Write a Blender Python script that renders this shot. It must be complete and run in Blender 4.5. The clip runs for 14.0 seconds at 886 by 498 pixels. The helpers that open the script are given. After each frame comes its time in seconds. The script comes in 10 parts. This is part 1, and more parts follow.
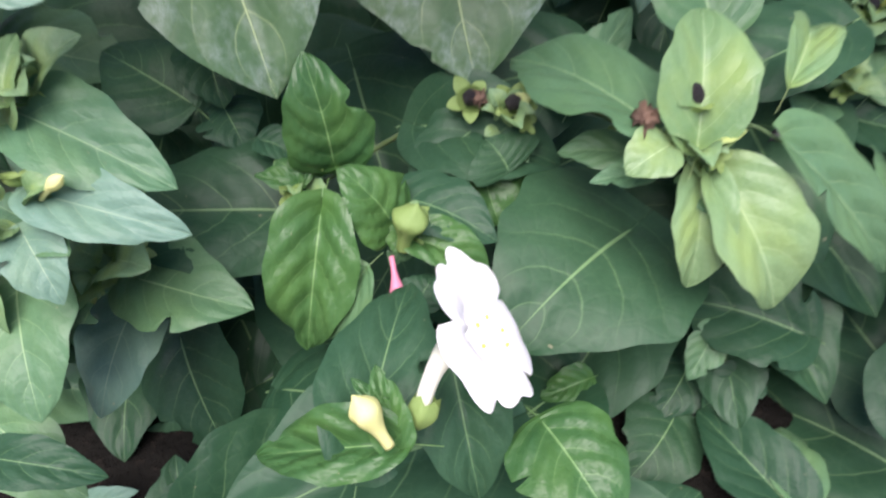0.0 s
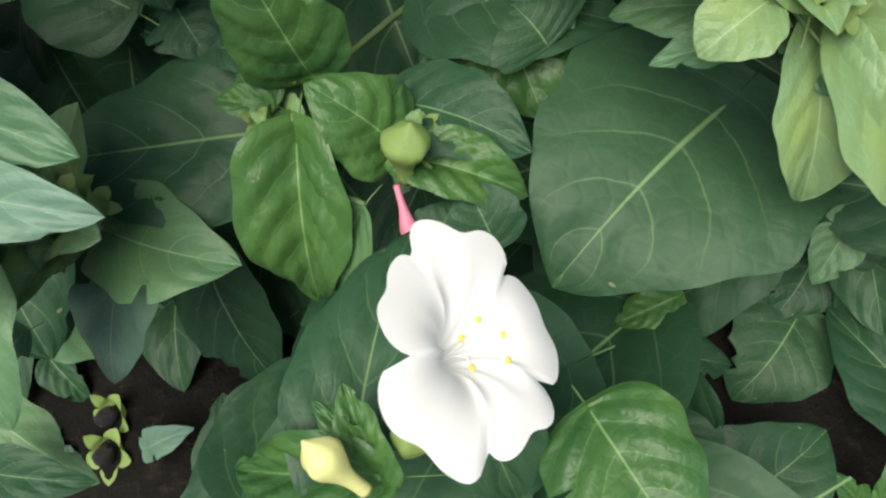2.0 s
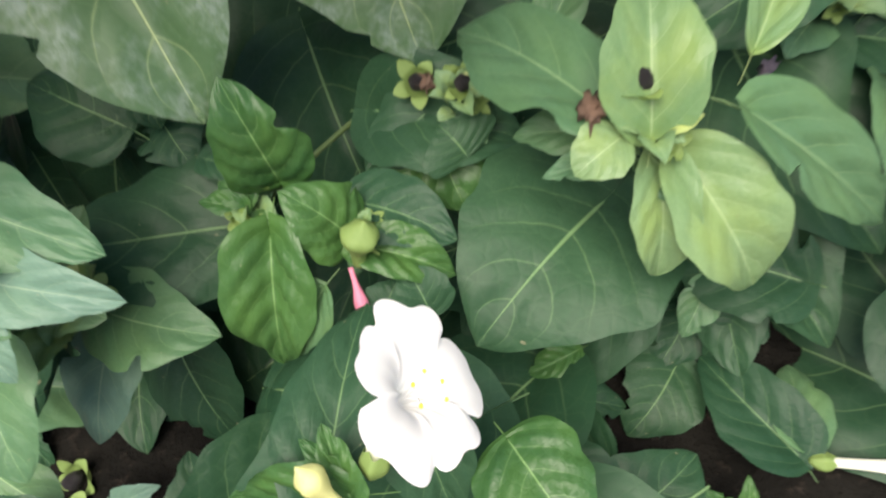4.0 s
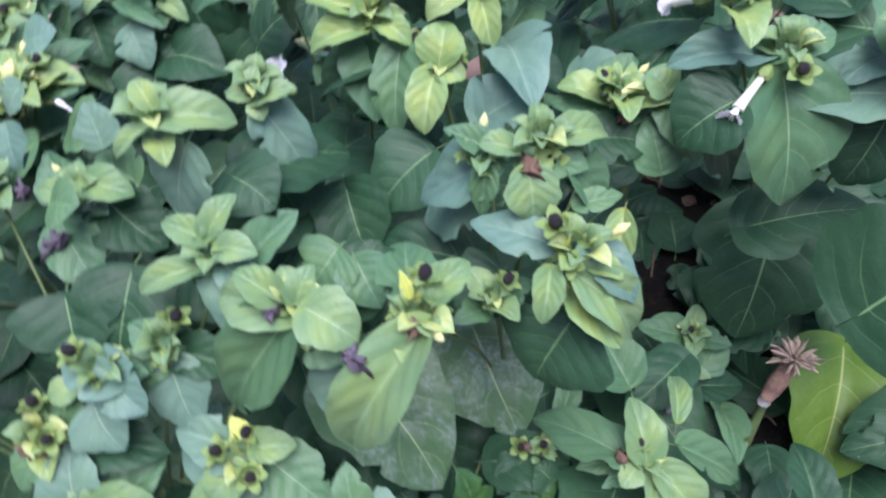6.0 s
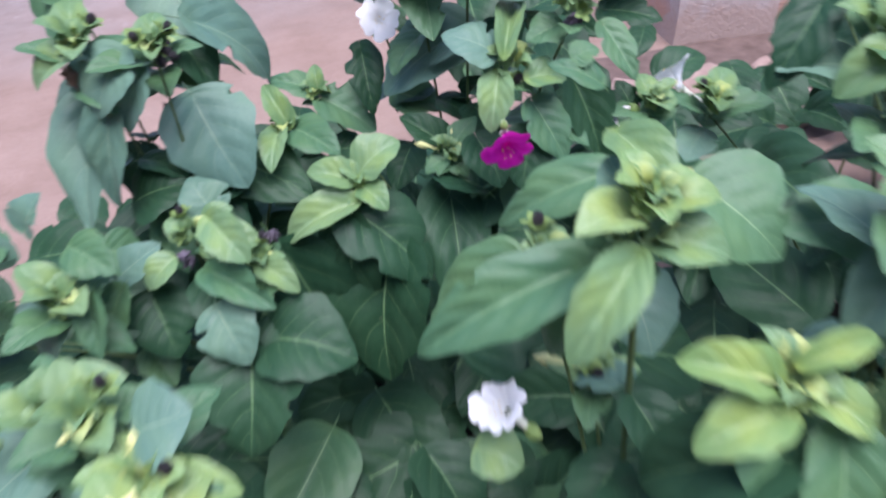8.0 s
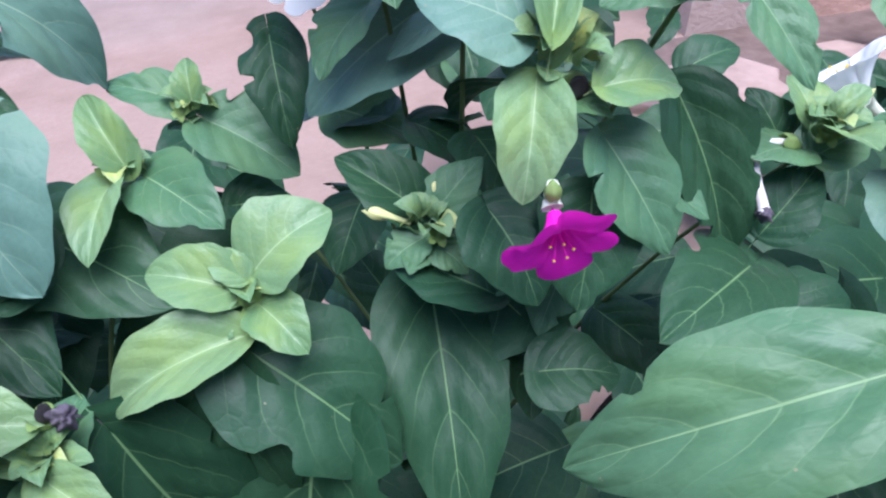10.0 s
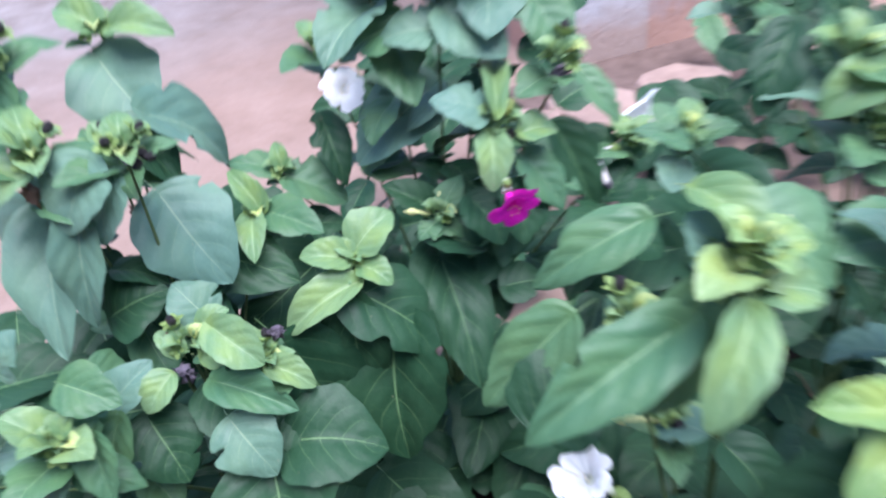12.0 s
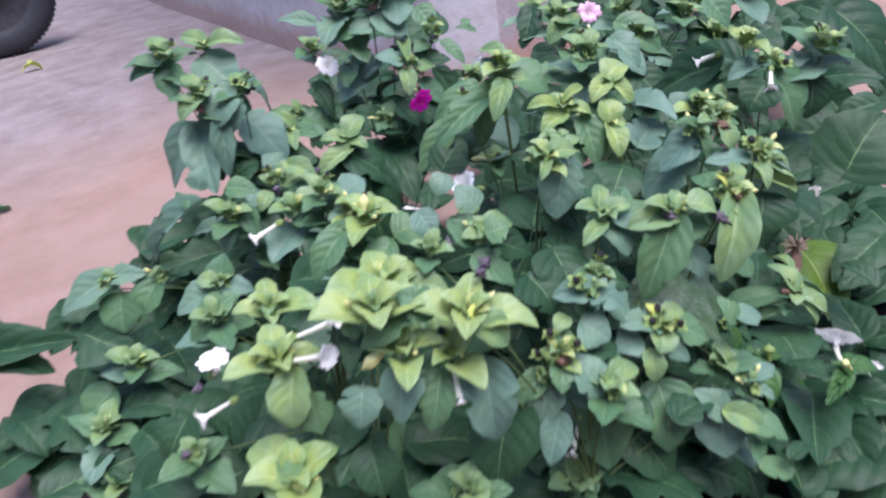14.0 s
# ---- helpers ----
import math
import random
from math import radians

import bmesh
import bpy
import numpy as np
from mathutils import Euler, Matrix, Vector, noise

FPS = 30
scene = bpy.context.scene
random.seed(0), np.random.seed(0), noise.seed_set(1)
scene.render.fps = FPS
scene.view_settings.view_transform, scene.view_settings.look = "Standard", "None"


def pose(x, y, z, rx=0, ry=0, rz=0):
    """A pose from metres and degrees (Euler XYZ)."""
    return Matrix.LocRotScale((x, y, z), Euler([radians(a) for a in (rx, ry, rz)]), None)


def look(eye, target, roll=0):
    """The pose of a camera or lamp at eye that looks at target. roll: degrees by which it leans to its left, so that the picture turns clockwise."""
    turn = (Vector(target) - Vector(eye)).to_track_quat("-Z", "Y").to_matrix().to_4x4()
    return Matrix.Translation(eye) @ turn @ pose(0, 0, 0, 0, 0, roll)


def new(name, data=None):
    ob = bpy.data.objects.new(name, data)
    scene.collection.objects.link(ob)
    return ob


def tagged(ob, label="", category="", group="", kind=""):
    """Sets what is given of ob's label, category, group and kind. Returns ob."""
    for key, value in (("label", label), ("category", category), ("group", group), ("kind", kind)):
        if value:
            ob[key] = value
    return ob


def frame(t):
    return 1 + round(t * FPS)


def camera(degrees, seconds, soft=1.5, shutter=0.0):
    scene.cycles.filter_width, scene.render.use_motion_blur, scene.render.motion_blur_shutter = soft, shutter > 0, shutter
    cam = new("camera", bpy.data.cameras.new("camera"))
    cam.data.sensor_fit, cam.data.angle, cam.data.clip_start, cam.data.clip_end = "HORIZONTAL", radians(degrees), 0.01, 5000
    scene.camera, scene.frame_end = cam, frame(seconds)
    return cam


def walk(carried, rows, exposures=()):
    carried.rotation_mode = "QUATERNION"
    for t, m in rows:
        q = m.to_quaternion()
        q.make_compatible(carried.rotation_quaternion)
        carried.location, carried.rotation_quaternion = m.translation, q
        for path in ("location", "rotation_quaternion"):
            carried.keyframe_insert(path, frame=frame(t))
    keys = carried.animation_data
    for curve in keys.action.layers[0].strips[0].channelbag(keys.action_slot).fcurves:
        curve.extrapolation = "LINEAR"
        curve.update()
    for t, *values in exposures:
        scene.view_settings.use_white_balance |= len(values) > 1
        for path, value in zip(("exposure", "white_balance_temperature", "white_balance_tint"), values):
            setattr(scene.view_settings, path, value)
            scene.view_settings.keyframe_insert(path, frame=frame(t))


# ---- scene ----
cam = camera(62.0, 14.0, soft=2.3, shutter=0.6)
PATH = [
    (0, (0.016, 0.007, 0.305), (-0.039, 1.239, -1.27), -3.9),
    (0.5, (0.018, 0.03, 0.292), (-0.139, 1.096, -1.393), -9.8),
    (1, (0.031, 0.055, 0.287), (-0.275, 0.899, -1.5), -23.4),
    (1.5, (0.036, 0.057, 0.278), (-0.338, 0.864, -1.514), -28.6),
    (2, (0.04, 0.057, 0.275), (-0.393, 0.868, -1.501), -31.1),
    (2.2, (0.043, 0.056, 0.275), (-0.41, 0.879, -1.491), -31.7),
    (4.3, (0.044, 0.033, 0.339), (-0.125, 1.023, -1.39), -17.0),
    (4.5, (0.045, 0.024, 0.371), (-0.089, 1.05, -1.34), -15.6),
    (5, (0.005, -0.007, 0.455), (0.1, 1.216, -1.125), -7.0),
    (5.5, (-0.043, -0.03, 0.519), (0.178, 1.311, -0.948), -6.7),
    (6, (-0.073, -0.025, 0.549), (0.284, 1.352, -0.856), -4.9),
    (6.5, (-0.122, 0.032, 0.565), (0.434, 1.397, -0.787), -9.9),
    (7, (-0.174, 0.062, 0.573), (0.51, 1.402, -0.745), -6.2),
    (7.5, (-0.197, 0.126, 0.573), (0.405, 1.562, -0.682), -6.6),
    (8, (-0.165, 0.24, 0.54), (0.45, 1.724, -0.651), -4.1),
    (8.5, (-0.125, 0.356, 0.516), (0.493, 1.781, -0.745), -2.7),
    (9, (-0.091, 0.419, 0.465), (0.529, 1.84, -0.799), -2.5),
    (9.2, (-0.08, 0.436, 0.451), (0.597, 1.854, -0.786), -1.7),
    (11.3, (-0.099, 0.415, 0.469), (0.556, 1.87, -0.737), -5.0),
    (11.5, (-0.124, 0.396, 0.478), (0.568, 1.826, -0.737), -4.8),
    (12, (-0.215, 0.296, 0.552), (0.702, 1.663, -0.585), -6.2),
    (12.5, (-0.315, 0.172, 0.609), (0.837, 1.448, -0.413), -7.9),
    (13, (-0.386, 0.091, 0.62), (0.785, 1.358, -0.391), -10.2),
    (13.5, (-0.467, 0.008, 0.605), (0.716, 1.282, -0.384), -9.7),
    (14, (-0.562, -0.058, 0.6), (0.627, 1.23, -0.363), -9.4),
]
walk(cam, [(t, look(eye, target, roll)) for t, eye, target, roll in PATH], exposures=[(0, 1.82, 6600, 23), (1.2, 1.34, 7300, 7), (2.2, 1.34, 7300, 7), (4.5, 1.72, 7400, 19), (5.2, 1.78, 6000, 27), (6, 1.58, 5900, 27), (7, 1.46, 5950, 26), (8.5, 1.53, 5800, 22), (9.2, 1.66, 5600, 20), (11.5, 1.78, 5600, 22), (12.0, 1.83, 5700, 20), (12.5, 1.73, 5800, 22), (13, 1.88, 6000, 25), (13.6, 1.73, 6000, 28), (14, 1.45, 6050, 27)])

# ---- light ----
world = bpy.data.worlds.new("sky")
scene.world = world
world.use_nodes = True
wn = world.node_tree
sky = wn.nodes.new("ShaderNodeTexSky")
sky.sky_type, sky.sun_disc = "NISHITA", False
sky.sun_elevation, sky.sun_rotation = radians(84), radians(212)
wn.links.new(sky.outputs["Color"], wn.nodes["Background"].inputs["Color"])
wn.nodes["Background"].inputs["Strength"].default_value = 0.1
sun_data = bpy.data.lights.new("sun", "SUN")
sun_data.energy, sun_data.angle, sun_data.color = 2.35, radians(44), (1.0, 0.97, 0.92)
sun = new("sun", sun_data)
sun.matrix_world = look((0, 0, 5), (0.06, 0.36, 4.0))

# ---- materials ----


class Mat:
    """A node material with a Principled shader and short ways to wire it."""

    def __init__(self, name, rough=0.5, spec=0.5):
        self.m = bpy.data.materials.new(name)
        self.m.use_nodes = True
        self.t = self.m.node_tree
        self.p = self.t.nodes["Principled BSDF"]
        self.p.inputs["Roughness"].default_value = rough
        self.p.inputs["Specular IOR Level"].default_value = spec
        self.out = self.t.nodes["Material Output"]

    def n(self, kind, **props):
        node = self.t.nodes.new("ShaderNode" + kind)
        for key, value in props.items():
            setattr(node, key, value)
        return node

    def put(self, socket, value):
        if isinstance(value, bpy.types.NodeSocket):
            self.t.links.new(value, socket)
        else:
            socket.default_value = value

    def math(self, op, a, b=0.0, clamp=False):
        node = self.n("Math", operation=op, use_clamp=clamp)
        self.put(node.inputs[0], a)
        self.put(node.inputs[1], b)
        return node.outputs[0]

    def coords(self, which="Object"):
        return self.n("TexCoord").outputs[which]

    def noise(self, scale, detail=4.0, rough=0.55, vec=None):
        node = self.n("TexNoise")
        node.inputs["Scale"].default_value = scale
        node.inputs["Detail"].default_value = detail
        node.inputs["Roughness"].default_value = rough
        self.put(node.inputs["Vector"], vec or self.coords())
        return node.outputs["Fac"]

    def ramp(self, fac, low, high):
        node = self.n("MapRange")
        node.clamp = True
        self.put(node.inputs["Value"], fac)
        node.inputs["From Min"].default_value, node.inputs["From Max"].default_value = low, high
        return node.outputs["Result"]

    def mix(self, fac, a, b, blend="MIX"):
        node = self.n("Mix", data_type="RGBA", blend_type=blend)
        self.put(node.inputs[0], fac)
        self.put(node.inputs[6], (*a, 1) if isinstance(a, tuple) else a)
        self.put(node.inputs[7], (*b, 1) if isinstance(b, tuple) else b)
        return node.outputs[2]

    def bump(self, height, strength=0.3, distance=0.002):
        node = self.n("Bump")
        node.inputs["Strength"].default_value = strength
        node.inputs["Distance"].default_value = distance
        self.put(node.inputs["Height"], height)
        self.t.links.new(node.outputs["Normal"], self.p.inputs["Normal"])
        return node.outputs["Normal"]

    def color(self, value):
        self.put(self.p.inputs["Base Color"], (*value, 1) if isinstance(value, tuple) else value)
        return self

    def thin(self, value, amount):
        """Light through a thin blade: a share of translucent shading."""
        tr = self.n("BsdfTranslucent")
        self.put(tr.inputs["Color"], (*value, 1) if isinstance(value, tuple) else value)
        sh = self.n("MixShader")
        sh.inputs[0].default_value = amount
        self.t.links.new(self.p.outputs[0], sh.inputs[1])
        self.t.links.new(tr.outputs[0], sh.inputs[2])
        self.t.links.new(sh.outputs[0], self.out.inputs["Surface"])
        return self


def leaf_material(name, deep, fresh, vein, rough, dust=0.0, blush=0.0, spec=0.36):
    m = Mat(name, rough, spec)
    uv = m.n("UVMap", uv_map="blade").outputs["UV"]
    sep = m.n("SeparateXYZ")
    m.t.links.new(uv, sep.inputs[0])
    across, along = sep.outputs[0], sep.outputs[1]
    side = m.math("ABSOLUTE", across)
    rnd = m.n("ObjectInfo").outputs["Random"]
    wob = m.noise(4.0, 2.0, 0.5, m.coords("Object"))
    # side veins run forward from the midrib, bending towards the tip
    run = m.math("SUBTRACT", m.math("MULTIPLY", along, 4.6), m.math("MULTIPLY", m.math("POWER", side, 1.25), 1.9))
    run = m.math("ADD", run, m.math("MULTIPLY", wob, 0.3))
    saw = m.math("ABSOLUTE", m.math("SUBTRACT", m.math("FRACT", run), 0.5))
    lateral = m.math("SUBTRACT", 1.0, m.ramp(saw, 0.006, 0.032))
    lateral = m.math("MULTIPLY", lateral, m.math("SUBTRACT", 1.0, m.ramp(side, 0.35, 0.92)))
    # the fine net between the veins
    net = m.n("TexVoronoi", feature="DISTANCE_TO_EDGE")
    net.inputs["Scale"].default_value = 11.0
    m.t.links.new(m.coords("Object"), net.inputs["Vector"])
    mesh_net = m.ramp(net.outputs["Distance"], 0.0, 0.16)
    thread = m.math("SUBTRACT", 1.0, m.ramp(net.outputs["Distance"], 0.0, 0.04))
    rib_w = m.math("ADD", 0.011, m.math("MULTIPLY", m.math("SUBTRACT", 1.0, along), 0.017))
    rib = m.math("SUBTRACT", 1.0, m.math("DIVIDE", side, rib_w), True)
    rib = m.ramp(rib, 0.0, 0.55)
    blotch = m.ramp(m.noise(2.2, 4.0, 0.6), 0.32, 0.7)
    fine = m.noise(30.0, 4.0, 0.6)
    col = m.mix(m.math("ADD", m.math("MULTIPLY", blotch, 0.45), m.math("MULTIPLY", rnd, 0.55)), deep, fresh)
    col = m.mix(m.math("MULTIPLY", m.ramp(fine, 0.35, 0.75), 0.25), col, tuple(0.6 * c for c in deep))
    col = m.mix(m.math("MULTIPLY", thread, 0.05), col, vein)
    col = m.mix(m.math("MULTIPLY", lateral, 0.36), col, vein)
    col = m.mix(m.math("MULTIPLY", rib, 0.8), col, vein)
    # every leaf leans a little to blue-grey or to yellow
    other = m.math("FRACT", m.math("MULTIPLY", rnd, 7.31))
    col = m.mix(m.math("MULTIPLY", other, 0.3), col, m.mix(0.5, col, (deep[0] * 1.1, deep[1] * 1.25, deep[2] * 2.2)))
    if blush:
        warm = m.ramp(m.math("ADD", m.noise(1.7, 3.0, 0.5), m.math("MULTIPLY", m.math("SUBTRACT", 0.4, along), 0.35)), 0.46, 0.68)
        col = m.mix(m.math("MULTIPLY", warm, blush), col, (fresh[0] * 1.12, fresh[1] * 1.06, fresh[2] * 0.5))
    if dust:
        patch = m.math("MULTIPLY", m.ramp(m.noise(3.2, 6.0, 0.7), 0.47, 0.62), m.ramp(m.noise(26.0, 4.0, 0.75), 0.36, 0.6))
        col = m.mix(m.math("MULTIPLY", patch, dust), col, (0.4, 0.48, 0.46))
    # small brown specks and pale nicks
    speck = m.ramp(m.noise(17.0, 2.0, 0.5), 0.755, 0.79)
    col = m.mix(m.math("MULTIPLY", speck, 0.6), col, (0.26, 0.24, 0.15))
    m.color(col)
    m.put(m.p.inputs["Roughness"], m.math("ADD", rough - 0.08, m.math("MULTIPLY", blotch, 0.16)))
    quilt = m.math("ADD", m.math("MULTIPLY", m.ramp(saw, 0.0, 0.45), 0.4), m.math("MULTIPLY", m.noise(11.0, 3.0), 0.7))
    quilt = m.math("ADD", quilt, m.math("MULTIPLY", mesh_net, 0.12))
    quilt = m.math("SUBTRACT", quilt, m.math("MULTIPLY", rib, 0.9))
    m.bump(quilt, 0.26, 0.0016)
    lit = m.mix(0.35, col, tuple(1.6 * c for c in fresh))
    return m.thin(lit, 0.16).m


LEAF_DARK = leaf_material("leaf mature green", (0.0135, 0.048, 0.0215), (0.036, 0.092, 0.044), (0.16, 0.28, 0.12), 0.46, spec=0.2)
LEAF_SAGE = leaf_material("leaf pale blue-green", (0.089, 0.176, 0.122), (0.145, 0.25, 0.172), (0.28, 0.39, 0.25), 0.46, blush=0.15, spec=0.26)
LEAF_DUST = leaf_material("leaf with pale mildew", (0.055, 0.12, 0.05), (0.09, 0.165, 0.072), (0.34, 0.44, 0.2), 0.42, 0.36, spec=0.3)
LEAF_MID = leaf_material("leaf middle green", (0.054, 0.135, 0.065), (0.106, 0.205, 0.095), (0.24, 0.37, 0.18), 0.44, blush=0.2, spec=0.26)
LEAF_YOUNG = leaf_material("leaf young green", (0.105, 0.208, 0.083), (0.2, 0.303, 0.143), (0.36, 0.47, 0.26), 0.42, blush=0.45, spec=0.3)
LEAF_LIME = leaf_material("leaf pale lime", (0.145, 0.265, 0.085), (0.285, 0.375, 0.15), (0.46, 0.54, 0.3), 0.42, blush=0.5)
LEAF_TIP = leaf_material("leaf tip pale yellow-green", (0.22, 0.33, 0.1), (0.45, 0.5, 0.2), (0.6, 0.64, 0.36), 0.42, blush=0.6)
LEAF_FRESH = leaf_material("leaf fresh deep green", (0.026, 0.085, 0.024), (0.06, 0.148, 0.04), (0.2, 0.35, 0.13), 0.4, blush=0.25, spec=0.3)
LEAF_OLIVE = leaf_material("leaf turning olive", (0.055, 0.13, 0.02), (0.13, 0.21, 0.025), (0.32, 0.38, 0.12), 0.42, spec=0.25)
LEAF_YELLOW = leaf_material("leaf yellowing", (0.34, 0.42, 0.075), (0.5, 0.53, 0.13), (0.62, 0.62, 0.25), 0.5, blush=0.3)


def plain(name, a, b, scale=60.0, rough=0.5, bump=0.2, thin=None, spec=0.4, dist=0.001):
    m = Mat(name, rough, spec)
    f = m.noise(scale, 5.0, 0.6)
    m.color(m.mix(m.ramp(f, 0.3, 0.7), a, b))
    m.bump(f, bump, dist)
    if thin:
        m.thin(b, thin)
    return m.m


STEM = plain("stem green", (0.06, 0.105, 0.036), (0.11, 0.16, 0.06), 90.0)
STEM_DRY = plain("stem dry", (0.28, 0.21, 0.15), (0.46, 0.37, 0.27), 120.0, 0.8)
CALYX = plain("calyx green", (0.13, 0.24, 0.06), (0.29, 0.39, 0.13), 140.0, 0.5, 0.3, 0.25)
SEED = plain("seed black", (0.012, 0.011, 0.012), (0.03, 0.026, 0.03), 300.0, 0.6, 0.8)
PETAL_WHITE = plain("petal white", (0.92, 0.92, 0.9), (0.95, 0.95, 0.94), 60.0, 0.6, 0.04, 0.26)
PETAL_MAGENTA = plain("petal magenta", (0.70, 0.007, 0.40), (0.85, 0.02, 0.55), 110.0, 0.55, 0.3, 0.3)
PETAL_PINK = plain("petal pink", (0.72, 0.36, 0.55), (0.85, 0.6, 0.72), 140.0, 0.6, 0.2, 0.2)
PETAL_ROSE = plain("bud rose", (0.62, 0.12, 0.26), (0.75, 0.35, 0.42), 150.0, 0.55, 0.2, 0.2)
PETAL_LILAC = plain("petal withered lilac", (0.05, 0.04, 0.055), (0.2, 0.17, 0.22), 260.0, 0.7, 0.6)
WITHERED = plain("petal withered brown", (0.10, 0.06, 0.045), (0.24, 0.15, 0.1), 160.0, 0.8, 0.6)
TUBE_WHITE = plain("flower tube", (0.72, 0.76, 0.6), (0.87, 0.89, 0.8), 70.0, 0.55, 0.1, 0.25)
BUD_PALE = plain("bud pale yellow", (0.55, 0.58, 0.2), (0.72, 0.72, 0.36), 120.0, 0.5, 0.15, 0.2)
ANTHER = plain("anther yellow", (0.75, 0.5, 0.05), (0.85, 0.65, 0.1), 200.0, 0.6, 0.2)


def ground_material():
    m = Mat("trodden red earth and worn concrete", 0.85, 0.25)
    pos = m.n("NewGeometry").outputs["Position"]
    big, mid, fine = m.noise(1.3, 5.0, 0.6, pos), m.noise(9.0, 6.0, 0.65, pos), m.noise(120.0, 5.0, 0.7, pos)
    col = m.mix(m.ramp(mid, 0.3, 0.7), (0.21, 0.14, 0.11), (0.29, 0.205, 0.17))
    col = m.mix(m.ramp(big, 0.45, 0.7), col, (0.265, 0.19, 0.155))
    # further along the lane the skin of the concrete is grey and scuffed
    sep = m.n("SeparateXYZ")
    m.t.links.new(pos, sep.inputs[0])
    lane = m.ramp(m.math("ADD", sep.outputs[1], m.math("MULTIPLY", big, 1.2)), 2.2, 3.1)
    grey = m.mix(m.ramp(m.noise(6.0, 8.0, 0.7, pos), 0.35, 0.62), (0.145, 0.125, 0.12), (0.25, 0.235, 0.235))
    grey = m.mix(m.ramp(m.noise(15.0, 6.0, 0.7, pos), 0.62, 0.72), grey, (0.38, 0.38, 0.39))
    col = m.mix(m.math("MULTIPLY", lane, 0.85), col, grey)
    col = m.mix(m.math("MULTIPLY", m.ramp(fine, 0.45, 0.7), 0.35), col, (0.2, 0.13, 0.1))
    m.color(col)
    m.bump(m.math("ADD", m.math("MULTIPLY", mid, 2.0), fine), 0.5, 0.004)
    return m.m


def soil_material():
    m = Mat("dark garden soil with leaf shade", 1.0, 0.05)
    pos = m.n("NewGeometry").outputs["Position"]
    mid, fine = m.noise(25.0, 6.0, 0.7, pos), m.noise(160.0, 5.0, 0.7, pos)
    # Shade under the leaves is put into this near-black soil colour.
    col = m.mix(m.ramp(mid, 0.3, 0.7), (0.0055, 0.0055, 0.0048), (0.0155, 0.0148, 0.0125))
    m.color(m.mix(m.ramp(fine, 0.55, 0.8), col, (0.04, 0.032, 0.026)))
    m.bump(m.math("ADD", mid, fine), 0.9, 0.006)
    return m.m


def plaster_material(name, a, b, stain, rust):
    m = Mat(name, 0.85, 0.3)
    pos = m.n("NewGeometry").outputs["Position"]
    big, mid, fine = m.noise(3.0, 6.0, 0.65, pos), m.noise(18.0, 6.0, 0.7, pos), m.noise(140.0, 4.0, 0.6, pos)
    col = m.mix(m.ramp(big, 0.35, 0.65), a, b)
    col = m.mix(m.math("MULTIPLY", m.ramp(mid, 0.48, 0.66), 0.5), col, stain)
    sep = m.n("SeparateXYZ")
    m.t.links.new(pos, sep.inputs[0])
    # splashed earth keeps to the foot of the wall, with a ragged upper edge
    low = m.math("SUBTRACT", 1.0, m.ramp(m.math("SUBTRACT", sep.outputs[2], m.math("MULTIPLY", mid, 0.14)), -0.02, 0.06))
    col = m.mix(m.math("MULTIPLY", low, 0.8), col, rust)
    col = m.mix(m.math("MULTIPLY", m.ramp(m.noise(7.0, 5.0, 0.6, pos), 0.62, 0.72), 0.55), col, rust)
    m.color(col)
    m.bump(m.math("ADD", m.math("MULTIPLY", mid, 2.0), fine), 0.5, 0.004)
    return m.m


GROUND = ground_material()
SOIL = soil_material()
PLASTER = plaster_material("smooth grey plaster", (0.42, 0.41, 0.43), (0.50, 0.50, 0.52), (0.36, 0.34, 0.35), (0.36, 0.25, 0.2))
CEMENT = plaster_material("rough weathered cement", (0.30, 0.265, 0.275), (0.42, 0.385, 0.40), (0.22, 0.19, 0.2), (0.44, 0.25, 0.18))
RUBBER = plain("black rubber", (0.02, 0.022, 0.028), (0.035, 0.038, 0.045), 80.0, 0.6, 0.3)
STEEL = plain("painted steel", (0.02, 0.02, 0.022), (0.035, 0.035, 0.04), 40.0, 0.75, 0.1, spec=0.2)
HOSE = plain("dark plastic pipe", (0.018, 0.018, 0.024), (0.04, 0.04, 0.05), 60.0, 0.45, 0.1)
BRICK = plain("worn red brick", (0.30, 0.165, 0.125), (0.40, 0.25, 0.20), 35.0, 0.9, 0.6, dist=0.003)
STONE = plain("pinkish worn stone", (0.22, 0.15, 0.125), (0.33, 0.235, 0.2), 26.0, 0.9, 0.6, dist=0.004)
DAMP = plain("damp brown earth", (0.085, 0.056, 0.046), (0.15, 0.103, 0.088), 30.0, 0.95, 0.8, dist=0.004)
LITTER = plain("dry brown litter", (0.07, 0.045, 0.03), (0.2, 0.14, 0.09), 50.0, 0.9, 0.4)
PAPER = plain("bleached dead leaf", (0.36, 0.36, 0.33), (0.55, 0.55, 0.52), 70.0, 0.8, 0.5, 0.2)

# ---- mesh helpers ----


def mesh_of(name, bm, material, smooth=True):
    me = bpy.data.meshes.new(name)
    bm.to_mesh(me)
    bm.free()
    me.materials.append(material)
    if smooth:
        me.polygons.foreach_set("use_smooth", [True] * len(me.polygons))
    return me


def hang(name, me, parent, m, label=""):
    """A part with the mesh me under parent, at the pose m of the world."""
    ob = new(name, me)
    if parent is not None:
        ob.parent = parent
        ob.matrix_basis = parent_world[parent].inverted() @ m
    else:
        ob.matrix_basis = m
    parent_world[ob] = m
    return tagged(ob, label)


parent_world = {}


def thing(name, at, label, category, group="", kind=""):
    ob = new(name)
    ob.location = at
    parent_world[ob] = Matrix.Translation(at)
    return tagged(ob, label, category, group, kind)


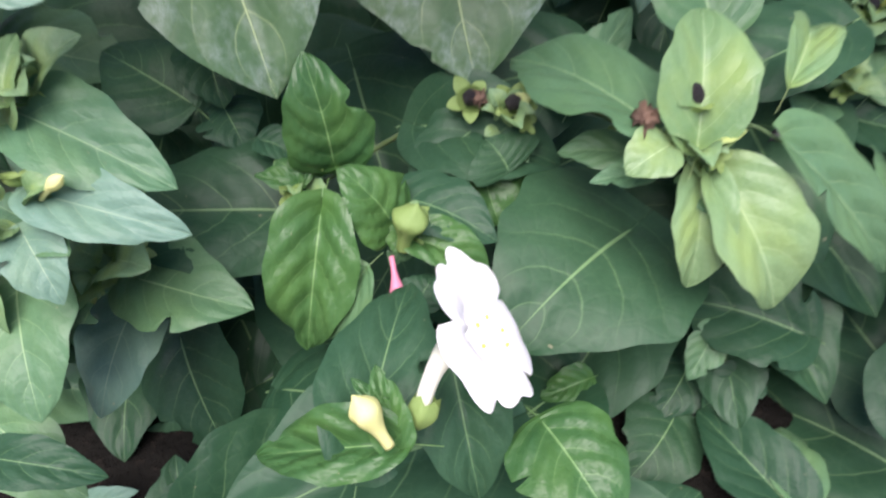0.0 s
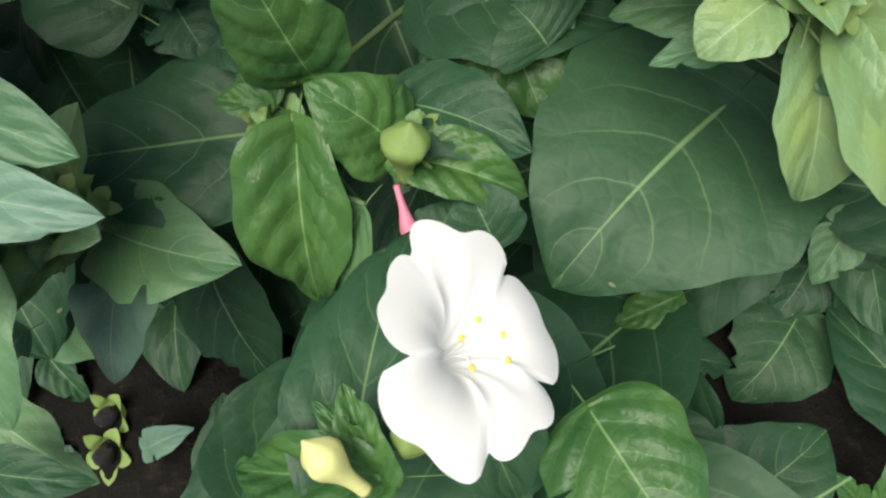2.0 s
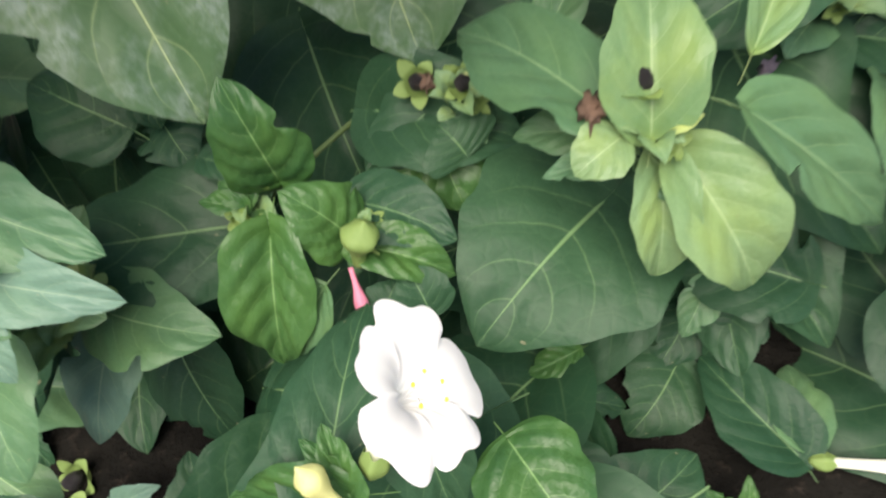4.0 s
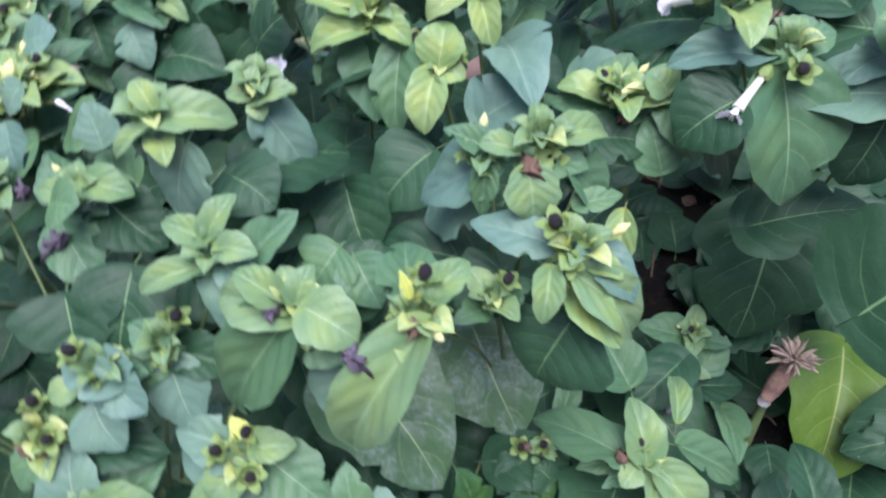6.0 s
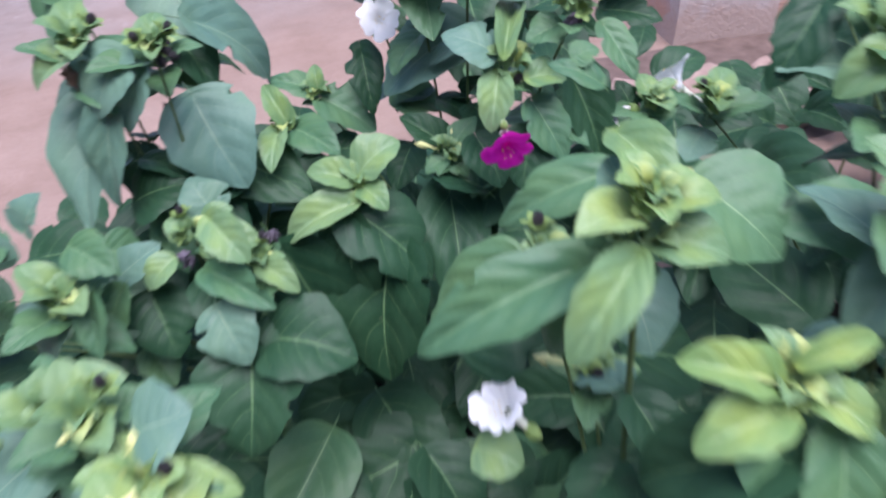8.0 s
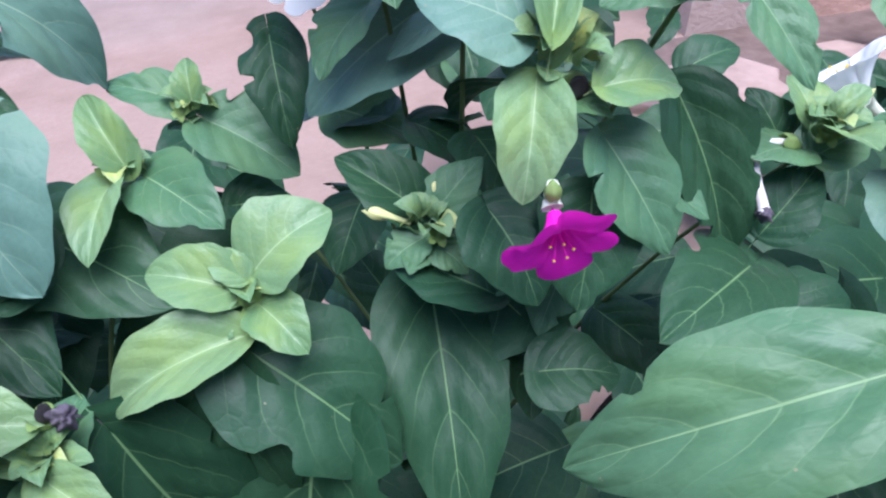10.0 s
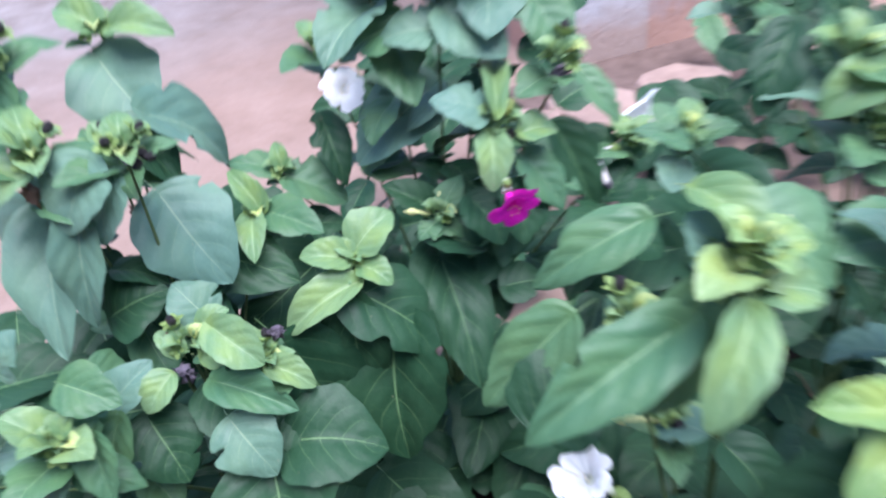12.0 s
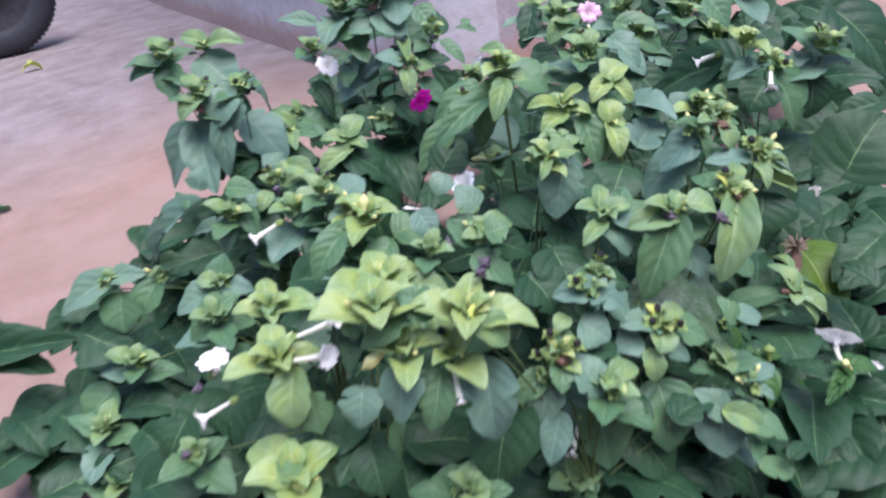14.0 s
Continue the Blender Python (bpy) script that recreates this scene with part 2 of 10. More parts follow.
def frame_of(origin, along, up):
    """A pose whose y axis runs along, and whose z axis leans to up."""
    y = Vector(along).normalized()
    x = y.cross(Vector(up))
    if x.length < 1e-5:
        x = y.cross(Vector((0.3, 1, 0.2)))
    x.normalize()
    z = x.cross(y)
    m = Matrix((x, y, z)).transposed().to_4x4()
    m.translation = Vector(origin)
    return m


def tube_bm(bm, points, radii, sides=6):
    """A tube through points with those radii, closed at its ends."""
    rings = []
    for i, p in enumerate(points):
        p = Vector(p)
        d = (Vector(points[min(i + 1, len(points) - 1)]) - Vector(points[max(i - 1, 0)])).normalized()
        f = frame_of(p, d, (0.13, 0.21, 1))
        rings.append([bm.verts.new(f @ Vector((radii[i] * math.cos(a), 0, radii[i] * math.sin(a)))) for a in (2 * math.pi * k / sides for k in range(sides))])
    for a, b in zip(rings, rings[1:]):
        for k in range(sides):
            bm.faces.new((a[k], a[(k + 1) % sides], b[(k + 1) % sides], b[k]))
    bm.faces.new(rings[0])
    bm.faces.new(rings[-1][::-1])
    return bm


def bend(a, b, c, steps=7):
    """Points on the curve from a to c that is drawn towards b."""
    a, b, c = Vector(a), Vector(b), Vector(c)
    return [(1 - t) ** 2 * a + 2 * t * (1 - t) * b + t * t * c for t in (i / (steps - 1) for i in range(steps))]


def blade_mesh(name, seed, material, heart=0.5, arch=0.10, fold=0.12, wave=0.03, bites=0, twist=0.1, narrow=1.0, stalk=True, blunt=0.0, rows=34, cols=6, puff=0.034):
    """A leaf one unit long from base to tip and one unit wide: rounded or heart-shaped base, drawn-out tip, bent along its rib."""
    rng = random.Random(seed)
    nips = [(rng.choice((-1, 1)), rng.uniform(0.12, 0.92), rng.uniform(0.02, 0.07), rng.uniform(0.14, 0.5)) for _ in range(bites)]
    ph = [rng.uniform(0, 6.3) for _ in range(6)]
    lean = rng.uniform(-0.05, 0.05)
    bm = bmesh.new()
    uv = bm.loops.layers.uv.new("blade")
    grid, where = [], {}
    rise, fall = 0.37 + 0.09 * blunt, 0.8 - 0.3 * blunt
    peak = rise / (rise + fall)
    full = peak ** rise * (1 - peak) ** fall
    for i in range(rows + 1):
        v = (i / rows) ** 1.35
        # broad near the base, drawn out to a narrow point
        half = 0.5 * narrow * v ** rise * (1 - v) ** fall / full * (1 - 0.14 * (1 - blunt) * math.sin(math.pi * v) * v ** 2)
        half = max(half, 0.004)
        row = []
        for j in range(-cols, cols + 1):
            u = j / cols
            s = 1 if u >= 0 else -1
            w = half * (1 + 0.05 * math.sin(9 * v + ph[0 if s > 0 else 1]) + 0.03 * math.sin(23 * v + ph[2 if s > 0 else 3]))
            if abs(u) > 0.55:
                for side, at, size, deep in nips:
                    if side == s and abs(v - at) < size:
                        w *= 1 - deep * (1 - ((v - at) / size) ** 2) ** 0.5 * (abs(u) - 0.55) / 0.45
            x = u * w + lean * math.sin(math.pi * v)
            y = v - heart * 0.2 * abs(u) ** 1.3 * (1 - v) ** 5
            z = arch * 4 * v * (1 - v) + fold * abs(u) * half * 2 + wave * math.sin(11 * v + ph[4 if s > 0 else 5] + 2 * u) * abs(u) ** 1.5
            z += twist * u * half * (v - 0.5) - 0.05 * abs(u) ** 3 * half
            # the blade swells between its side veins
            run = 4.6 * v - 1.9 * abs(u) ** 1.25 + 0.15
            z += puff * abs(math.cos(math.pi * run)) * min(1.0, 2.5 * abs(u)) * (1 - abs(u) ** 3) * half * 2
            vert = bm.verts.new((x, y, z))
            where[vert] = (u, v)
            row.append(vert)
        grid.append(row)
    for a, b in zip(grid, grid[1:]):
        for k in range(2 * cols):
            bm.faces.new((a[k], a[k + 1], b[k + 1], b[k]))
    if stalk:
        n = len(bm.verts)
        tube_bm(bm, [(0, -0.2, -0.16), (0, -0.1, -0.06), (0, 0.015, -0.004)], [0.006, 0.008, 0.010], 5)
        bm.verts.ensure_lookup_table()
        for vert in bm.verts[n:]:
            where[vert] = (0.0, 0.0)
    for f in bm.faces:
        for loop in f.loops:
            loop[uv].uv = where[loop.vert]
    return mesh_of(name, bm, material)


def blades(name, material, count, seed, **shape):
    rng = random.Random(seed)
    made = []
    for k in range(count):
        s = dict(heart=rng.uniform(0.3, 1.0), arch=rng.uniform(0.03, 0.13), fold=rng.uniform(0.02, 0.2), wave=rng.uniform(0.006, 0.02), bites=rng.choice((0, 0, 1, 1, 2, 3)), twist=rng.uniform(-0.4, 0.4))
        s.update(shape)
        made.append(blade_mesh(name, seed + k, material, **s))
    return made


BLADES = {
    "dark": blades("leaf_blade", LEAF_DARK, 12, 100),
    "dust": blades("dusty_blade", LEAF_DUST, 3, 150, bites=1),
    "mid": blades("mid_blade", LEAF_MID, 8, 200),
    "young": blades("young_blade", LEAF_YOUNG, 8, 300, bites=0, narrow=0.95, blunt=0.45, wave=0.016, fold=0.2, arch=0.14, puff=0.025),
    "lime": blades("lime_blade", LEAF_LIME, 5, 420, bites=0, narrow=0.95, blunt=0.55, wave=0.016, fold=0.24, arch=0.16, puff=0.02),
    "tiny": blades("small_blade", LEAF_YOUNG, 5, 440, bites=0, narrow=1.0, blunt=1.0, wave=0.02, fold=0.3, arch=0.3, rows=10, cols=3, stalk=False),
    "tiny_lime": blades("small_blade", LEAF_TIP, 5, 440, bites=0, narrow=1.0, blunt=1.0, wave=0.02, fold=0.3, arch=0.3, rows=10, cols=3, stalk=False),
    "sage": blades("sage_blade", LEAF_SAGE, 6, 500, puff=0.025),
    "fresh": blades("fresh_blade", LEAF_FRESH, 4, 480, puff=0.09, wave=0.03, bites=1),
    "olive": blades("olive_blade", LEAF_OLIVE, 2, 450, bites=0, wave=0.01, twist=0.1),
    "paper": blades("dead_blade", PAPER, 2, 470, wave=0.05, fold=0.3),
    "yellow": blades("yellow_blade", LEAF_YELLOW, 3, 400),
}

# ---- the lane, the bed and the wall ----


def sheet(name, material, x0, x1, y0, y1, nx, ny, height, label, category):
    bm = bmesh.new()
    g = [[bm.verts.new((x0 + (x1 - x0) * i / nx, y0 + (y1 - y0) * j / ny, height(x0 + (x1 - x0) * i / nx, y0 + (y1 - y0) * j / ny))) for j in range(ny + 1)] for i in range(nx + 1)]
    for i in range(nx):
        for j in range(ny):
            bm.faces.new((g[i][j], g[i + 1][j], g[i + 1][j + 1], g[i][j + 1]))
    return tagged(new(name, mesh_of(name, bm, material)), label, category, kind="structure")


def lane_height(x, y):
    near = max(0.0, 1 - math.hypot(x, y - 1.5) / 6)
    return near * (0.012 * noise.noise(Vector((x * 1.7, y * 1.7, 0.3))) + 0.006 * noise.noise(Vector((x * 7, y * 7, 1.3))))


def bed_height(x, y):
    d = math.hypot((x - 0.02) / 0.62, (y - 0.28) / 0.52)
    rise = 0.035 * (1 - d * d) if d < 1 else -0.09 * (d - 1)
    return rise + 0.006 * noise.noise(Vector((x * 22, y * 22, 4))) + 0.004 * noise.noise(Vector((x * 60, y * 60, 9)))


sheet("ground", GROUND, -60, 60, -60, 60, 1, 1, lambda x, y: -0.03, "reddish trodden earth stretching away", "ground")
LANE = sheet("pavement", GROUND, -3.5, 3.8, -3.5, 8.0, 90, 140, lane_height, "worn reddish-tan earth lane with grey scuffed concrete", "pavement")
sheet("soil_bed", SOIL, -0.7, 0.74, -0.35, 0.85, 70, 60, bed_height, "dark crumbly garden soil, blackened further for the shade under the plants", "soil")

CORNER = Vector((0.75, 1.27, 0.0))


def wall(name, start, end, thick, height, material, label):
    """A wall from start to end whose face keeps to the line and whose body lies behind it."""
    a, b = Vector(start), Vector(end)
    along = (b - a).normalized()
    back = Vector((-along.y, along.x, 0)) * thick
    bm = bmesh.new()
    n, mrows = 40, 24
    g = []
    for i in range(n + 1):
        p = a.lerp(b, i / n)
        g.append([bm.verts.new(p + Vector((0, 0, height * j / mrows - 0.05)) - back.normalized() * 0.006 * noise.noise((p + Vector((0, 0, j * 0.13))) * 6)) for j in range(mrows + 1)])
    for i in range(n):
        for j in range(mrows):
            bm.faces.new((g[i][j], g[i + 1][j], g[i + 1][j + 1], g[i][j + 1]))
    low = [bm.verts.new(p + back + Vector((0, 0, z))) for p in (a, b) for z in (-0.05, height - 0.05)]
    bm.faces.new((low[0], low[1], low[3], low[2]))
    bm.faces.new([r[-1] for r in g] + [low[3], low[1]])
    bm.faces.new([v for v in g[0]] + [low[1], low[0]])
    bm.faces.new([v for v in reversed(g[-1])] + [low[2], low[3]])
    return tagged(new(name, mesh_of(name, bm, material, False)), label, "wall", kind="structure")


wall("wall_lane", (2.0, 6.2, 0), CORNER, 0.2, 2.6, PLASTER, "smooth grey plastered wall with an earth-splashed foot")
GARDEN_WALL = wall("wall_garden", CORNER + Vector((0.004, 0.0, 0)), (3.6, 0.62, 0), 0.2, 2.6, CEMENT, "rough weathered cement wall with rusty patches")

# Unseen walls to south and west, added to cut low sky light.
wall("wall_block_south", (3.6, -3.2, 0), (-3.0, -3.2, 0), 0.2, 3.0, PLASTER, "plain grey plastered wall, unseen, added to block low light")
wall("wall_block_west", (-3.0, -3.2, 0), (-3.0, 8.0, 0), 0.2, 2.4, CEMENT, "rough cement wall, unseen, added to block low light")

# ---- the plants ----

PLANTS = []


def plant(x, y, label="bushy four o'clock plant with heart-shaped green leaves", name="flowering_plant"):
    ob = thing(name, (x, y, bed_height(x, y) - 0.004), label, "plant", "flowering plants in the bed")
    PLANTS.append(ob)
    return ob


LEAFY = "bushy four o'clock plant with heart-shaped green leaves"
SEEDY = "four o'clock plant with pale young shoots and black seeds"
for x, y, words in (
    (0.04, 0.26, "four o'clock plant with one large white flower open"),
    (-0.1, 0.34, SEEDY),
    (0.12, 0.37, SEEDY),
    (-0.26, 0.45, "four o'clock plant with half-closed white flowers and lime shoots"),
    (-0.03, 0.41, LEAFY),
    (0.03, 0.66, "tall four o'clock plant with white and magenta flowers"),
    (-0.16, 0.69, "tall thin four o'clock plant leaning over the reddish lane"),
    (0.24, 0.46, "four o'clock plant with a pale pink flower"),
    (0.22, 0.27, "dark-leaved four o'clock plant with narrow white flowers"),
    (-0.33, 0.33, "four o'clock plant with crowded lime-green shoot tips"),
    (-0.2, 0.22, SEEDY),
    (0.4, 0.55, LEAFY),
    (0.5, 0.72, LEAFY),
):
    plant(x, y, words)


def owner(p):
    return min(PLANTS, key=lambda o: (o.location.x - p[0]) ** 2 + (o.location.y - p[1]) ** 2)


rng = random.Random(7)


def leaf(base, tip, width, kind="dark", face=(0, 0, 1), of=None):
    """A leaf from its base to its tip; face is the way its upper side looks."""
    b, t = Vector(base), Vector(tip)
    m = frame_of(b, t - b, face) @ Matrix.Diagonal((width, (t - b).length, (t - b).length, 1))
    return hang("leaf", rng.choice(BLADES[kind]), of or owner(base), m)


def ball(bm, m, ru, rv, seg=8):
    r = bmesh.ops.create_uvsphere(bm, u_segments=seg, v_segments=max(4, seg * 2 // 3), radius=1.0)
    bmesh.ops.transform(bm, matrix=m @ Matrix.Diagonal((ru, rv, ru, 1)), verts=r["verts"])


def star_mesh(name, material, lobes, notch, depth, tube, rim, seed, curl=0.2, flat=2.1):
    """A flower's flaring mouth: lobes notched at their middle, funnel behind; one unit in radius, facing +y."""
    rg = random.Random(seed)
    bm = bmesh.new()
    around, out = lobes * 24, 10
    ring0 = []
    for k in range(out + 1):
        s = k / out
        ring = []
        for a in range(around):
            th = 2 * math.pi * a / around
            ph = (a % 24) / 24
            lobe = a // 24
            edge = (1 + 0.1 * math.sin(2.3 * lobe + seed)) * (1 - 0.2 * abs(2 * ph - 1) ** 6 - notch * math.exp(-((ph - 0.5) / 0.13) ** 2))
            edge *= 1 + 0.03 * math.sin(7 * th + seed)
            r = tube + (edge - tube) * s ** 1.15
            swell = 0.5 - 0.5 * math.cos(2 * math.pi * ph)
            y = -depth * (1 - s) ** flat + rim * swell * s * s - curl * s ** 4 * (1 + 0.8 * math.sin(1.7 * lobe + seed)) + 0.035 * math.sin(3 * th + seed * 2) * s * s
            ring.append(bm.verts.new((r * math.cos(th), y, r * math.sin(th))))
        if ring0:
            for a in range(around):
                bm.faces.new((ring0[a], ring0[(a + 1) % around], ring[(a + 1) % around], ring[a]))
        ring0 = ring
    return mesh_of(name, bm, material)


MOUTH = {
    "white": [star_mesh("corolla", PETAL_WHITE, 5, 0.075, 0.5, 0.07, 0.015, s, 0.05, 3.6) for s in (1, 2, 3)],
    "bell": [star_mesh("corolla", PETAL_WHITE, 5, 0.06, 0.85, 0.1, 0.03, s, 0.03, 1.7) for s in (12, 14)],
    "half": [star_mesh("corolla", PETAL_WHITE, 5, 0.12, 0.95, 0.16, 0.1, s, 0.05) for s in (4, 5)],
    "pink": [star_mesh("corolla", PETAL_PINK, 5, 0.14, 0.5, 0.1, 0.16, 9)],
    "magenta": [star_mesh("corolla", PETAL_MAGENTA, 5, 0.09, 0.7, 0.12, 0.12, 6, 0.1, 2.8)],
}


def anther_mesh():
    bm = bmesh.new()
    ball(bm, Matrix.Identity(4), 1.0, 1.3, 6)
    return mesh_of("anther", bm, ANTHER)


ANTHER_MESH = anther_mesh()


def flower(root, mouth, radius, kind="white", face=None, tube_mat=None, label="white trumpet-shaped flower", shape=None):
    """A trumpet flower: calyx at the root, thin tube, flaring mouth, stamens."""
    of = owner(root)
    r, c = Vector(root), Vector(mouth)
    d = Vector(face).normalized() if face else (c - r).normalized()
    deep = {"half": 0.95, "magenta": 0.8, "bell": 0.85}.get(kind, 0.55)
    back = c - d * radius * deep
    pts = bend(r, r.lerp(back, 0.6) - d * 0.004 + (back - r).normalized() * 0.003, back, 7)
    bm = tube_bm(bmesh.new(), pts, [0.0017, 0.0018, 0.0019, 0.0020, 0.0022, 0.0025, max(0.003, radius * 0.13)], 8)
    ob = hang("flower", mesh_of("flower_tube", bm, tube_mat or TUBE_WHITE), of, Matrix.Translation((0, 0, 0)), label)
    m = frame_of(c, d, (0.1, 0.05, 1)) @ Matrix.Diagonal((radius, radius, radius, 1))
    hang("corolla", rng.choice(MOUTH[kind]) if shape is None else MOUTH[kind][shape], ob, m)
    f = frame_of(back, d, (0, 0.1, 1))
    for k in range(5):
        a = 2 * math.pi * k / 5 + 0.4
        end = f @ Vector((0.2 * radius * math.cos(a), radius * (deep - 0.1 + 0.04 * k), 0.2 * radius * math.sin(a) - 0.1 * radius))
        thread = tube_bm(bmesh.new(), bend(back, f @ Vector((0, radius * 0.5, 0)), end, 4), [0.00022] * 4, 4)
        hang("stamen", mesh_of("stamen", thread, PETAL_MAGENTA if kind == "magenta" else PETAL_WHITE), ob, Matrix.Identity(4), "thread-thin stamen")
        hang("anther", ANTHER_MESH, ob, Matrix.Translation(end) @ Matrix.Diagonal((0.026 * radius, 0.026 * radius, 0.026 * radius, 1)), "tiny yellow anther")
    calyx(of, r, r - back, 0.0028 if kind == "magenta" else 0.0042)
    return ob


def cup_mesh(seed, lobes=5):
    """An open fruiting calyx: a shallow bowl whose five lobes spread into a pointed star, opening to +y."""
    bm = bmesh.new()
    rg = random.Random(seed)
    each = 6
    around = lobes * each
    prev = None
    for k in range(6):
        s = k / 5
        r = 0.22 + 0.5 * math.sin(s * 1.5)
        ring = [bm.verts.new((r * math.cos(2 * math.pi * a / around), 0.55 * s ** 1.6 - 0.55, r * math.sin(2 * math.pi * a / around))) for a in range(around)]
        if prev:
            for a in range(around):
                bm.faces.new((prev[a], prev[(a + 1) % around], ring[(a + 1) % around], ring[a]))
        else:
            bm.faces.new(ring[::-1])
        prev = ring
    for lobe in range(lobes):
        row = [prev[(lobe * each + a) % around] for a in range(each + 1)]
        reach, droop, mid = rg.uniform(0.45, 0.7), rg.uniform(-0.25, 0.2), 2 * math.pi * (lobe + 0.5) / lobes
        for k in range(1, 5):
            s = k / 4
            nxt = []
            for a in range(each + 1):
                th = 2 * math.pi * (lobe + a / each) / lobes
                th = mid + (th - mid) * (1 - 0.93 * s ** 1.3)
                r = 0.72 + reach * s
                nxt.append(bm.verts.new((r * math.cos(th), 0.22 * s + droop * s * s + 0.1 * abs(2 * a / each - 1) * (1 - s), r * math.sin(th))))
            for a in range(each):
                bm.faces.new((row[a], row[a + 1], nxt[a + 1], nxt[a]))
            row = nxt
    return mesh_of("calyx", bm, CALYX)


def bell_mesh(seed, lobes=5):
    """A calyx still closed round a flower's tube: a ribbed bulb with five short teeth, opening to +y."""
    bm = bmesh.new()
    rg = random.Random(seed)
    prev, around = None, lobes * 6
    for k in range(9):
        s = k / 8
        ring = []
        for a in range(around):
            th = 2 * math.pi * a / around
            tooth = abs(2 * ((a % 6) / 6) - 1)
            r = (0.2 + 0.62 * math.sin(min(1.0, s * 1.5) * 1.6) - 0.3 * max(0.0, s - 0.55)) * (1 + 0.07 * math.cos(lobes * th))
            ring.append(bm.verts.new((r * math.cos(th), 1.5 * s - 0.3 + (0.3 * (0.5 - tooth) if k == 8 else 0.0), r * math.sin(th))))
        if prev:
            for a in range(around):
                bm.faces.new((prev[a], prev[(a + 1) % around], ring[(a + 1) % around], ring[a]))
        else:
            bm.faces.new(ring[::-1])
        prev = ring
    return mesh_of("calyx", bm, CALYX)


BELLS = [bell_mesh(s) for s in range(2)]
CUPS = [cup_mesh(s) for s in range(3)]


def seed_mesh():
    bm = bmesh.new()
    ball(bm, Matrix.Identity(4), 0.62, 0.75, 12)
    for v in bm.verts:
        v.co *= 1 + 0.06 * math.cos(5 * math.atan2(v.co.z, v.co.x))
    return mesh_of("seed", bm, SEED)


SEED_MESH = seed_mesh()


def calyx(of, at, along, size):
    return hang("calyx", rng.choice(BELLS), of, frame_of(at, -Vector(along), (0.2, 0.3, 1)) @ Matrix.Diagonal((size, size * 1.2, size, 1)))


def pod(of, at, along, size=0.007, seed=True):
    """An open calyx with a black seed in it."""
    m = frame_of(at, along, (0.2, 0.3, 1))
    cup = hang("seed_cup", rng.choice(CUPS), of, m @ Matrix.Diagonal((size, size, size, 1)))
    if seed:
        hang("seed", SEED_MESH, cup, m @ Matrix.Translation((0, 0.0015, 0)) @ Matrix.Diagonal((size * 0.7, size * 0.8, size * 0.7, 1)), "wrinkled black seed")
    return cup


def bud_mesh(material):
    bm = bmesh.new()
    n, sides = 22, 20
    rings = []
    for k in range(n + 1):
        y = k / n
        r = 0.05 + 0.085 * math.exp(-((y - 0.72) / 0.27) ** 2)
        r *= max(0.12, 1 - max(0.0, (y - 0.66) / 0.34) ** 2.6)
        # petals still rolled together leave a spiral of folds
        rings.append([bm.verts.new((r * (1 + 0.1 * math.cos(5 * th + 9 * y) * min(1.0, 2 * y)) * math.cos(th), y, r * math.sin(th) + 0.03 * math.sin(3 * y))) for th in (2 * math.pi * a / sides for a in range(sides))])
    for p, q in zip(rings, rings[1:]):
        for a in range(sides):
            bm.faces.new((p[a], p[(a + 1) % sides], q[(a + 1) % sides], q[a]))
    bm.faces.new(rings[0][::-1])
    bm.faces.new(rings[-1])
    return mesh_of("bud", bm, material)


WILTED = plain("petal wilting", (0.62, 0.56, 0.58), (0.78, 0.76, 0.72), 90.0, 0.6, 0.4, 0.15)


def wilted_flower(points, of=None):
    """A spent flower: its limp tube hangs in a hook, the mouth shrunk to a lilac rag."""
    of = of or owner(points[0])
    pts = bend(points[0], points[1], points[2], 8)[:-1] + bend(points[2], Vector(points[2]).lerp(Vector(points[3]), 0.5), points[3], 4)
    n = len(pts)
    ob = hang("flower", mesh_of("flower_tube", tube_bm(bmesh.new(), pts, [0.0011 + 0.0009 * k / n for k in range(n)], 8), WILTED), of, Matrix.Identity(4), "wilted white flower hanging in a hook")
    hang("corolla", RAGS["lilac"][0], ob, Matrix.Translation(pts[-1]) @ Matrix.Diagonal((0.0032, 0.0032, 0.0048, 1)), "shrunken lilac mouth")
    calyx(of, points[0], Vector(points[0]) - Vector(points[1]), 0.0036)
    return ob


def bare_seed(at, size=0.0042, of=None):
    """A ripe black seed left lying in the tip of a shoot."""
    return hang("seed", SEED_MESH, of or owner(at), Matrix.Translation(at) @ Euler((rng.uniform(0, 6), rng.uniform(0, 6), 0)).to_matrix().to_4x4() @ Matrix.Diagonal((size, size * 1.1, size, 1)), "wrinkled black seed")


BUDS = {"pale": bud_mesh(BUD_PALE), "white": bud_mesh(PETAL_WHITE), "rose": bud_mesh(PETAL_ROSE), "calyx": bud_mesh(CALYX)}


def bud(at, tip, kind="pale", fat=1.0, of=None):
    b, t = Vector(at), Vector(tip)
    s = (t - b).length
    return hang("bud", BUDS[kind], of or owner(at), frame_of(b, t - b, (0, 0, 1)) @ Matrix.Diagonal((s * fat, s, s * fat, 1)))


def rag_mesh(material, seed):
    """A withered, crumpled corolla."""
    rg = random.Random(seed)
    bm = bmesh.new()
    bmesh.ops.create_icosphere(bm, subdivisions=3, radius=1.0)
    for v in bm.verts:
        k = 0.34 + 1.25 * abs(noise.noise(v.co * 1.9 + Vector((seed, 0, 0)))) + 0.4 * noise.noise(v.co * 5 + Vector((0, seed, 0)))
        v.co = Vector((v.co.x * 0.75, v.co.y * 1.3, v.co.z * 0.75)) * max(k, 0.2)
    return mesh_of("withered_flower", bm, material)


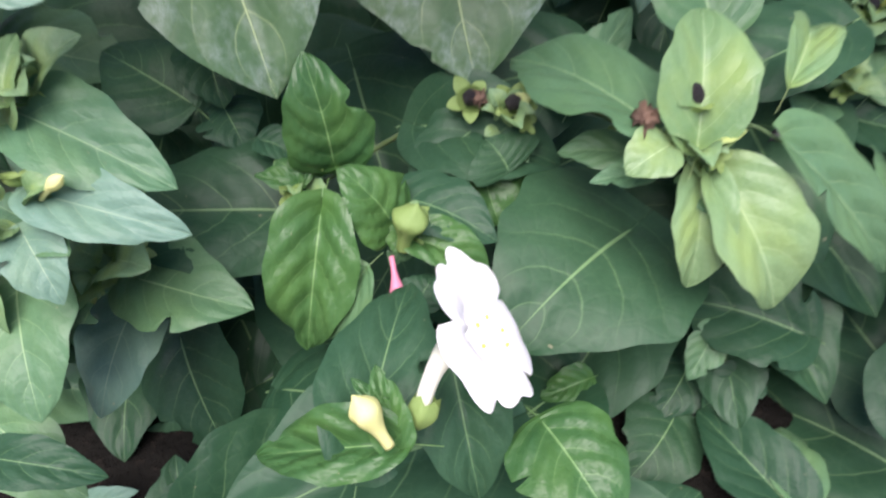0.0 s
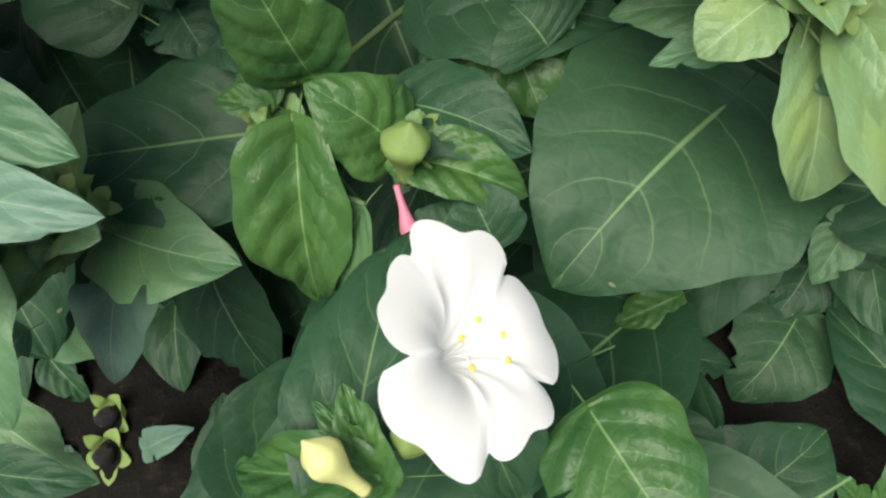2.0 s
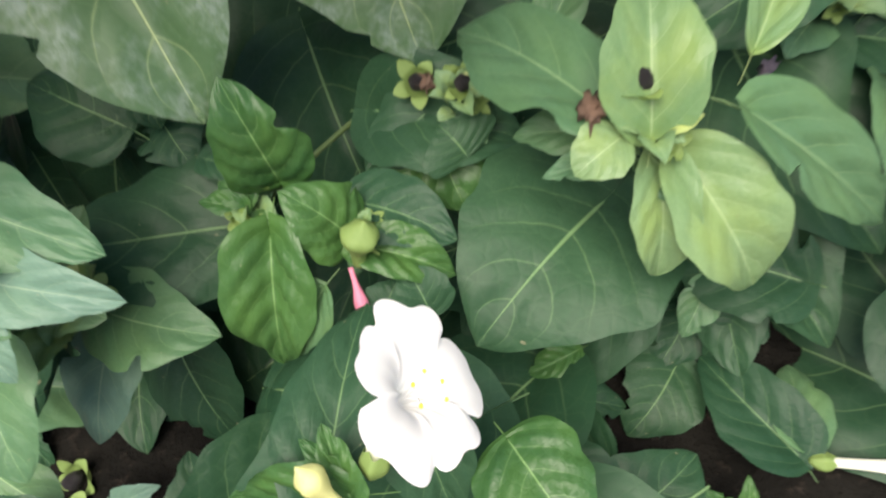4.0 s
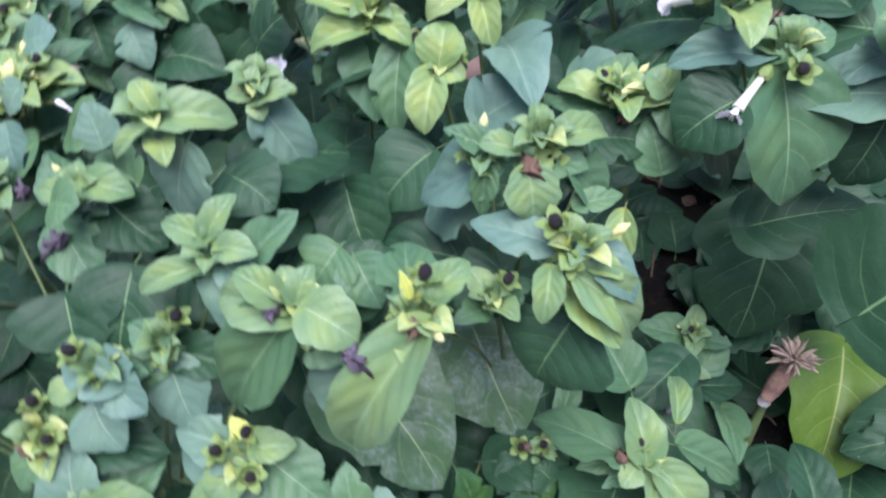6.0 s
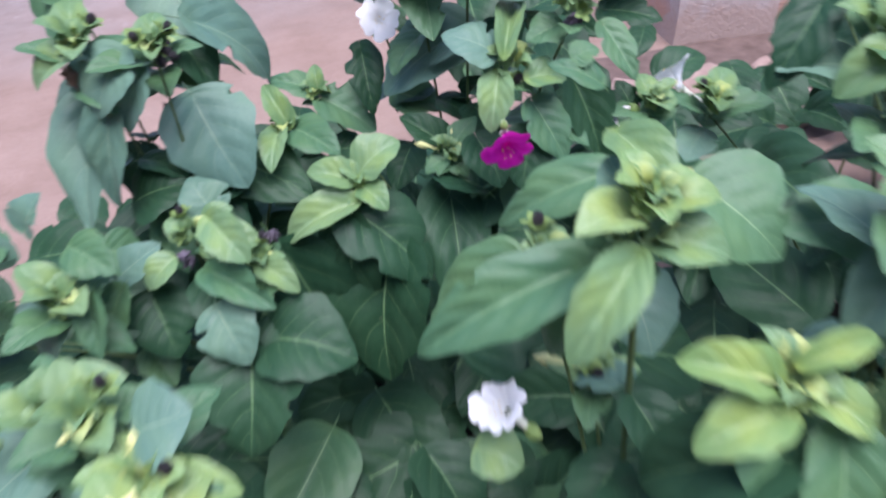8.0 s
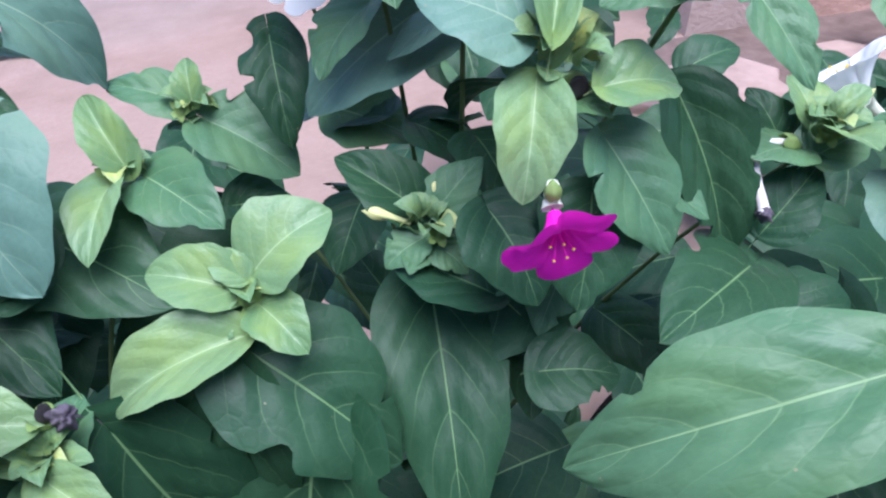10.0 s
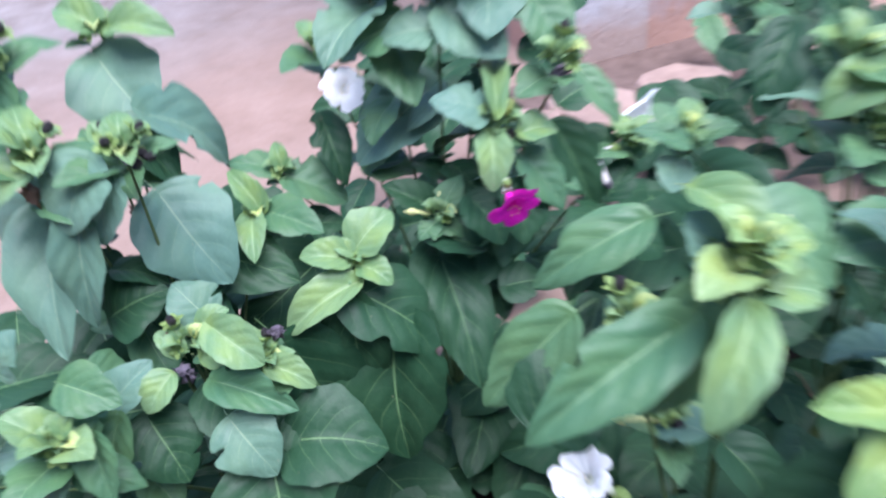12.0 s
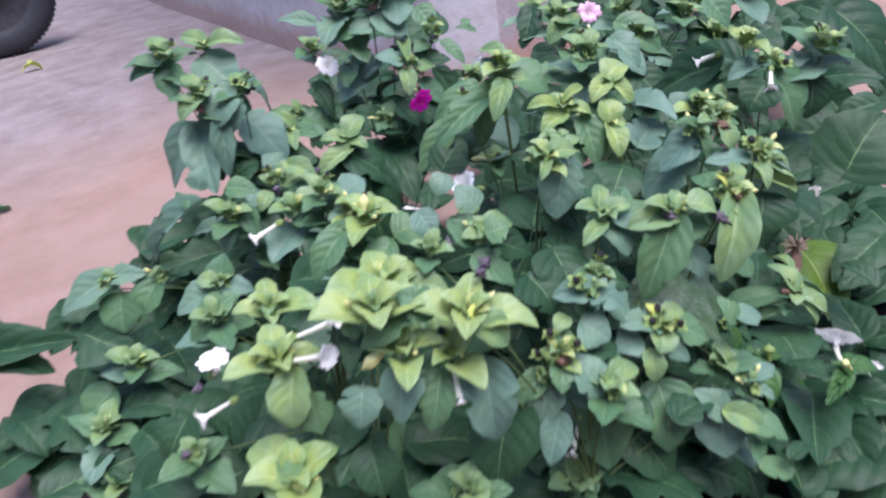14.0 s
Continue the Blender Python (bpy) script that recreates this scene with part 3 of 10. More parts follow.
RAGS = {"lilac": [rag_mesh(PETAL_LILAC, s) for s in (3, 8)], "brown": [rag_mesh(WITHERED, s) for s in (5, 11)]}


def rag(at, size=0.009, kind="lilac", of=None):
    return hang("withered_flower", rng.choice(RAGS[kind]), of or owner(at), Matrix.Translation(at) @ Euler((rng.uniform(0, 6), rng.uniform(0, 6), 0)).to_matrix().to_4x4() @ Matrix.Diagonal((size, size, size, 1)))


NODES = {}


def trunk(of):
    """The short woody foot of a plant, from which its stems branch."""
    if of not in NODES:
        foot = Vector(of.location)
        node = foot + Vector((rng.uniform(-0.015, 0.015), rng.uniform(-0.015, 0.015), 0.07))
        bm = tube_bm(bmesh.new(), bend(foot - Vector((0, 0, 0.01)), foot.lerp(node, 0.5), node, 5), [0.006, 0.0055, 0.005, 0.005, 0.004], 8)
        hang("trunk", mesh_of("trunk", bm, STEM), of, Matrix.Identity(4))
        NODES[of] = node
    return NODES[of]


def stem(of, end, thick=0.0013):
    """A stem from the foot of its plant to the end."""
    foot, e = trunk(of), Vector(end)
    flat = Vector((e.x - foot.x, e.y - foot.y, 0))
    knee = foot + flat * 0.3 + Vector((0, 0, 0.6 * (e.z - foot.z)))
    bm = tube_bm(bmesh.new(), bend(foot, knee, e, 9), [thick * (1 - 0.05 * i) for i in range(9)], 6)
    return hang("stem", mesh_of("stem", bm, STEM), of, Matrix.Identity(4))


SHOOTS = []


def shoot(x, y, z, size=1.0, aim=(0, -0.25, 1), pairs=3, seeds=1, buds=1, tone="young", tiny=False, crown=7, of=None):
    """The crowded tip of a stem: pairs of small leaves set crosswise, calyx cups, seeds and buds."""
    at = Vector((x, y, z))
    of = of or owner(at)
    SHOOTS.append(at)
    up = Vector(aim).normalized()
    stem(of, at - up * 0.012 * size)
    f = frame_of(at, up, (0.3, 0.9, 0.1))
    turn = rng.uniform(0, 3.1)
    skirt = 0 if tiny or size < 0.8 or tone == "lime" else 1
    for k in range(-skirt, pairs):
        for side in (0, 1):
            a = turn + k * math.pi / 2 + side * math.pi + rng.uniform(-0.3, 0.3)
            rise = (0.25 + 0.28 * k if k >= 0 else -0.15) + rng.uniform(-0.2, 0.15)
            size_k = size * ((0.021 - 0.006 * k) if tiny else (0.043 - 0.0095 * k)) * rng.uniform(0.8, 1.15)
            out = Vector((math.cos(a), rise, math.sin(a))).normalized()
            seat = Vector((0, (0.006 * k if k >= 0 else -0.012) * size - 0.01, 0))
            look_of = ("sage", "mid")[side] if k < 0 else "mid" if k == 0 and tone == "young" else tone
            leaf(f @ (out * 0.005 * size + seat), f @ (out * size_k + seat), size_k * rng.uniform(0.58, 0.8), look_of, up, of)
    if y > 0.37 and z > 0.2 and x > -0.25 and size >= 0.8:
        # larger leaves in pairs at the next joints of the stem
        root = trunk(of)
        for k in (1, 2):
            joint = at.lerp(root, (0.03 + 0.045 * k) / (at - root).length)
            for side in (0, 1):
                a = turn + (k + 1) * math.pi / 2 + side * math.pi + rng.uniform(-0.4, 0.4)
                out = Vector((math.cos(a), math.sin(a), rng.uniform(-0.9, -0.35))).normalized()
                span = rng.uniform(0.028, 0.042) * (0.9 + 0.1 * k)
                leaf(joint + out * 0.006, joint + out * span, span * rng.uniform(0.62, 0.85), rng.choice(("dark", "dark", "mid", "sage") if k == 1 else ("dark", "dark", "mid")), Vector((0.3 * out.x, 0.3 * out.y, 1)), of)
    for k in range(crown):
        a = turn + k * 2.4 + rng.uniform(-0.3, 0.3)
        out = Vector((math.cos(a), rng.uniform(0.5, 1.4), math.sin(a))).normalized()
        root = f @ (Vector((math.cos(a), 0.1, math.sin(a))) * 0.006 * size)
        span = size * rng.uniform(0.008, 0.0145)
        leaf(root, root + f.to_3x3() @ out * span, span * rng.uniform(0.7, 0.95), "tiny_lime" if k > (3 if tone == "lime" else 5) else "tiny", up, of)
    for k in range(2 + seeds + buds):
        a = turn + k * 2.4
        out = Vector((math.cos(a), 0.9, math.sin(a))).normalized()
        p = f @ (Vector((math.cos(a), 0.3, math.sin(a))) * 0.009 * size)
        if k < seeds:
            p = f @ (Vector((math.cos(a) * 0.012, 0.013, math.sin(a) * 0.012)) * size)
            out = Vector((math.cos(a) * 0.5, 1.0, math.sin(a) * 0.5)).normalized()
        way = (f.to_3x3() @ out)
        if k < seeds:
            pod(of, p, way, 0.0068 * max(size, 0.8))
        elif k < seeds + buds:
            bud(p, p + way * 0.015 * size * rng.uniform(0.7, 1.2), "pale", 1.0, of)
        else:
            pod(of, p, way, 0.0052 * size, False)


# ---- placed ----
shoot(-0.032, 0.156, 0.149, 0.7, pairs=2, tiny=True, seeds=0, buds=0, crown=2)
shoot(-0.000, 0.145, 0.140, 0.6, pairs=2, tiny=True, seeds=0, buds=0, crown=2)
shoot(-0.087, 0.120, 0.181, 0.8, pairs=2, tiny=True, seeds=0, buds=2, crown=2)
shoot(-0.089, 0.145, 0.196, 0.7, seeds=0, buds=0, crown=2)
shoot(0.077, 0.146, 0.167, 0.7, pairs=2, tiny=True, seeds=1, buds=0)
shoot(0.150, 0.214, 0.131, 0.7, seeds=0, buds=1)
shoot(0.163, 0.231, 0.145, 0.7, seeds=0, buds=1)
shoot(0.031, 0.183, 0.146, 0.7, pairs=2, tiny=True, seeds=0, buds=0)
shoot(0.036, 0.213, 0.355, 1.0, pairs=2, tiny=True, seeds=0, buds=0)
shoot(0.037, 0.172, 0.325, 1.0, pairs=2, tiny=True, seeds=1, buds=1, tone="lime")
shoot(-0.036, 0.166, 0.320, 1.0, pairs=2, tiny=True, seeds=1, buds=1, tone="lime")
shoot(-0.123, 0.283, 0.366, 1.0, pairs=2, tiny=True, seeds=0, buds=0, tone="lime")
shoot(-0.112, 0.237, 0.319, 0.9, pairs=2, tiny=True, seeds=0, buds=0)
shoot(-0.082, 0.191, 0.320, 0.9, pairs=2, tiny=True, seeds=0, buds=0, tone="lime")
shoot(0.027, 0.337, 0.332, 0.9, pairs=2, tiny=True, seeds=1, buds=0)
shoot(-0.146, 0.221, 0.285, 0.9, pairs=2, tiny=True, seeds=1, buds=0)
shoot(-0.212, 0.214, 0.256, 0.9, pairs=2, tiny=True, seeds=2, buds=0, tone="lime")
shoot(-0.126, 0.177, 0.238, 0.9, pairs=2, tiny=True, seeds=3, buds=0, tone="lime")
shoot(-0.197, 0.182, 0.228, 0.9, seeds=0, buds=1)
shoot(-0.174, 0.312, 0.314, 0.9, pairs=2, tiny=True, seeds=0, buds=1)
shoot(0.159, 0.217, 0.368, 1.0, pairs=2, tiny=True, seeds=0, buds=0)
shoot(-0.074, 0.308, 0.356, 0.9, pairs=2, tiny=True, seeds=0, buds=0)
shoot(0.050, 0.331, 0.368, 0.9, pairs=2, tiny=True, seeds=0, buds=0)
shoot(0.022, 0.312, 0.339, 0.7, pairs=2, tiny=True, seeds=1, buds=0)
shoot(0.091, 0.387, 0.366, 0.9, pairs=2, tiny=True, seeds=1, buds=0)
shoot(-0.022, 0.403, 0.386, 0.9, pairs=2, tiny=True, seeds=1, buds=0)
shoot(-0.007, 0.346, 0.360, 1.0, pairs=2, tiny=True, seeds=0, buds=1, tone="lime")
shoot(-0.021, 0.423, 0.300, 0.7, seeds=0, buds=1)
shoot(-0.207, 0.433, 0.322, 0.9, seeds=1, buds=3, tone="lime")
shoot(-0.226, 0.423, 0.302, 0.9, seeds=1, buds=1)
shoot(-0.162, 0.628, 0.298, 0.8, pairs=2, tiny=True, seeds=1, buds=0)
shoot(-0.218, 0.459, 0.342, 0.8, seeds=1, buds=1)
shoot(0.098, 0.255, 0.338, 0.8, seeds=1, buds=1, tone="lime")
shoot(0.027, 0.587, 0.373, 1.0, pairs=2, tiny=True, seeds=0, buds=0)
shoot(-0.063, 0.620, 0.306, 0.8, pairs=2, tiny=True, seeds=0, buds=0)
shoot(-0.130, 0.608, 0.281, 0.7, seeds=1, buds=0)
shoot(-0.053, 0.720, 0.325, 0.7, pairs=2, tiny=True, seeds=0, buds=0)
shoot(-0.086, 0.696, 0.318, 0.7, pairs=2, tiny=True, seeds=0, buds=0)
shoot(-0.002, 0.614, 0.314, 0.7, pairs=2, tiny=True, seeds=0, buds=1)
shoot(-0.150, 0.718, 0.373, 0.9, seeds=2, buds=0)
shoot(0.116, 0.567, 0.338, 0.7, seeds=0, buds=1)
shoot(0.149, 0.550, 0.335, 0.8, seeds=1, buds=0)
shoot(-0.189, 0.748, 0.435, 1.0, seeds=1, buds=1)
shoot(-0.125, 0.779, 0.427, 0.9, pairs=2, tiny=True, seeds=0, buds=0)
shoot(-0.190, 0.690, 0.399, 0.9, seeds=1, buds=0)
shoot(-0.152, 0.666, 0.397, 0.78, seeds=2, buds=0)
shoot(-0.000, 0.660, 0.450, 0.9, seeds=0, buds=1)
shoot(0.028, 0.633, 0.449, 1.0, seeds=1, buds=1)
shoot(0.057, 0.617, 0.464, 0.9, seeds=0, buds=0)
shoot(-0.006, 0.723, 0.395, 0.8, seeds=0, buds=1)
shoot(0.056, 0.568, 0.406, 0.9, pairs=2, tiny=True, seeds=1, buds=0)
shoot(-0.025, 0.399, 0.407, 0.75, seeds=0, buds=1, tone="lime", crown=10)
shoot(-0.045, 0.431, 0.369, 0.7, pairs=2, tiny=True, seeds=1, buds=0)
shoot(0.167, 0.469, 0.401, 0.9, seeds=0, buds=0)
shoot(0.164, 0.445, 0.368, 0.9, seeds=1, buds=0)
shoot(0.067, 0.364, 0.392, 1.0, seeds=0, buds=0)
shoot(0.262, 0.421, 0.357, 0.9, seeds=0, buds=0)
shoot(0.314, 0.385, 0.372, 0.9, seeds=1, buds=0)
shoot(0.383, 0.338, 0.393, 1.0, seeds=1, buds=1)
shoot(0.135, 0.231, 0.396, 0.7, seeds=0, buds=0, tone="lime", crown=9)
shoot(-0.237, 0.610, 0.291, 0.9, seeds=0, buds=1)
shoot(-0.297, 0.686, 0.226, 0.9, pairs=2, tiny=True, seeds=0, buds=1)
shoot(-0.287, 0.572, 0.245, 0.9, pairs=2, tiny=True, seeds=0, buds=0)
shoot(-0.233, 0.488, 0.324, 0.9, seeds=0, buds=0)
shoot(-0.212, 0.462, 0.316, 0.9, seeds=0, buds=0)
shoot(-0.210, 0.411, 0.324, 0.9, seeds=0, buds=3, tone="lime")
shoot(-0.343, 0.727, 0.229, 0.9, pairs=2, tiny=True, seeds=0, buds=0)
shoot(-0.363, 0.674, 0.155, 0.9, seeds=0, buds=0)
shoot(-0.417, 0.679, 0.096, 1.0, seeds=0, buds=0)
shoot(-0.337, 0.493, 0.264, 0.9, seeds=0, buds=1)
shoot(-0.321, 0.418, 0.290, 0.9, seeds=0, buds=0, tone="lime")
shoot(-0.356, 0.364, 0.282, 1.0, seeds=0, buds=2, tone="lime")
shoot(-0.218, 0.330, 0.318, 0.7, seeds=0, buds=1)
shoot(-0.313, 0.291, 0.328, 1.0, seeds=0, buds=2, tone="lime")
shoot(-0.306, 0.278, 0.295, 0.9, seeds=1, buds=1, tone="lime")
shoot(-0.273, 0.241, 0.317, 1.0, seeds=0, buds=2, tone="lime")
shoot(-0.283, 0.253, 0.287, 0.9, seeds=1, buds=0, tone="lime")
shoot(-0.172, 0.213, 0.289, 0.9, pairs=2, tiny=True, seeds=1, buds=0)
shoot(-0.214, 0.224, 0.235, 0.9, pairs=2, tiny=True, seeds=1, buds=0)
shoot(-0.148, 0.219, 0.173, 1.0, seeds=0, buds=1)
shoot(0.002, 0.183, 0.299, 0.6, seeds=1, buds=0)
shoot(0.010, 0.219, 0.348, 0.8, pairs=2, tiny=True, seeds=0, buds=1)
shoot(0.206, 0.182, 0.372, 1.0, seeds=1, buds=0)
shoot(-0.387, 0.334, 0.204, 1.1, seeds=0, buds=3, tone="lime")
shoot(-0.432, 0.651, 0.040, 1.1, seeds=0, buds=2)
shoot(-0.295, 0.247, 0.165, 1.0, seeds=0, buds=0)
shoot(-0.200, 0.217, 0.106, 1.0, seeds=0, buds=1)
shoot(-0.400, 0.476, 0.163, 0.8, seeds=0, buds=0)
shoot(-0.261, 0.346, 0.302, 1.1, seeds=0, buds=1, tone="lime")
shoot(-0.086, 0.136, 0.139, 0.9, seeds=1, buds=0)
leaf((0.035, 0.173, 0.303), (0.045, 0.142, 0.291), 0.020, 'lime', (-0.20, -0.49, 0.85))
leaf((-0.034, 0.391, 0.391), (-0.064, 0.382, 0.362), 0.022, 'young', (-0.44, -0.48, 0.76))
leaf((-0.044, 0.413, 0.373), (-0.100, 0.429, 0.343), 0.030, 'mid', (-0.44, -0.48, 0.76))
leaf((-0.017, 0.429, 0.414), (-0.017, 0.396, 0.400), 0.021, 'young', (-0.23, -0.52, 0.82))
leaf((-0.163, 0.664, 0.386), (-0.178, 0.664, 0.352), 0.025, 'sage', (-0.23, -0.52, 0.82))
leaf((-0.184, 0.671, 0.368), (-0.197, 0.664, 0.307), 0.026, 'sage', (-0.23, -0.52, 0.82))
leaf((-0.211, 0.649, 0.290), (-0.192, 0.652, 0.274), 0.031, 'mid', (-0.23, -0.52, 0.82))
leaf((-0.210, 0.621, 0.277), (-0.226, 0.609, 0.246), 0.024, 'mid', (-0.23, -0.52, 0.82))
leaf((0.100, 0.074, 0.043), (0.091, 0.082, 0.054), 0.009, 'fresh', (0.13, -0.28, 0.95))
leaf((0.105, 0.074, 0.043), (0.107, 0.085, 0.053), 0.008, 'fresh', (0.13, -0.28, 0.95))
leaf((0.127, 0.115, 0.026), (0.105, 0.098, 0.014), 0.027, 'dark', (0.13, -0.28, 0.95))
leaf((0.127, 0.085, 0.009), (0.099, 0.091, 0.012), 0.024, 'dark', (0.13, -0.28, 0.95))
leaf((-0.176, 0.135, 0.039), (-0.164, 0.120, 0.025), 0.015, 'dark', (0.13, -0.28, 0.95))
leaf((-0.130, 0.090, 0.009), (-0.142, 0.124, 0.022), 0.020, 'dark', (0.13, -0.28, 0.95))
leaf((-0.165, 0.087, 0.021), (-0.179, 0.111, 0.029), 0.019, 'dark', (0.13, -0.28, 0.95))
leaf((0.070, 0.160, 0.150), (0.045, 0.165, 0.148), 0.015, 'mid', (0.13, -0.28, 0.95))
leaf((0.068, 0.148, 0.156), (0.051, 0.145, 0.156), 0.009, 'mid', (0.13, -0.28, 0.95))
leaf((0.104, 0.144, 0.080), (0.093, 0.129, 0.070), 0.015, 'mid', (0.13, -0.28, 0.95))
leaf((0.122, 0.137, 0.056), (0.104, 0.130, 0.045), 0.019, 'dark', (0.13, -0.28, 0.95))
leaf((0.044, 0.094, 0.075), (0.066, 0.074, 0.067), 0.022, 'dark', (0.13, -0.28, 0.95))
leaf((0.057, 0.125, 0.081), (0.040, 0.120, 0.077), 0.013, 'fresh', (0.13, -0.28, 0.95))
leaf((0.092, 0.104, 0.025), (0.097, 0.132, 0.031), 0.020, 'dark', (0.13, -0.28, 0.95))
leaf((-0.126, 0.099, 0.038), (-0.105, 0.104, 0.044), 0.012, 'sage', (0.13, -0.28, 0.95))
leaf((-0.098, 0.110, 0.134), (-0.115, 0.099, 0.128), 0.016, 'mid', (0.13, -0.28, 0.95))
leaf((-0.100, 0.145, 0.095), (-0.101, 0.149, 0.108), 0.010, 'mid', (0.13, -0.28, 0.95))
leaf((0.070, 0.157, 0.120), (0.027, 0.117, 0.117), 0.067, 'dark', (0.10, -0.22, 0.97))
leaf((-0.036, 0.158, 0.134), (-0.099, 0.154, 0.140), 0.046, 'dark', (0.10, -0.22, 0.97))
leaf((-0.024, 0.144, 0.148), (-0.032, 0.121, 0.112), 0.027, 'fresh', (0.10, -0.22, 0.97))
leaf((-0.086, 0.189, 0.058), (-0.057, 0.134, 0.026), 0.061, 'dark', (0.10, -0.22, 0.97))
leaf((-0.004, 0.146, 0.138), (-0.018, 0.151, 0.159), 0.024, 'fresh', (0.10, -0.22, 0.97))
leaf((0.001, 0.142, 0.138), (0.024, 0.135, 0.128), 0.017, 'fresh', (0.10, -0.22, 0.97))
leaf((-0.002, 0.157, 0.139), (0.026, 0.142, 0.135), 0.024, 'dark', (0.10, -0.22, 0.97))
leaf((0.021, 0.187, 0.132), (0.028, 0.161, 0.119), 0.034, 'fresh', (0.10, -0.22, 0.97))
leaf((-0.021, 0.160, 0.152), (-0.025, 0.169, 0.185), 0.026, 'fresh', (0.02, -0.35, 0.94))
leaf((-0.030, 0.155, 0.149), (-0.038, 0.161, 0.153), 0.012, 'fresh', (0.10, -0.22, 0.97))
leaf((-0.032, 0.154, 0.149), (-0.044, 0.156, 0.152), 0.008, 'fresh', (0.10, -0.22, 0.97))
leaf((-0.028, 0.153, 0.147), (-0.027, 0.146, 0.144), 0.007, 'fresh', (0.10, -0.22, 0.97))
leaf((-0.002, 0.145, 0.140), (-0.003, 0.137, 0.137), 0.010, 'fresh', (0.10, -0.22, 0.97))
leaf((0.034, 0.085, 0.135), (0.049, 0.059, 0.131), 0.029, 'fresh', (0.13, -0.28, 0.95))
leaf((0.001, 0.072, 0.154), (-0.034, 0.076, 0.140), 0.017, 'fresh', (0.10, -0.22, 0.97))
leaf((0.000, 0.071, 0.154), (-0.004, 0.086, 0.164), 0.010, 'fresh', (0.10, -0.22, 0.97))
leaf((-0.000, 0.074, 0.155), (-0.009, 0.083, 0.164), 0.007, 'fresh', (0.10, -0.22, 0.97))
leaf((-0.008, 0.074, 0.147), (0.001, 0.123, 0.142), 0.027, 'dark', (0.02, -0.35, 0.94))
leaf((0.012, 0.099, 0.144), (0.018, 0.071, 0.122), 0.024, 'dark', (0.02, -0.35, 0.94))
leaf((-0.089, 0.141, 0.192), (-0.051, 0.126, 0.179), 0.025, 'mid', (0.02, -0.35, 0.94))
leaf((-0.084, 0.124, 0.182), (-0.047, 0.116, 0.174), 0.018, 'sage', (0.02, -0.35, 0.94))
leaf((-0.086, 0.116, 0.176), (-0.077, 0.103, 0.166), 0.016, 'sage', (0.02, -0.35, 0.94))
leaf((-0.089, 0.136, 0.191), (-0.086, 0.153, 0.205), 0.012, 'young', (0.02, -0.35, 0.94))
leaf((-0.099, 0.118, 0.155), (-0.089, 0.086, 0.140), 0.031, 'mid', (0.02, -0.43, 0.90))
leaf((-0.114, 0.095, 0.124), (-0.088, 0.078, 0.110), 0.023, 'mid', (0.02, -0.43, 0.90))
leaf((-0.102, 0.079, 0.136), (-0.074, 0.076, 0.129), 0.014, 'dark', (0.10, -0.22, 0.97))
leaf((-0.168, 0.150, 0.048), (-0.121, 0.143, 0.035), 0.037, 'mid', (0.10, -0.22, 0.97))
leaf((-0.123, 0.168, 0.039), (-0.119, 0.120, 0.032), 0.037, 'dark', (0.10, -0.22, 0.97))
leaf((0.059, 0.071, 0.064), (0.090, 0.091, 0.066), 0.034, 'dark', (0.10, -0.22, 0.97))
leaf((0.061, 0.090, 0.072), (0.035, 0.113, 0.056), 0.024, 'dark', (0.10, -0.22, 0.97))
leaf((0.095, 0.130, 0.037), (0.073, 0.107, 0.031), 0.034, 'dark', (0.10, -0.22, 0.97))
leaf((0.044, 0.121, 0.043), (0.074, 0.117, 0.035), 0.022, 'dark', (0.10, -0.22, 0.97))
leaf((0.104, 0.151, 0.044), (0.088, 0.130, 0.038), 0.027, 'dark', (0.10, -0.22, 0.97))
leaf((0.016, 0.124, 0.129), (0.011, 0.136, 0.136), 0.018, 'dark', (0.10, -0.22, 0.97))
leaf((-0.012, 0.131, 0.138), (-0.028, 0.121, 0.117), 0.016, 'mid', (0.10, -0.22, 0.97))
leaf((0.002, 0.128, 0.125), (0.007, 0.136, 0.128), 0.014, 'dark', (0.10, -0.22, 0.97))
leaf((-0.044, 0.171, 0.152), (-0.032, 0.165, 0.148), 0.012, 'dark', (0.10, -0.22, 0.97))
leaf((-0.058, 0.186, 0.152), (-0.051, 0.174, 0.145), 0.021, 'dark', (0.10, -0.22, 0.97))
leaf((-0.089, 0.197, 0.157), (-0.070, 0.185, 0.147), 0.032, 'dark', (0.10, -0.22, 0.97))
leaf((-0.107, 0.123, 0.015), (-0.085, 0.146, 0.036), 0.028, 'dark', (0.10, -0.22, 0.97))
leaf((-0.112, 0.088, 0.008), (-0.084, 0.105, 0.038), 0.017, 'sage', (0.10, -0.22, 0.97))
leaf((-0.134, 0.091, 0.007), (-0.123, 0.111, 0.013), 0.018, 'sage', (0.10, -0.22, 0.97))
leaf((-0.068, 0.235, 0.213), (-0.035, 0.168, 0.170), 0.076, 'dust', (0.04, -0.29, 0.96))
leaf((0.015, 0.255, 0.187), (0.022, 0.195, 0.150), 0.075, 'dust', (0.04, -0.29, 0.96))
leaf((0.077, 0.144, 0.169), (0.081, 0.176, 0.188), 0.026, 'young', (0.04, -0.29, 0.96))
leaf((0.080, 0.144, 0.159), (0.077, 0.123, 0.136), 0.018, 'young', (0.05, -0.35, 0.93))
leaf((0.085, 0.144, 0.158), (0.102, 0.120, 0.129), 0.030, 'young', (0.05, -0.35, 0.93))
leaf((0.070, 0.150, 0.168), (0.033, 0.202, 0.154), 0.033, 'mid', (0.04, -0.29, 0.96))
leaf((0.070, 0.144, 0.170), (0.058, 0.137, 0.167), 0.016, 'young', (0.04, -0.29, 0.96))
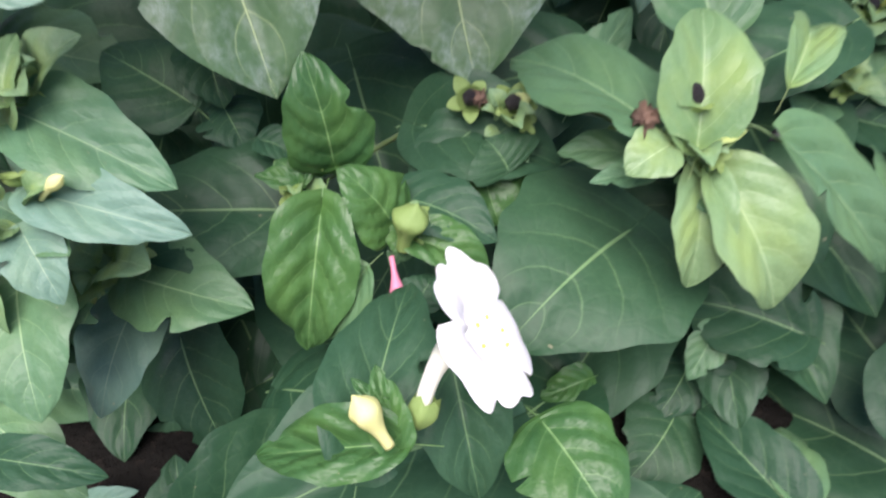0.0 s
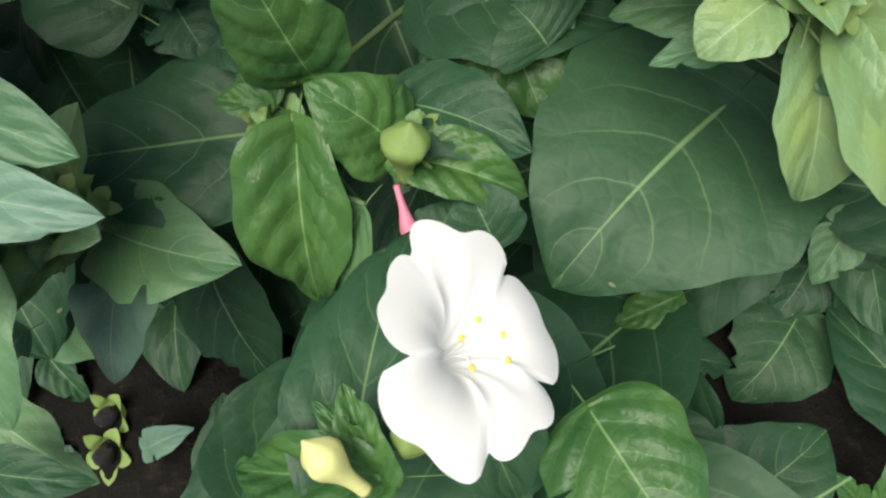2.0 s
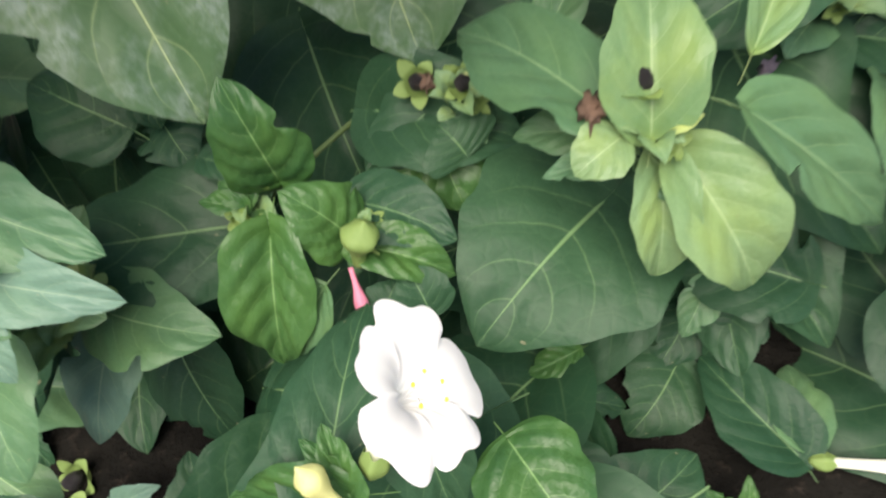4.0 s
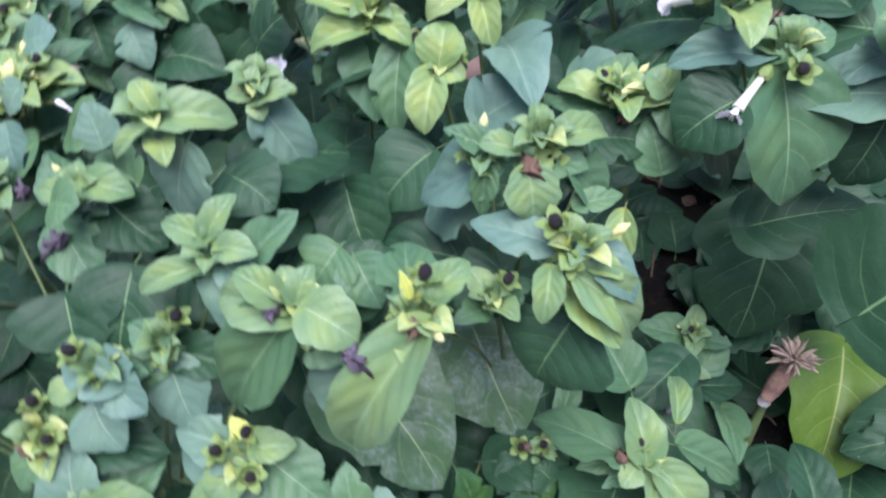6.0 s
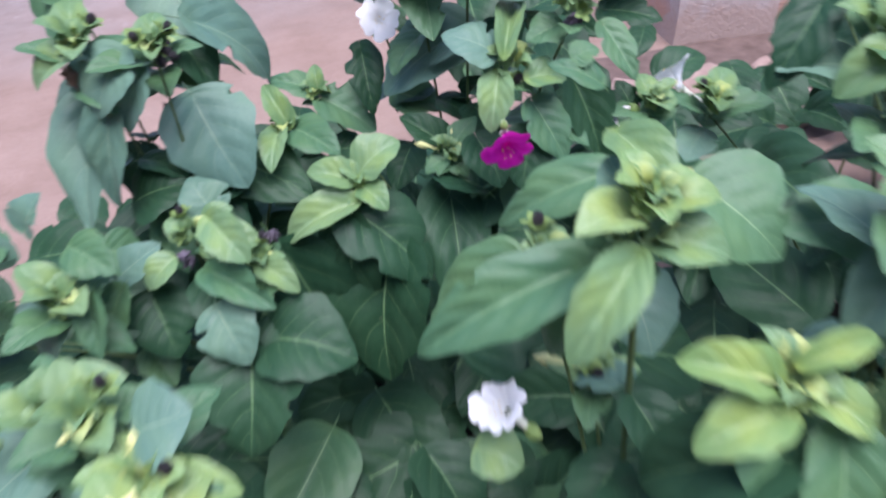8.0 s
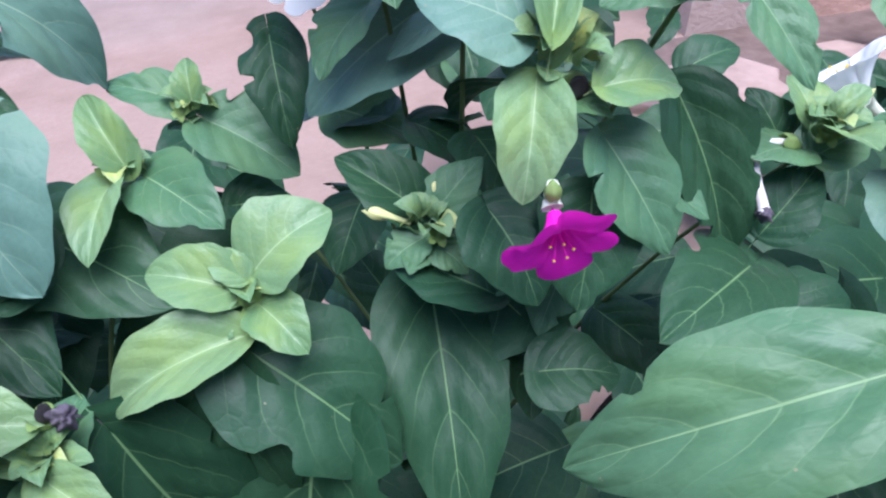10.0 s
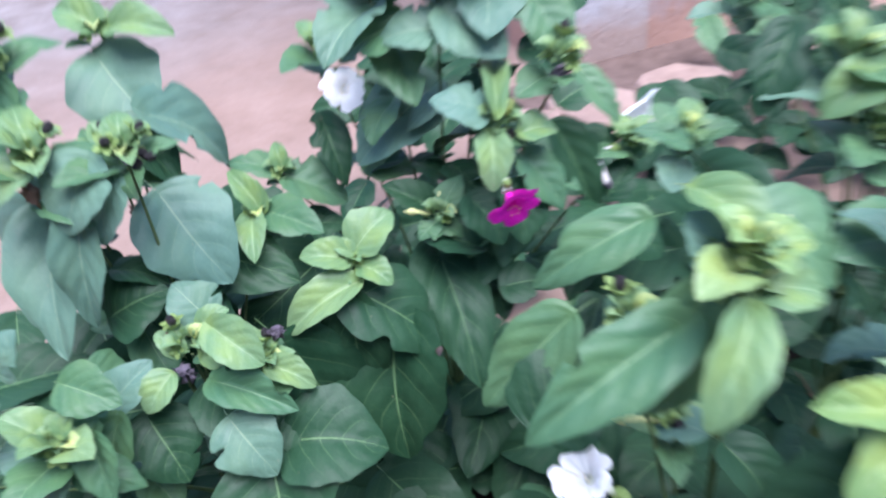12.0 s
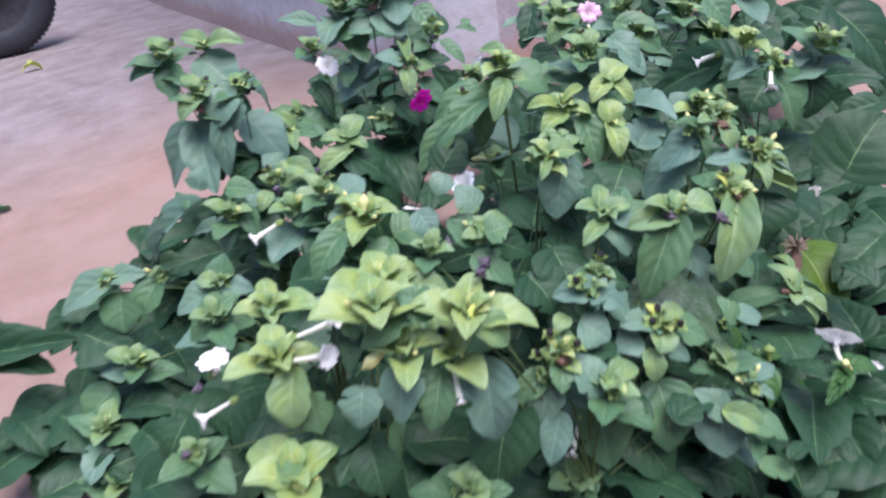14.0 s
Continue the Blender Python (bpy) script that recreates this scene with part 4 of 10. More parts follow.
leaf((0.102, 0.149, 0.165), (0.144, 0.138, 0.119), 0.027, 'mid', (0.04, -0.29, 0.96))
leaf((0.127, 0.091, 0.044), (0.103, 0.131, 0.042), 0.031, 'dark', (0.04, -0.29, 0.96))
leaf((0.130, 0.094, 0.044), (0.135, 0.126, 0.035), 0.022, 'mid', (0.04, -0.29, 0.96))
leaf((0.193, 0.094, 0.029), (0.124, 0.151, 0.018), 0.068, 'dark', (0.04, -0.29, 0.96))
leaf((0.107, 0.216, 0.133), (0.093, 0.250, 0.158), 0.030, 'mid', (0.04, -0.29, 0.96))
leaf((0.103, 0.159, 0.176), (0.119, 0.190, 0.170), 0.015, 'young', (0.04, -0.29, 0.96))
leaf((0.164, 0.212, 0.126), (0.186, 0.230, 0.135), 0.025, 'mid', (0.04, -0.29, 0.96))
leaf((0.162, 0.230, 0.141), (0.128, 0.245, 0.153), 0.029, 'mid', (0.04, -0.29, 0.96))
leaf((0.154, 0.210, 0.117), (0.192, 0.202, 0.109), 0.028, 'dark', (0.04, -0.29, 0.96))
leaf((0.027, 0.191, 0.140), (-0.001, 0.173, 0.131), 0.028, 'dark', (0.04, -0.29, 0.96))
leaf((0.031, 0.169, 0.137), (0.024, 0.177, 0.143), 0.027, 'dark', (0.04, -0.29, 0.96))
leaf((0.166, 0.188, 0.111), (0.147, 0.145, 0.122), 0.024, 'mid', (0.04, -0.29, 0.96))
leaf((0.057, 0.208, 0.132), (0.079, 0.237, 0.148), 0.018, 'mid', (0.04, -0.29, 0.96))
leaf((0.089, 0.255, 0.159), (0.081, 0.234, 0.147), 0.014, 'sage', (0.04, -0.29, 0.96))
leaf((-0.066, 0.182, 0.158), (-0.093, 0.196, 0.168), 0.033, 'dark', (0.04, -0.29, 0.96))
leaf((-0.061, 0.198, 0.167), (-0.056, 0.181, 0.156), 0.023, 'dark', (0.04, -0.29, 0.96))
leaf((0.156, 0.212, 0.358), (0.154, 0.187, 0.300), 0.053, 'mid', (-0.08, -0.40, 0.91))
leaf((0.225, 0.255, 0.208), (0.191, 0.221, 0.139), 0.098, 'dark', (-0.08, -0.40, 0.91))
leaf((0.033, 0.166, 0.319), (0.057, 0.153, 0.283), 0.027, 'young', (-0.08, -0.40, 0.91))
leaf((0.041, 0.210, 0.356), (0.069, 0.215, 0.349), 0.018, 'young', (-0.08, -0.40, 0.91))
leaf((0.016, 0.219, 0.343), (-0.013, 0.240, 0.315), 0.032, 'sage', (-0.08, -0.40, 0.91))
leaf((0.027, 0.204, 0.349), (0.026, 0.194, 0.328), 0.026, 'young', (-0.08, -0.40, 0.91))
leaf((0.012, 0.216, 0.349), (0.006, 0.206, 0.327), 0.013, 'mid', (-0.08, -0.40, 0.91))
leaf((0.024, 0.211, 0.355), (0.009, 0.217, 0.358), 0.014, 'young', (-0.08, -0.40, 0.91))
leaf((0.014, 0.220, 0.353), (-0.002, 0.231, 0.360), 0.014, 'mid', (-0.08, -0.40, 0.91))
leaf((-0.038, 0.159, 0.317), (-0.075, 0.155, 0.261), 0.034, 'young', (-0.08, -0.40, 0.91))
leaf((-0.036, 0.173, 0.323), (-0.030, 0.207, 0.323), 0.027, 'mid', (-0.08, -0.40, 0.91))
leaf((-0.030, 0.167, 0.327), (-0.011, 0.173, 0.336), 0.017, 'young', (-0.08, -0.40, 0.91))
leaf((-0.038, 0.170, 0.329), (-0.039, 0.178, 0.337), 0.005, 'yellow', (-0.08, -0.40, 0.91))
leaf((0.028, 0.181, 0.325), (-0.000, 0.205, 0.326), 0.023, 'sage', (-0.08, -0.40, 0.91))
leaf((0.024, 0.171, 0.321), (0.014, 0.156, 0.305), 0.015, 'young', (-0.08, -0.40, 0.91))
leaf((0.030, 0.175, 0.328), (0.029, 0.184, 0.340), 0.009, 'yellow', (-0.08, -0.40, 0.91))
leaf((0.043, 0.174, 0.322), (0.056, 0.153, 0.304), 0.021, 'sage', (-0.08, -0.40, 0.91))
leaf((0.045, 0.192, 0.332), (0.066, 0.189, 0.334), 0.013, 'mid', (-0.08, -0.40, 0.91))
leaf((0.036, 0.202, 0.280), (0.021, 0.178, 0.254), 0.036, 'dark', (-0.08, -0.40, 0.91))
leaf((0.046, 0.204, 0.344), (0.065, 0.203, 0.314), 0.028, 'mid', (-0.08, -0.40, 0.91))
leaf((-0.112, 0.271, 0.355), (-0.126, 0.273, 0.315), 0.040, 'sage', (-0.08, -0.40, 0.91))
leaf((-0.075, 0.301, 0.346), (-0.059, 0.289, 0.304), 0.030, 'sage', (-0.08, -0.40, 0.91))
leaf((-0.090, 0.285, 0.322), (-0.036, 0.300, 0.308), 0.048, 'dark', (-0.08, -0.40, 0.91))
leaf((-0.062, 0.218, 0.285), (-0.037, 0.232, 0.304), 0.040, 'dark', (-0.08, -0.40, 0.91))
leaf((-0.120, 0.278, 0.367), (-0.087, 0.275, 0.358), 0.024, 'young', (-0.08, -0.40, 0.91))
leaf((-0.121, 0.281, 0.370), (-0.126, 0.293, 0.380), 0.013, 'lime', (-0.08, -0.40, 0.91))
leaf((-0.126, 0.281, 0.368), (-0.135, 0.291, 0.376), 0.012, 'young', (-0.08, -0.40, 0.91))
leaf((-0.125, 0.277, 0.365), (-0.142, 0.272, 0.356), 0.010, 'young', (-0.08, -0.40, 0.91))
leaf((-0.113, 0.239, 0.324), (-0.131, 0.250, 0.332), 0.016, 'young', (-0.08, -0.40, 0.91))
leaf((-0.113, 0.240, 0.326), (-0.096, 0.250, 0.338), 0.015, 'young', (-0.08, -0.40, 0.91))
leaf((-0.120, 0.232, 0.316), (-0.148, 0.232, 0.311), 0.016, 'young', (-0.08, -0.40, 0.91))
leaf((-0.099, 0.232, 0.312), (-0.071, 0.241, 0.327), 0.022, 'mid', (-0.08, -0.40, 0.91))
leaf((-0.104, 0.234, 0.314), (-0.116, 0.212, 0.291), 0.031, 'sage', (-0.08, -0.40, 0.91))
leaf((-0.086, 0.190, 0.314), (-0.122, 0.195, 0.257), 0.039, 'mid', (-0.08, -0.40, 0.91))
leaf((-0.079, 0.180, 0.328), (-0.062, 0.165, 0.317), 0.028, 'young', (-0.08, -0.40, 0.91))
leaf((-0.082, 0.189, 0.322), (-0.071, 0.198, 0.333), 0.014, 'young', (-0.08, -0.40, 0.91))
leaf((-0.088, 0.192, 0.324), (-0.103, 0.205, 0.334), 0.017, 'young', (-0.08, -0.40, 0.91))
leaf((-0.004, 0.354, 0.345), (-0.016, 0.319, 0.310), 0.041, 'mid', (-0.08, -0.40, 0.91))
leaf((0.024, 0.330, 0.329), (0.010, 0.310, 0.307), 0.027, 'young', (-0.08, -0.40, 0.91))
leaf((0.026, 0.332, 0.331), (0.012, 0.343, 0.339), 0.019, 'young', (-0.08, -0.40, 0.91))
leaf((0.028, 0.334, 0.333), (0.048, 0.333, 0.337), 0.022, 'young', (-0.08, -0.40, 0.91))
leaf((0.062, 0.316, 0.342), (0.053, 0.258, 0.338), 0.040, 'sage', (-0.08, -0.40, 0.91))
leaf((0.019, 0.354, 0.276), (-0.006, 0.324, 0.242), 0.039, 'dark', (-0.08, -0.40, 0.91))
leaf((-0.147, 0.223, 0.282), (-0.160, 0.235, 0.291), 0.020, 'mid', (-0.08, -0.40, 0.91))
leaf((-0.146, 0.216, 0.278), (-0.143, 0.195, 0.249), 0.030, 'sage', (-0.08, -0.40, 0.91))
leaf((-0.156, 0.222, 0.280), (-0.170, 0.212, 0.267), 0.024, 'mid', (-0.08, -0.40, 0.91))
leaf((-0.142, 0.224, 0.275), (-0.118, 0.210, 0.266), 0.024, 'dark', (-0.08, -0.40, 0.91))
leaf((0.095, 0.197, 0.164), (0.088, 0.232, 0.184), 0.035, 'mid', (-0.08, -0.40, 0.91))
leaf((0.293, 0.216, 0.089), (0.232, 0.149, 0.036), 0.090, 'olive', (-0.08, -0.40, 0.91))
leaf((0.273, 0.189, 0.155), (0.255, 0.215, 0.177), 0.054, 'dark', (-0.08, -0.40, 0.91))
leaf((0.202, 0.189, 0.336), (0.190, 0.189, 0.300), 0.042, 'dark', (-0.08, -0.40, 0.91))
leaf((0.203, 0.204, 0.362), (0.179, 0.201, 0.354), 0.022, 'sage', (-0.08, -0.40, 0.91))
leaf((0.158, 0.218, 0.364), (0.134, 0.257, 0.354), 0.029, 'mid', (-0.08, -0.40, 0.91))
leaf((0.164, 0.220, 0.367), (0.185, 0.219, 0.371), 0.023, 'mid', (-0.08, -0.40, 0.91))
leaf((0.121, 0.242, 0.338), (0.124, 0.217, 0.314), 0.030, 'mid', (-0.08, -0.40, 0.91))
leaf((0.116, 0.240, 0.343), (0.109, 0.250, 0.351), 0.024, 'young', (-0.08, -0.40, 0.91))
leaf((0.139, 0.229, 0.319), (0.156, 0.227, 0.280), 0.035, 'dark', (-0.08, -0.40, 0.91))
leaf((0.082, 0.245, 0.322), (0.108, 0.234, 0.318), 0.031, 'dark', (-0.08, -0.40, 0.91))
leaf((-0.171, 0.313, 0.319), (-0.148, 0.301, 0.313), 0.022, 'young', (-0.08, -0.40, 0.91))
leaf((-0.175, 0.308, 0.314), (-0.194, 0.317, 0.319), 0.017, 'young', (-0.08, -0.40, 0.91))
leaf((-0.174, 0.317, 0.314), (-0.172, 0.328, 0.325), 0.012, 'mid', (-0.08, -0.40, 0.91))
leaf((-0.189, 0.308, 0.302), (-0.178, 0.278, 0.276), 0.032, 'mid', (-0.08, -0.40, 0.91))
leaf((-0.164, 0.313, 0.303), (-0.141, 0.289, 0.284), 0.039, 'dark', (-0.08, -0.40, 0.91))
leaf((-0.190, 0.222, 0.272), (-0.204, 0.222, 0.269), 0.016, 'young', (-0.08, -0.40, 0.91))
leaf((-0.204, 0.216, 0.254), (-0.194, 0.229, 0.269), 0.021, 'mid', (-0.08, -0.40, 0.91))
leaf((-0.214, 0.212, 0.249), (-0.229, 0.201, 0.235), 0.021, 'mid', (-0.08, -0.40, 0.91))
leaf((-0.198, 0.212, 0.242), (-0.160, 0.197, 0.236), 0.030, 'dark', (-0.08, -0.40, 0.91))
leaf((-0.205, 0.187, 0.229), (-0.200, 0.210, 0.251), 0.032, 'sage', (-0.08, -0.40, 0.91))
leaf((-0.195, 0.182, 0.233), (-0.169, 0.176, 0.232), 0.021, 'young', (-0.08, -0.40, 0.91))
leaf((-0.127, 0.183, 0.240), (-0.153, 0.199, 0.250), 0.027, 'sage', (-0.08, -0.40, 0.91))
leaf((-0.121, 0.179, 0.245), (-0.100, 0.174, 0.245), 0.018, 'young', (-0.08, -0.40, 0.91))
leaf((-0.122, 0.183, 0.250), (-0.126, 0.192, 0.257), 0.010, 'yellow', (-0.08, -0.40, 0.91))
leaf((-0.115, 0.177, 0.236), (-0.093, 0.153, 0.217), 0.035, 'mid', (-0.08, -0.40, 0.91))
leaf((-0.128, 0.175, 0.240), (-0.145, 0.168, 0.230), 0.024, 'young', (-0.08, -0.40, 0.91))
leaf((-0.082, 0.137, 0.234), (-0.080, 0.154, 0.251), 0.020, 'mid', (-0.08, -0.40, 0.91))
leaf((-0.079, 0.138, 0.237), (-0.059, 0.126, 0.230), 0.023, 'sage', (-0.08, -0.40, 0.91))
leaf((0.015, 0.210, 0.283), (-0.010, 0.205, 0.273), 0.038, 'dark', (-0.08, -0.40, 0.91))
leaf((-0.154, 0.256, 0.303), (-0.172, 0.227, 0.271), 0.051, 'dark', (-0.08, -0.40, 0.91))
leaf((-0.187, 0.257, 0.297), (-0.190, 0.232, 0.273), 0.051, 'dark', (-0.08, -0.40, 0.91))
leaf((-0.069, 0.182, 0.281), (-0.081, 0.168, 0.266), 0.028, 'sage', (-0.08, -0.40, 0.91))
leaf((0.003, 0.193, 0.135), (0.049, 0.178, 0.129), 0.038, 'dark', (-0.08, -0.40, 0.91))
leaf((-0.151, 0.581, 0.237), (-0.170, 0.544, 0.190), 0.064, 'dark', (-0.20, -0.39, 0.90))
leaf((-0.028, 0.411, 0.385), (-0.043, 0.425, 0.320), 0.031, 'mid', (-0.20, -0.39, 0.90))
leaf((-0.021, 0.400, 0.387), (0.001, 0.384, 0.382), 0.023, 'young', (-0.20, -0.39, 0.90))
leaf((-0.022, 0.413, 0.392), (-0.022, 0.427, 0.407), 0.025, 'sage', (-0.20, -0.39, 0.90))
leaf((-0.032, 0.474, 0.335), (-0.069, 0.493, 0.290), 0.034, 'mid', (-0.20, -0.39, 0.90))
leaf((0.047, 0.330, 0.371), (0.021, 0.330, 0.358), 0.022, 'lime', (-0.20, -0.39, 0.90))
leaf((0.049, 0.327, 0.370), (0.048, 0.305, 0.346), 0.018, 'lime', (-0.20, -0.39, 0.90))
leaf((0.048, 0.330, 0.372), (0.074, 0.326, 0.381), 0.030, 'lime', (-0.20, -0.39, 0.90))
leaf((0.020, 0.310, 0.342), (0.029, 0.323, 0.360), 0.028, 'lime', (-0.20, -0.39, 0.90))
leaf((0.019, 0.309, 0.340), (0.032, 0.300, 0.338), 0.018, 'lime', (-0.20, -0.39, 0.90))
leaf((0.017, 0.309, 0.339), (0.004, 0.291, 0.315), 0.024, 'lime', (-0.20, -0.39, 0.90))
leaf((0.087, 0.390, 0.364), (0.049, 0.410, 0.363), 0.038, 'mid', (-0.20, -0.39, 0.90))
leaf((0.086, 0.383, 0.365), (0.098, 0.394, 0.382), 0.024, 'young', (-0.20, -0.39, 0.90))
leaf((0.086, 0.381, 0.364), (0.079, 0.374, 0.353), 0.020, 'yellow', (-0.20, -0.39, 0.90))
leaf((0.092, 0.386, 0.362), (0.118, 0.366, 0.354), 0.031, 'mid', (-0.20, -0.39, 0.90))
leaf((-0.011, 0.345, 0.362), (-0.037, 0.364, 0.368), 0.019, 'lime', (-0.20, -0.39, 0.90))
leaf((-0.003, 0.345, 0.366), (0.021, 0.339, 0.373), 0.012, 'lime', (-0.20, -0.39, 0.90))
leaf((-0.011, 0.339, 0.356), (-0.042, 0.345, 0.346), 0.022, 'lime', (-0.20, -0.39, 0.90))
leaf((-0.004, 0.339, 0.359), (0.009, 0.323, 0.350), 0.017, 'lime', (-0.20, -0.39, 0.90))
leaf((-0.014, 0.350, 0.366), (-0.016, 0.357, 0.372), 0.012, 'lime', (-0.20, -0.39, 0.90))
leaf((0.004, 0.328, 0.345), (-0.007, 0.309, 0.306), 0.029, 'mid', (-0.20, -0.39, 0.90))
leaf((-0.008, 0.335, 0.335), (-0.037, 0.371, 0.298), 0.038, 'dark', (-0.20, -0.39, 0.90))
leaf((0.035, 0.288, 0.318), (0.066, 0.285, 0.331), 0.039, 'sage', (-0.20, -0.39, 0.90))
leaf((-0.097, 0.272, 0.332), (-0.081, 0.253, 0.321), 0.040, 'dark', (-0.20, -0.39, 0.90))
leaf((0.015, 0.228, 0.324), (-0.007, 0.260, 0.284), 0.047, 'sage', (-0.20, -0.39, 0.90))
leaf((0.021, 0.238, 0.257), (-0.035, 0.271, 0.262), 0.051, 'dark', (-0.20, -0.39, 0.90))
leaf((0.232, 0.378, 0.302), (0.170, 0.364, 0.256), 0.053, 'dark', (-0.20, -0.39, 0.90))
leaf((-0.077, 0.300, 0.352), (-0.056, 0.294, 0.357), 0.016, 'young', (-0.20, -0.39, 0.90))
leaf((-0.078, 0.302, 0.354), (-0.090, 0.308, 0.354), 0.013, 'young', (-0.20, -0.39, 0.90))
leaf((-0.078, 0.302, 0.354), (-0.072, 0.310, 0.365), 0.012, 'young', (-0.20, -0.39, 0.90))
leaf((-0.077, 0.300, 0.352), (-0.076, 0.292, 0.345), 0.012, 'young', (-0.20, -0.39, 0.90))
leaf((-0.109, 0.232, 0.325), (-0.093, 0.222, 0.324), 0.016, 'young', (-0.20, -0.39, 0.90))
leaf((-0.109, 0.230, 0.316), (-0.089, 0.206, 0.301), 0.019, 'sage', (-0.20, -0.39, 0.90))
leaf((-0.058, 0.230, 0.308), (-0.074, 0.224, 0.294), 0.035, 'mid', (-0.20, -0.39, 0.90))
leaf((-0.051, 0.222, 0.304), (-0.046, 0.204, 0.288), 0.028, 'mid', (-0.20, -0.39, 0.90))
leaf((-0.182, 0.316, 0.308), (-0.188, 0.338, 0.327), 0.025, 'mid', (-0.20, -0.39, 0.90))
leaf((-0.204, 0.433, 0.320), (-0.229, 0.446, 0.321), 0.028, 'sage', (-0.20, -0.39, 0.90))
leaf((-0.199, 0.431, 0.319), (-0.179, 0.416, 0.315), 0.028, 'mid', (-0.20, -0.39, 0.90))
leaf((-0.201, 0.448, 0.337), (-0.182, 0.443, 0.342), 0.034, 'sage', (-0.20, -0.39, 0.90))
leaf((-0.188, 0.404, 0.298), (-0.165, 0.393, 0.299), 0.040, 'mid', (-0.20, -0.39, 0.90))
leaf((-0.221, 0.427, 0.304), (-0.245, 0.446, 0.311), 0.028, 'mid', (-0.20, -0.39, 0.90))
leaf((-0.138, 0.580, 0.243), (-0.096, 0.548, 0.232), 0.057, 'dark', (-0.20, -0.39, 0.90))
leaf((-0.065, 0.461, 0.300), (-0.028, 0.461, 0.320), 0.048, 'dark', (-0.20, -0.39, 0.90))
leaf((0.007, 0.290, 0.303), (-0.028, 0.283, 0.278), 0.051, 'dark', (-0.20, -0.39, 0.90))
leaf((-0.042, 0.299, 0.286), (-0.040, 0.267, 0.255), 0.045, 'dark', (-0.20, -0.39, 0.90))
leaf((0.030, 0.217, 0.349), (0.054, 0.200, 0.344), 0.025, 'mid', (-0.20, -0.39, 0.90))
leaf((0.103, 0.260, 0.341), (0.095, 0.271, 0.348), 0.026, 'mid', (-0.20, -0.39, 0.90))
leaf((0.110, 0.255, 0.329), (0.069, 0.275, 0.328), 0.036, 'mid', (-0.20, -0.39, 0.90))
leaf((0.109, 0.224, 0.308), (0.110, 0.244, 0.329), 0.026, 'mid', (-0.20, -0.39, 0.90))
leaf((0.148, 0.221, 0.366), (0.109, 0.236, 0.361), 0.024, 'sage', (-0.20, -0.39, 0.90))
leaf((0.101, 0.354, 0.395), (0.103, 0.326, 0.368), 0.034, 'sage', (-0.20, -0.39, 0.90))
leaf((0.199, 0.404, 0.354), (0.201, 0.375, 0.326), 0.035, 'sage', (-0.20, -0.39, 0.90))
leaf((0.260, 0.401, 0.333), (0.273, 0.377, 0.315), 0.037, 'sage', (-0.20, -0.39, 0.90))
leaf((0.029, 0.432, 0.376), (0.048, 0.400, 0.353), 0.051, 'mid', (-0.20, -0.39, 0.90))
leaf((0.005, 0.442, 0.330), (0.004, 0.417, 0.304), 0.040, 'sage', (-0.20, -0.39, 0.90))
leaf((-0.137, 0.696, 0.351), (-0.121, 0.662, 0.298), 0.060, 'sage', (-0.18, -0.42, 0.89))
leaf((-0.123, 0.726, 0.387), (-0.081, 0.738, 0.332), 0.048, 'sage', (-0.18, -0.42, 0.89))
leaf((0.035, 0.665, 0.368), (-0.019, 0.675, 0.331), 0.051, 'sage', (-0.18, -0.42, 0.89))
leaf((0.019, 0.589, 0.382), (-0.005, 0.607, 0.391), 0.030, 'sage', (-0.18, -0.42, 0.89))
leaf((0.022, 0.583, 0.383), (0.049, 0.619, 0.396), 0.017, 'young', (-0.18, -0.42, 0.89))
leaf((0.019, 0.585, 0.371), (0.006, 0.570, 0.344), 0.022, 'young', (-0.18, -0.42, 0.89))
leaf((0.034, 0.576, 0.368), (0.055, 0.571, 0.365), 0.021, 'young', (-0.18, -0.42, 0.89))
leaf((0.073, 0.591, 0.353), (0.083, 0.567, 0.296), 0.032, 'dark', (-0.23, -0.52, 0.83))
leaf((0.039, 0.580, 0.350), (0.049, 0.558, 0.319), 0.029, 'mid', (-0.18, -0.42, 0.89))
leaf((0.035, 0.578, 0.334), (0.023, 0.565, 0.303), 0.031, 'dark', (-0.18, -0.42, 0.89))
leaf((0.005, 0.632, 0.276), (-0.019, 0.562, 0.215), 0.048, 'dark', (-0.18, -0.42, 0.89))
leaf((-0.068, 0.613, 0.291), (-0.031, 0.583, 0.245), 0.052, 'dark', (-0.18, -0.42, 0.89))
leaf((-0.067, 0.610, 0.298), (-0.110, 0.621, 0.277), 0.027, 'young', (-0.18, -0.42, 0.89))
leaf((-0.059, 0.620, 0.312), (-0.031, 0.620, 0.326), 0.031, 'young', (-0.18, -0.42, 0.89))
leaf((-0.063, 0.618, 0.308), (-0.088, 0.634, 0.314), 0.023, 'young', (-0.18, -0.42, 0.89))
leaf((-0.060, 0.614, 0.305), (-0.052, 0.594, 0.297), 0.019, 'young', (-0.18, -0.42, 0.89))
leaf((-0.061, 0.619, 0.311), (-0.069, 0.629, 0.318), 0.012, 'young', (-0.18, -0.42, 0.89))
leaf((-0.072, 0.616, 0.302), (-0.075, 0.613, 0.296), 0.011, 'young', (-0.18, -0.42, 0.89))
leaf((-0.043, 0.645, 0.207), (-0.090, 0.589, 0.179), 0.067, 'dark', (-0.18, -0.42, 0.89))
leaf((-0.074, 0.613, 0.282), (-0.077, 0.608, 0.206), 0.039, 'dark', (-0.18, -0.42, 0.89))
leaf((-0.113, 0.620, 0.270), (-0.082, 0.608, 0.177), 0.058, 'dark', (-0.18, -0.42, 0.89))
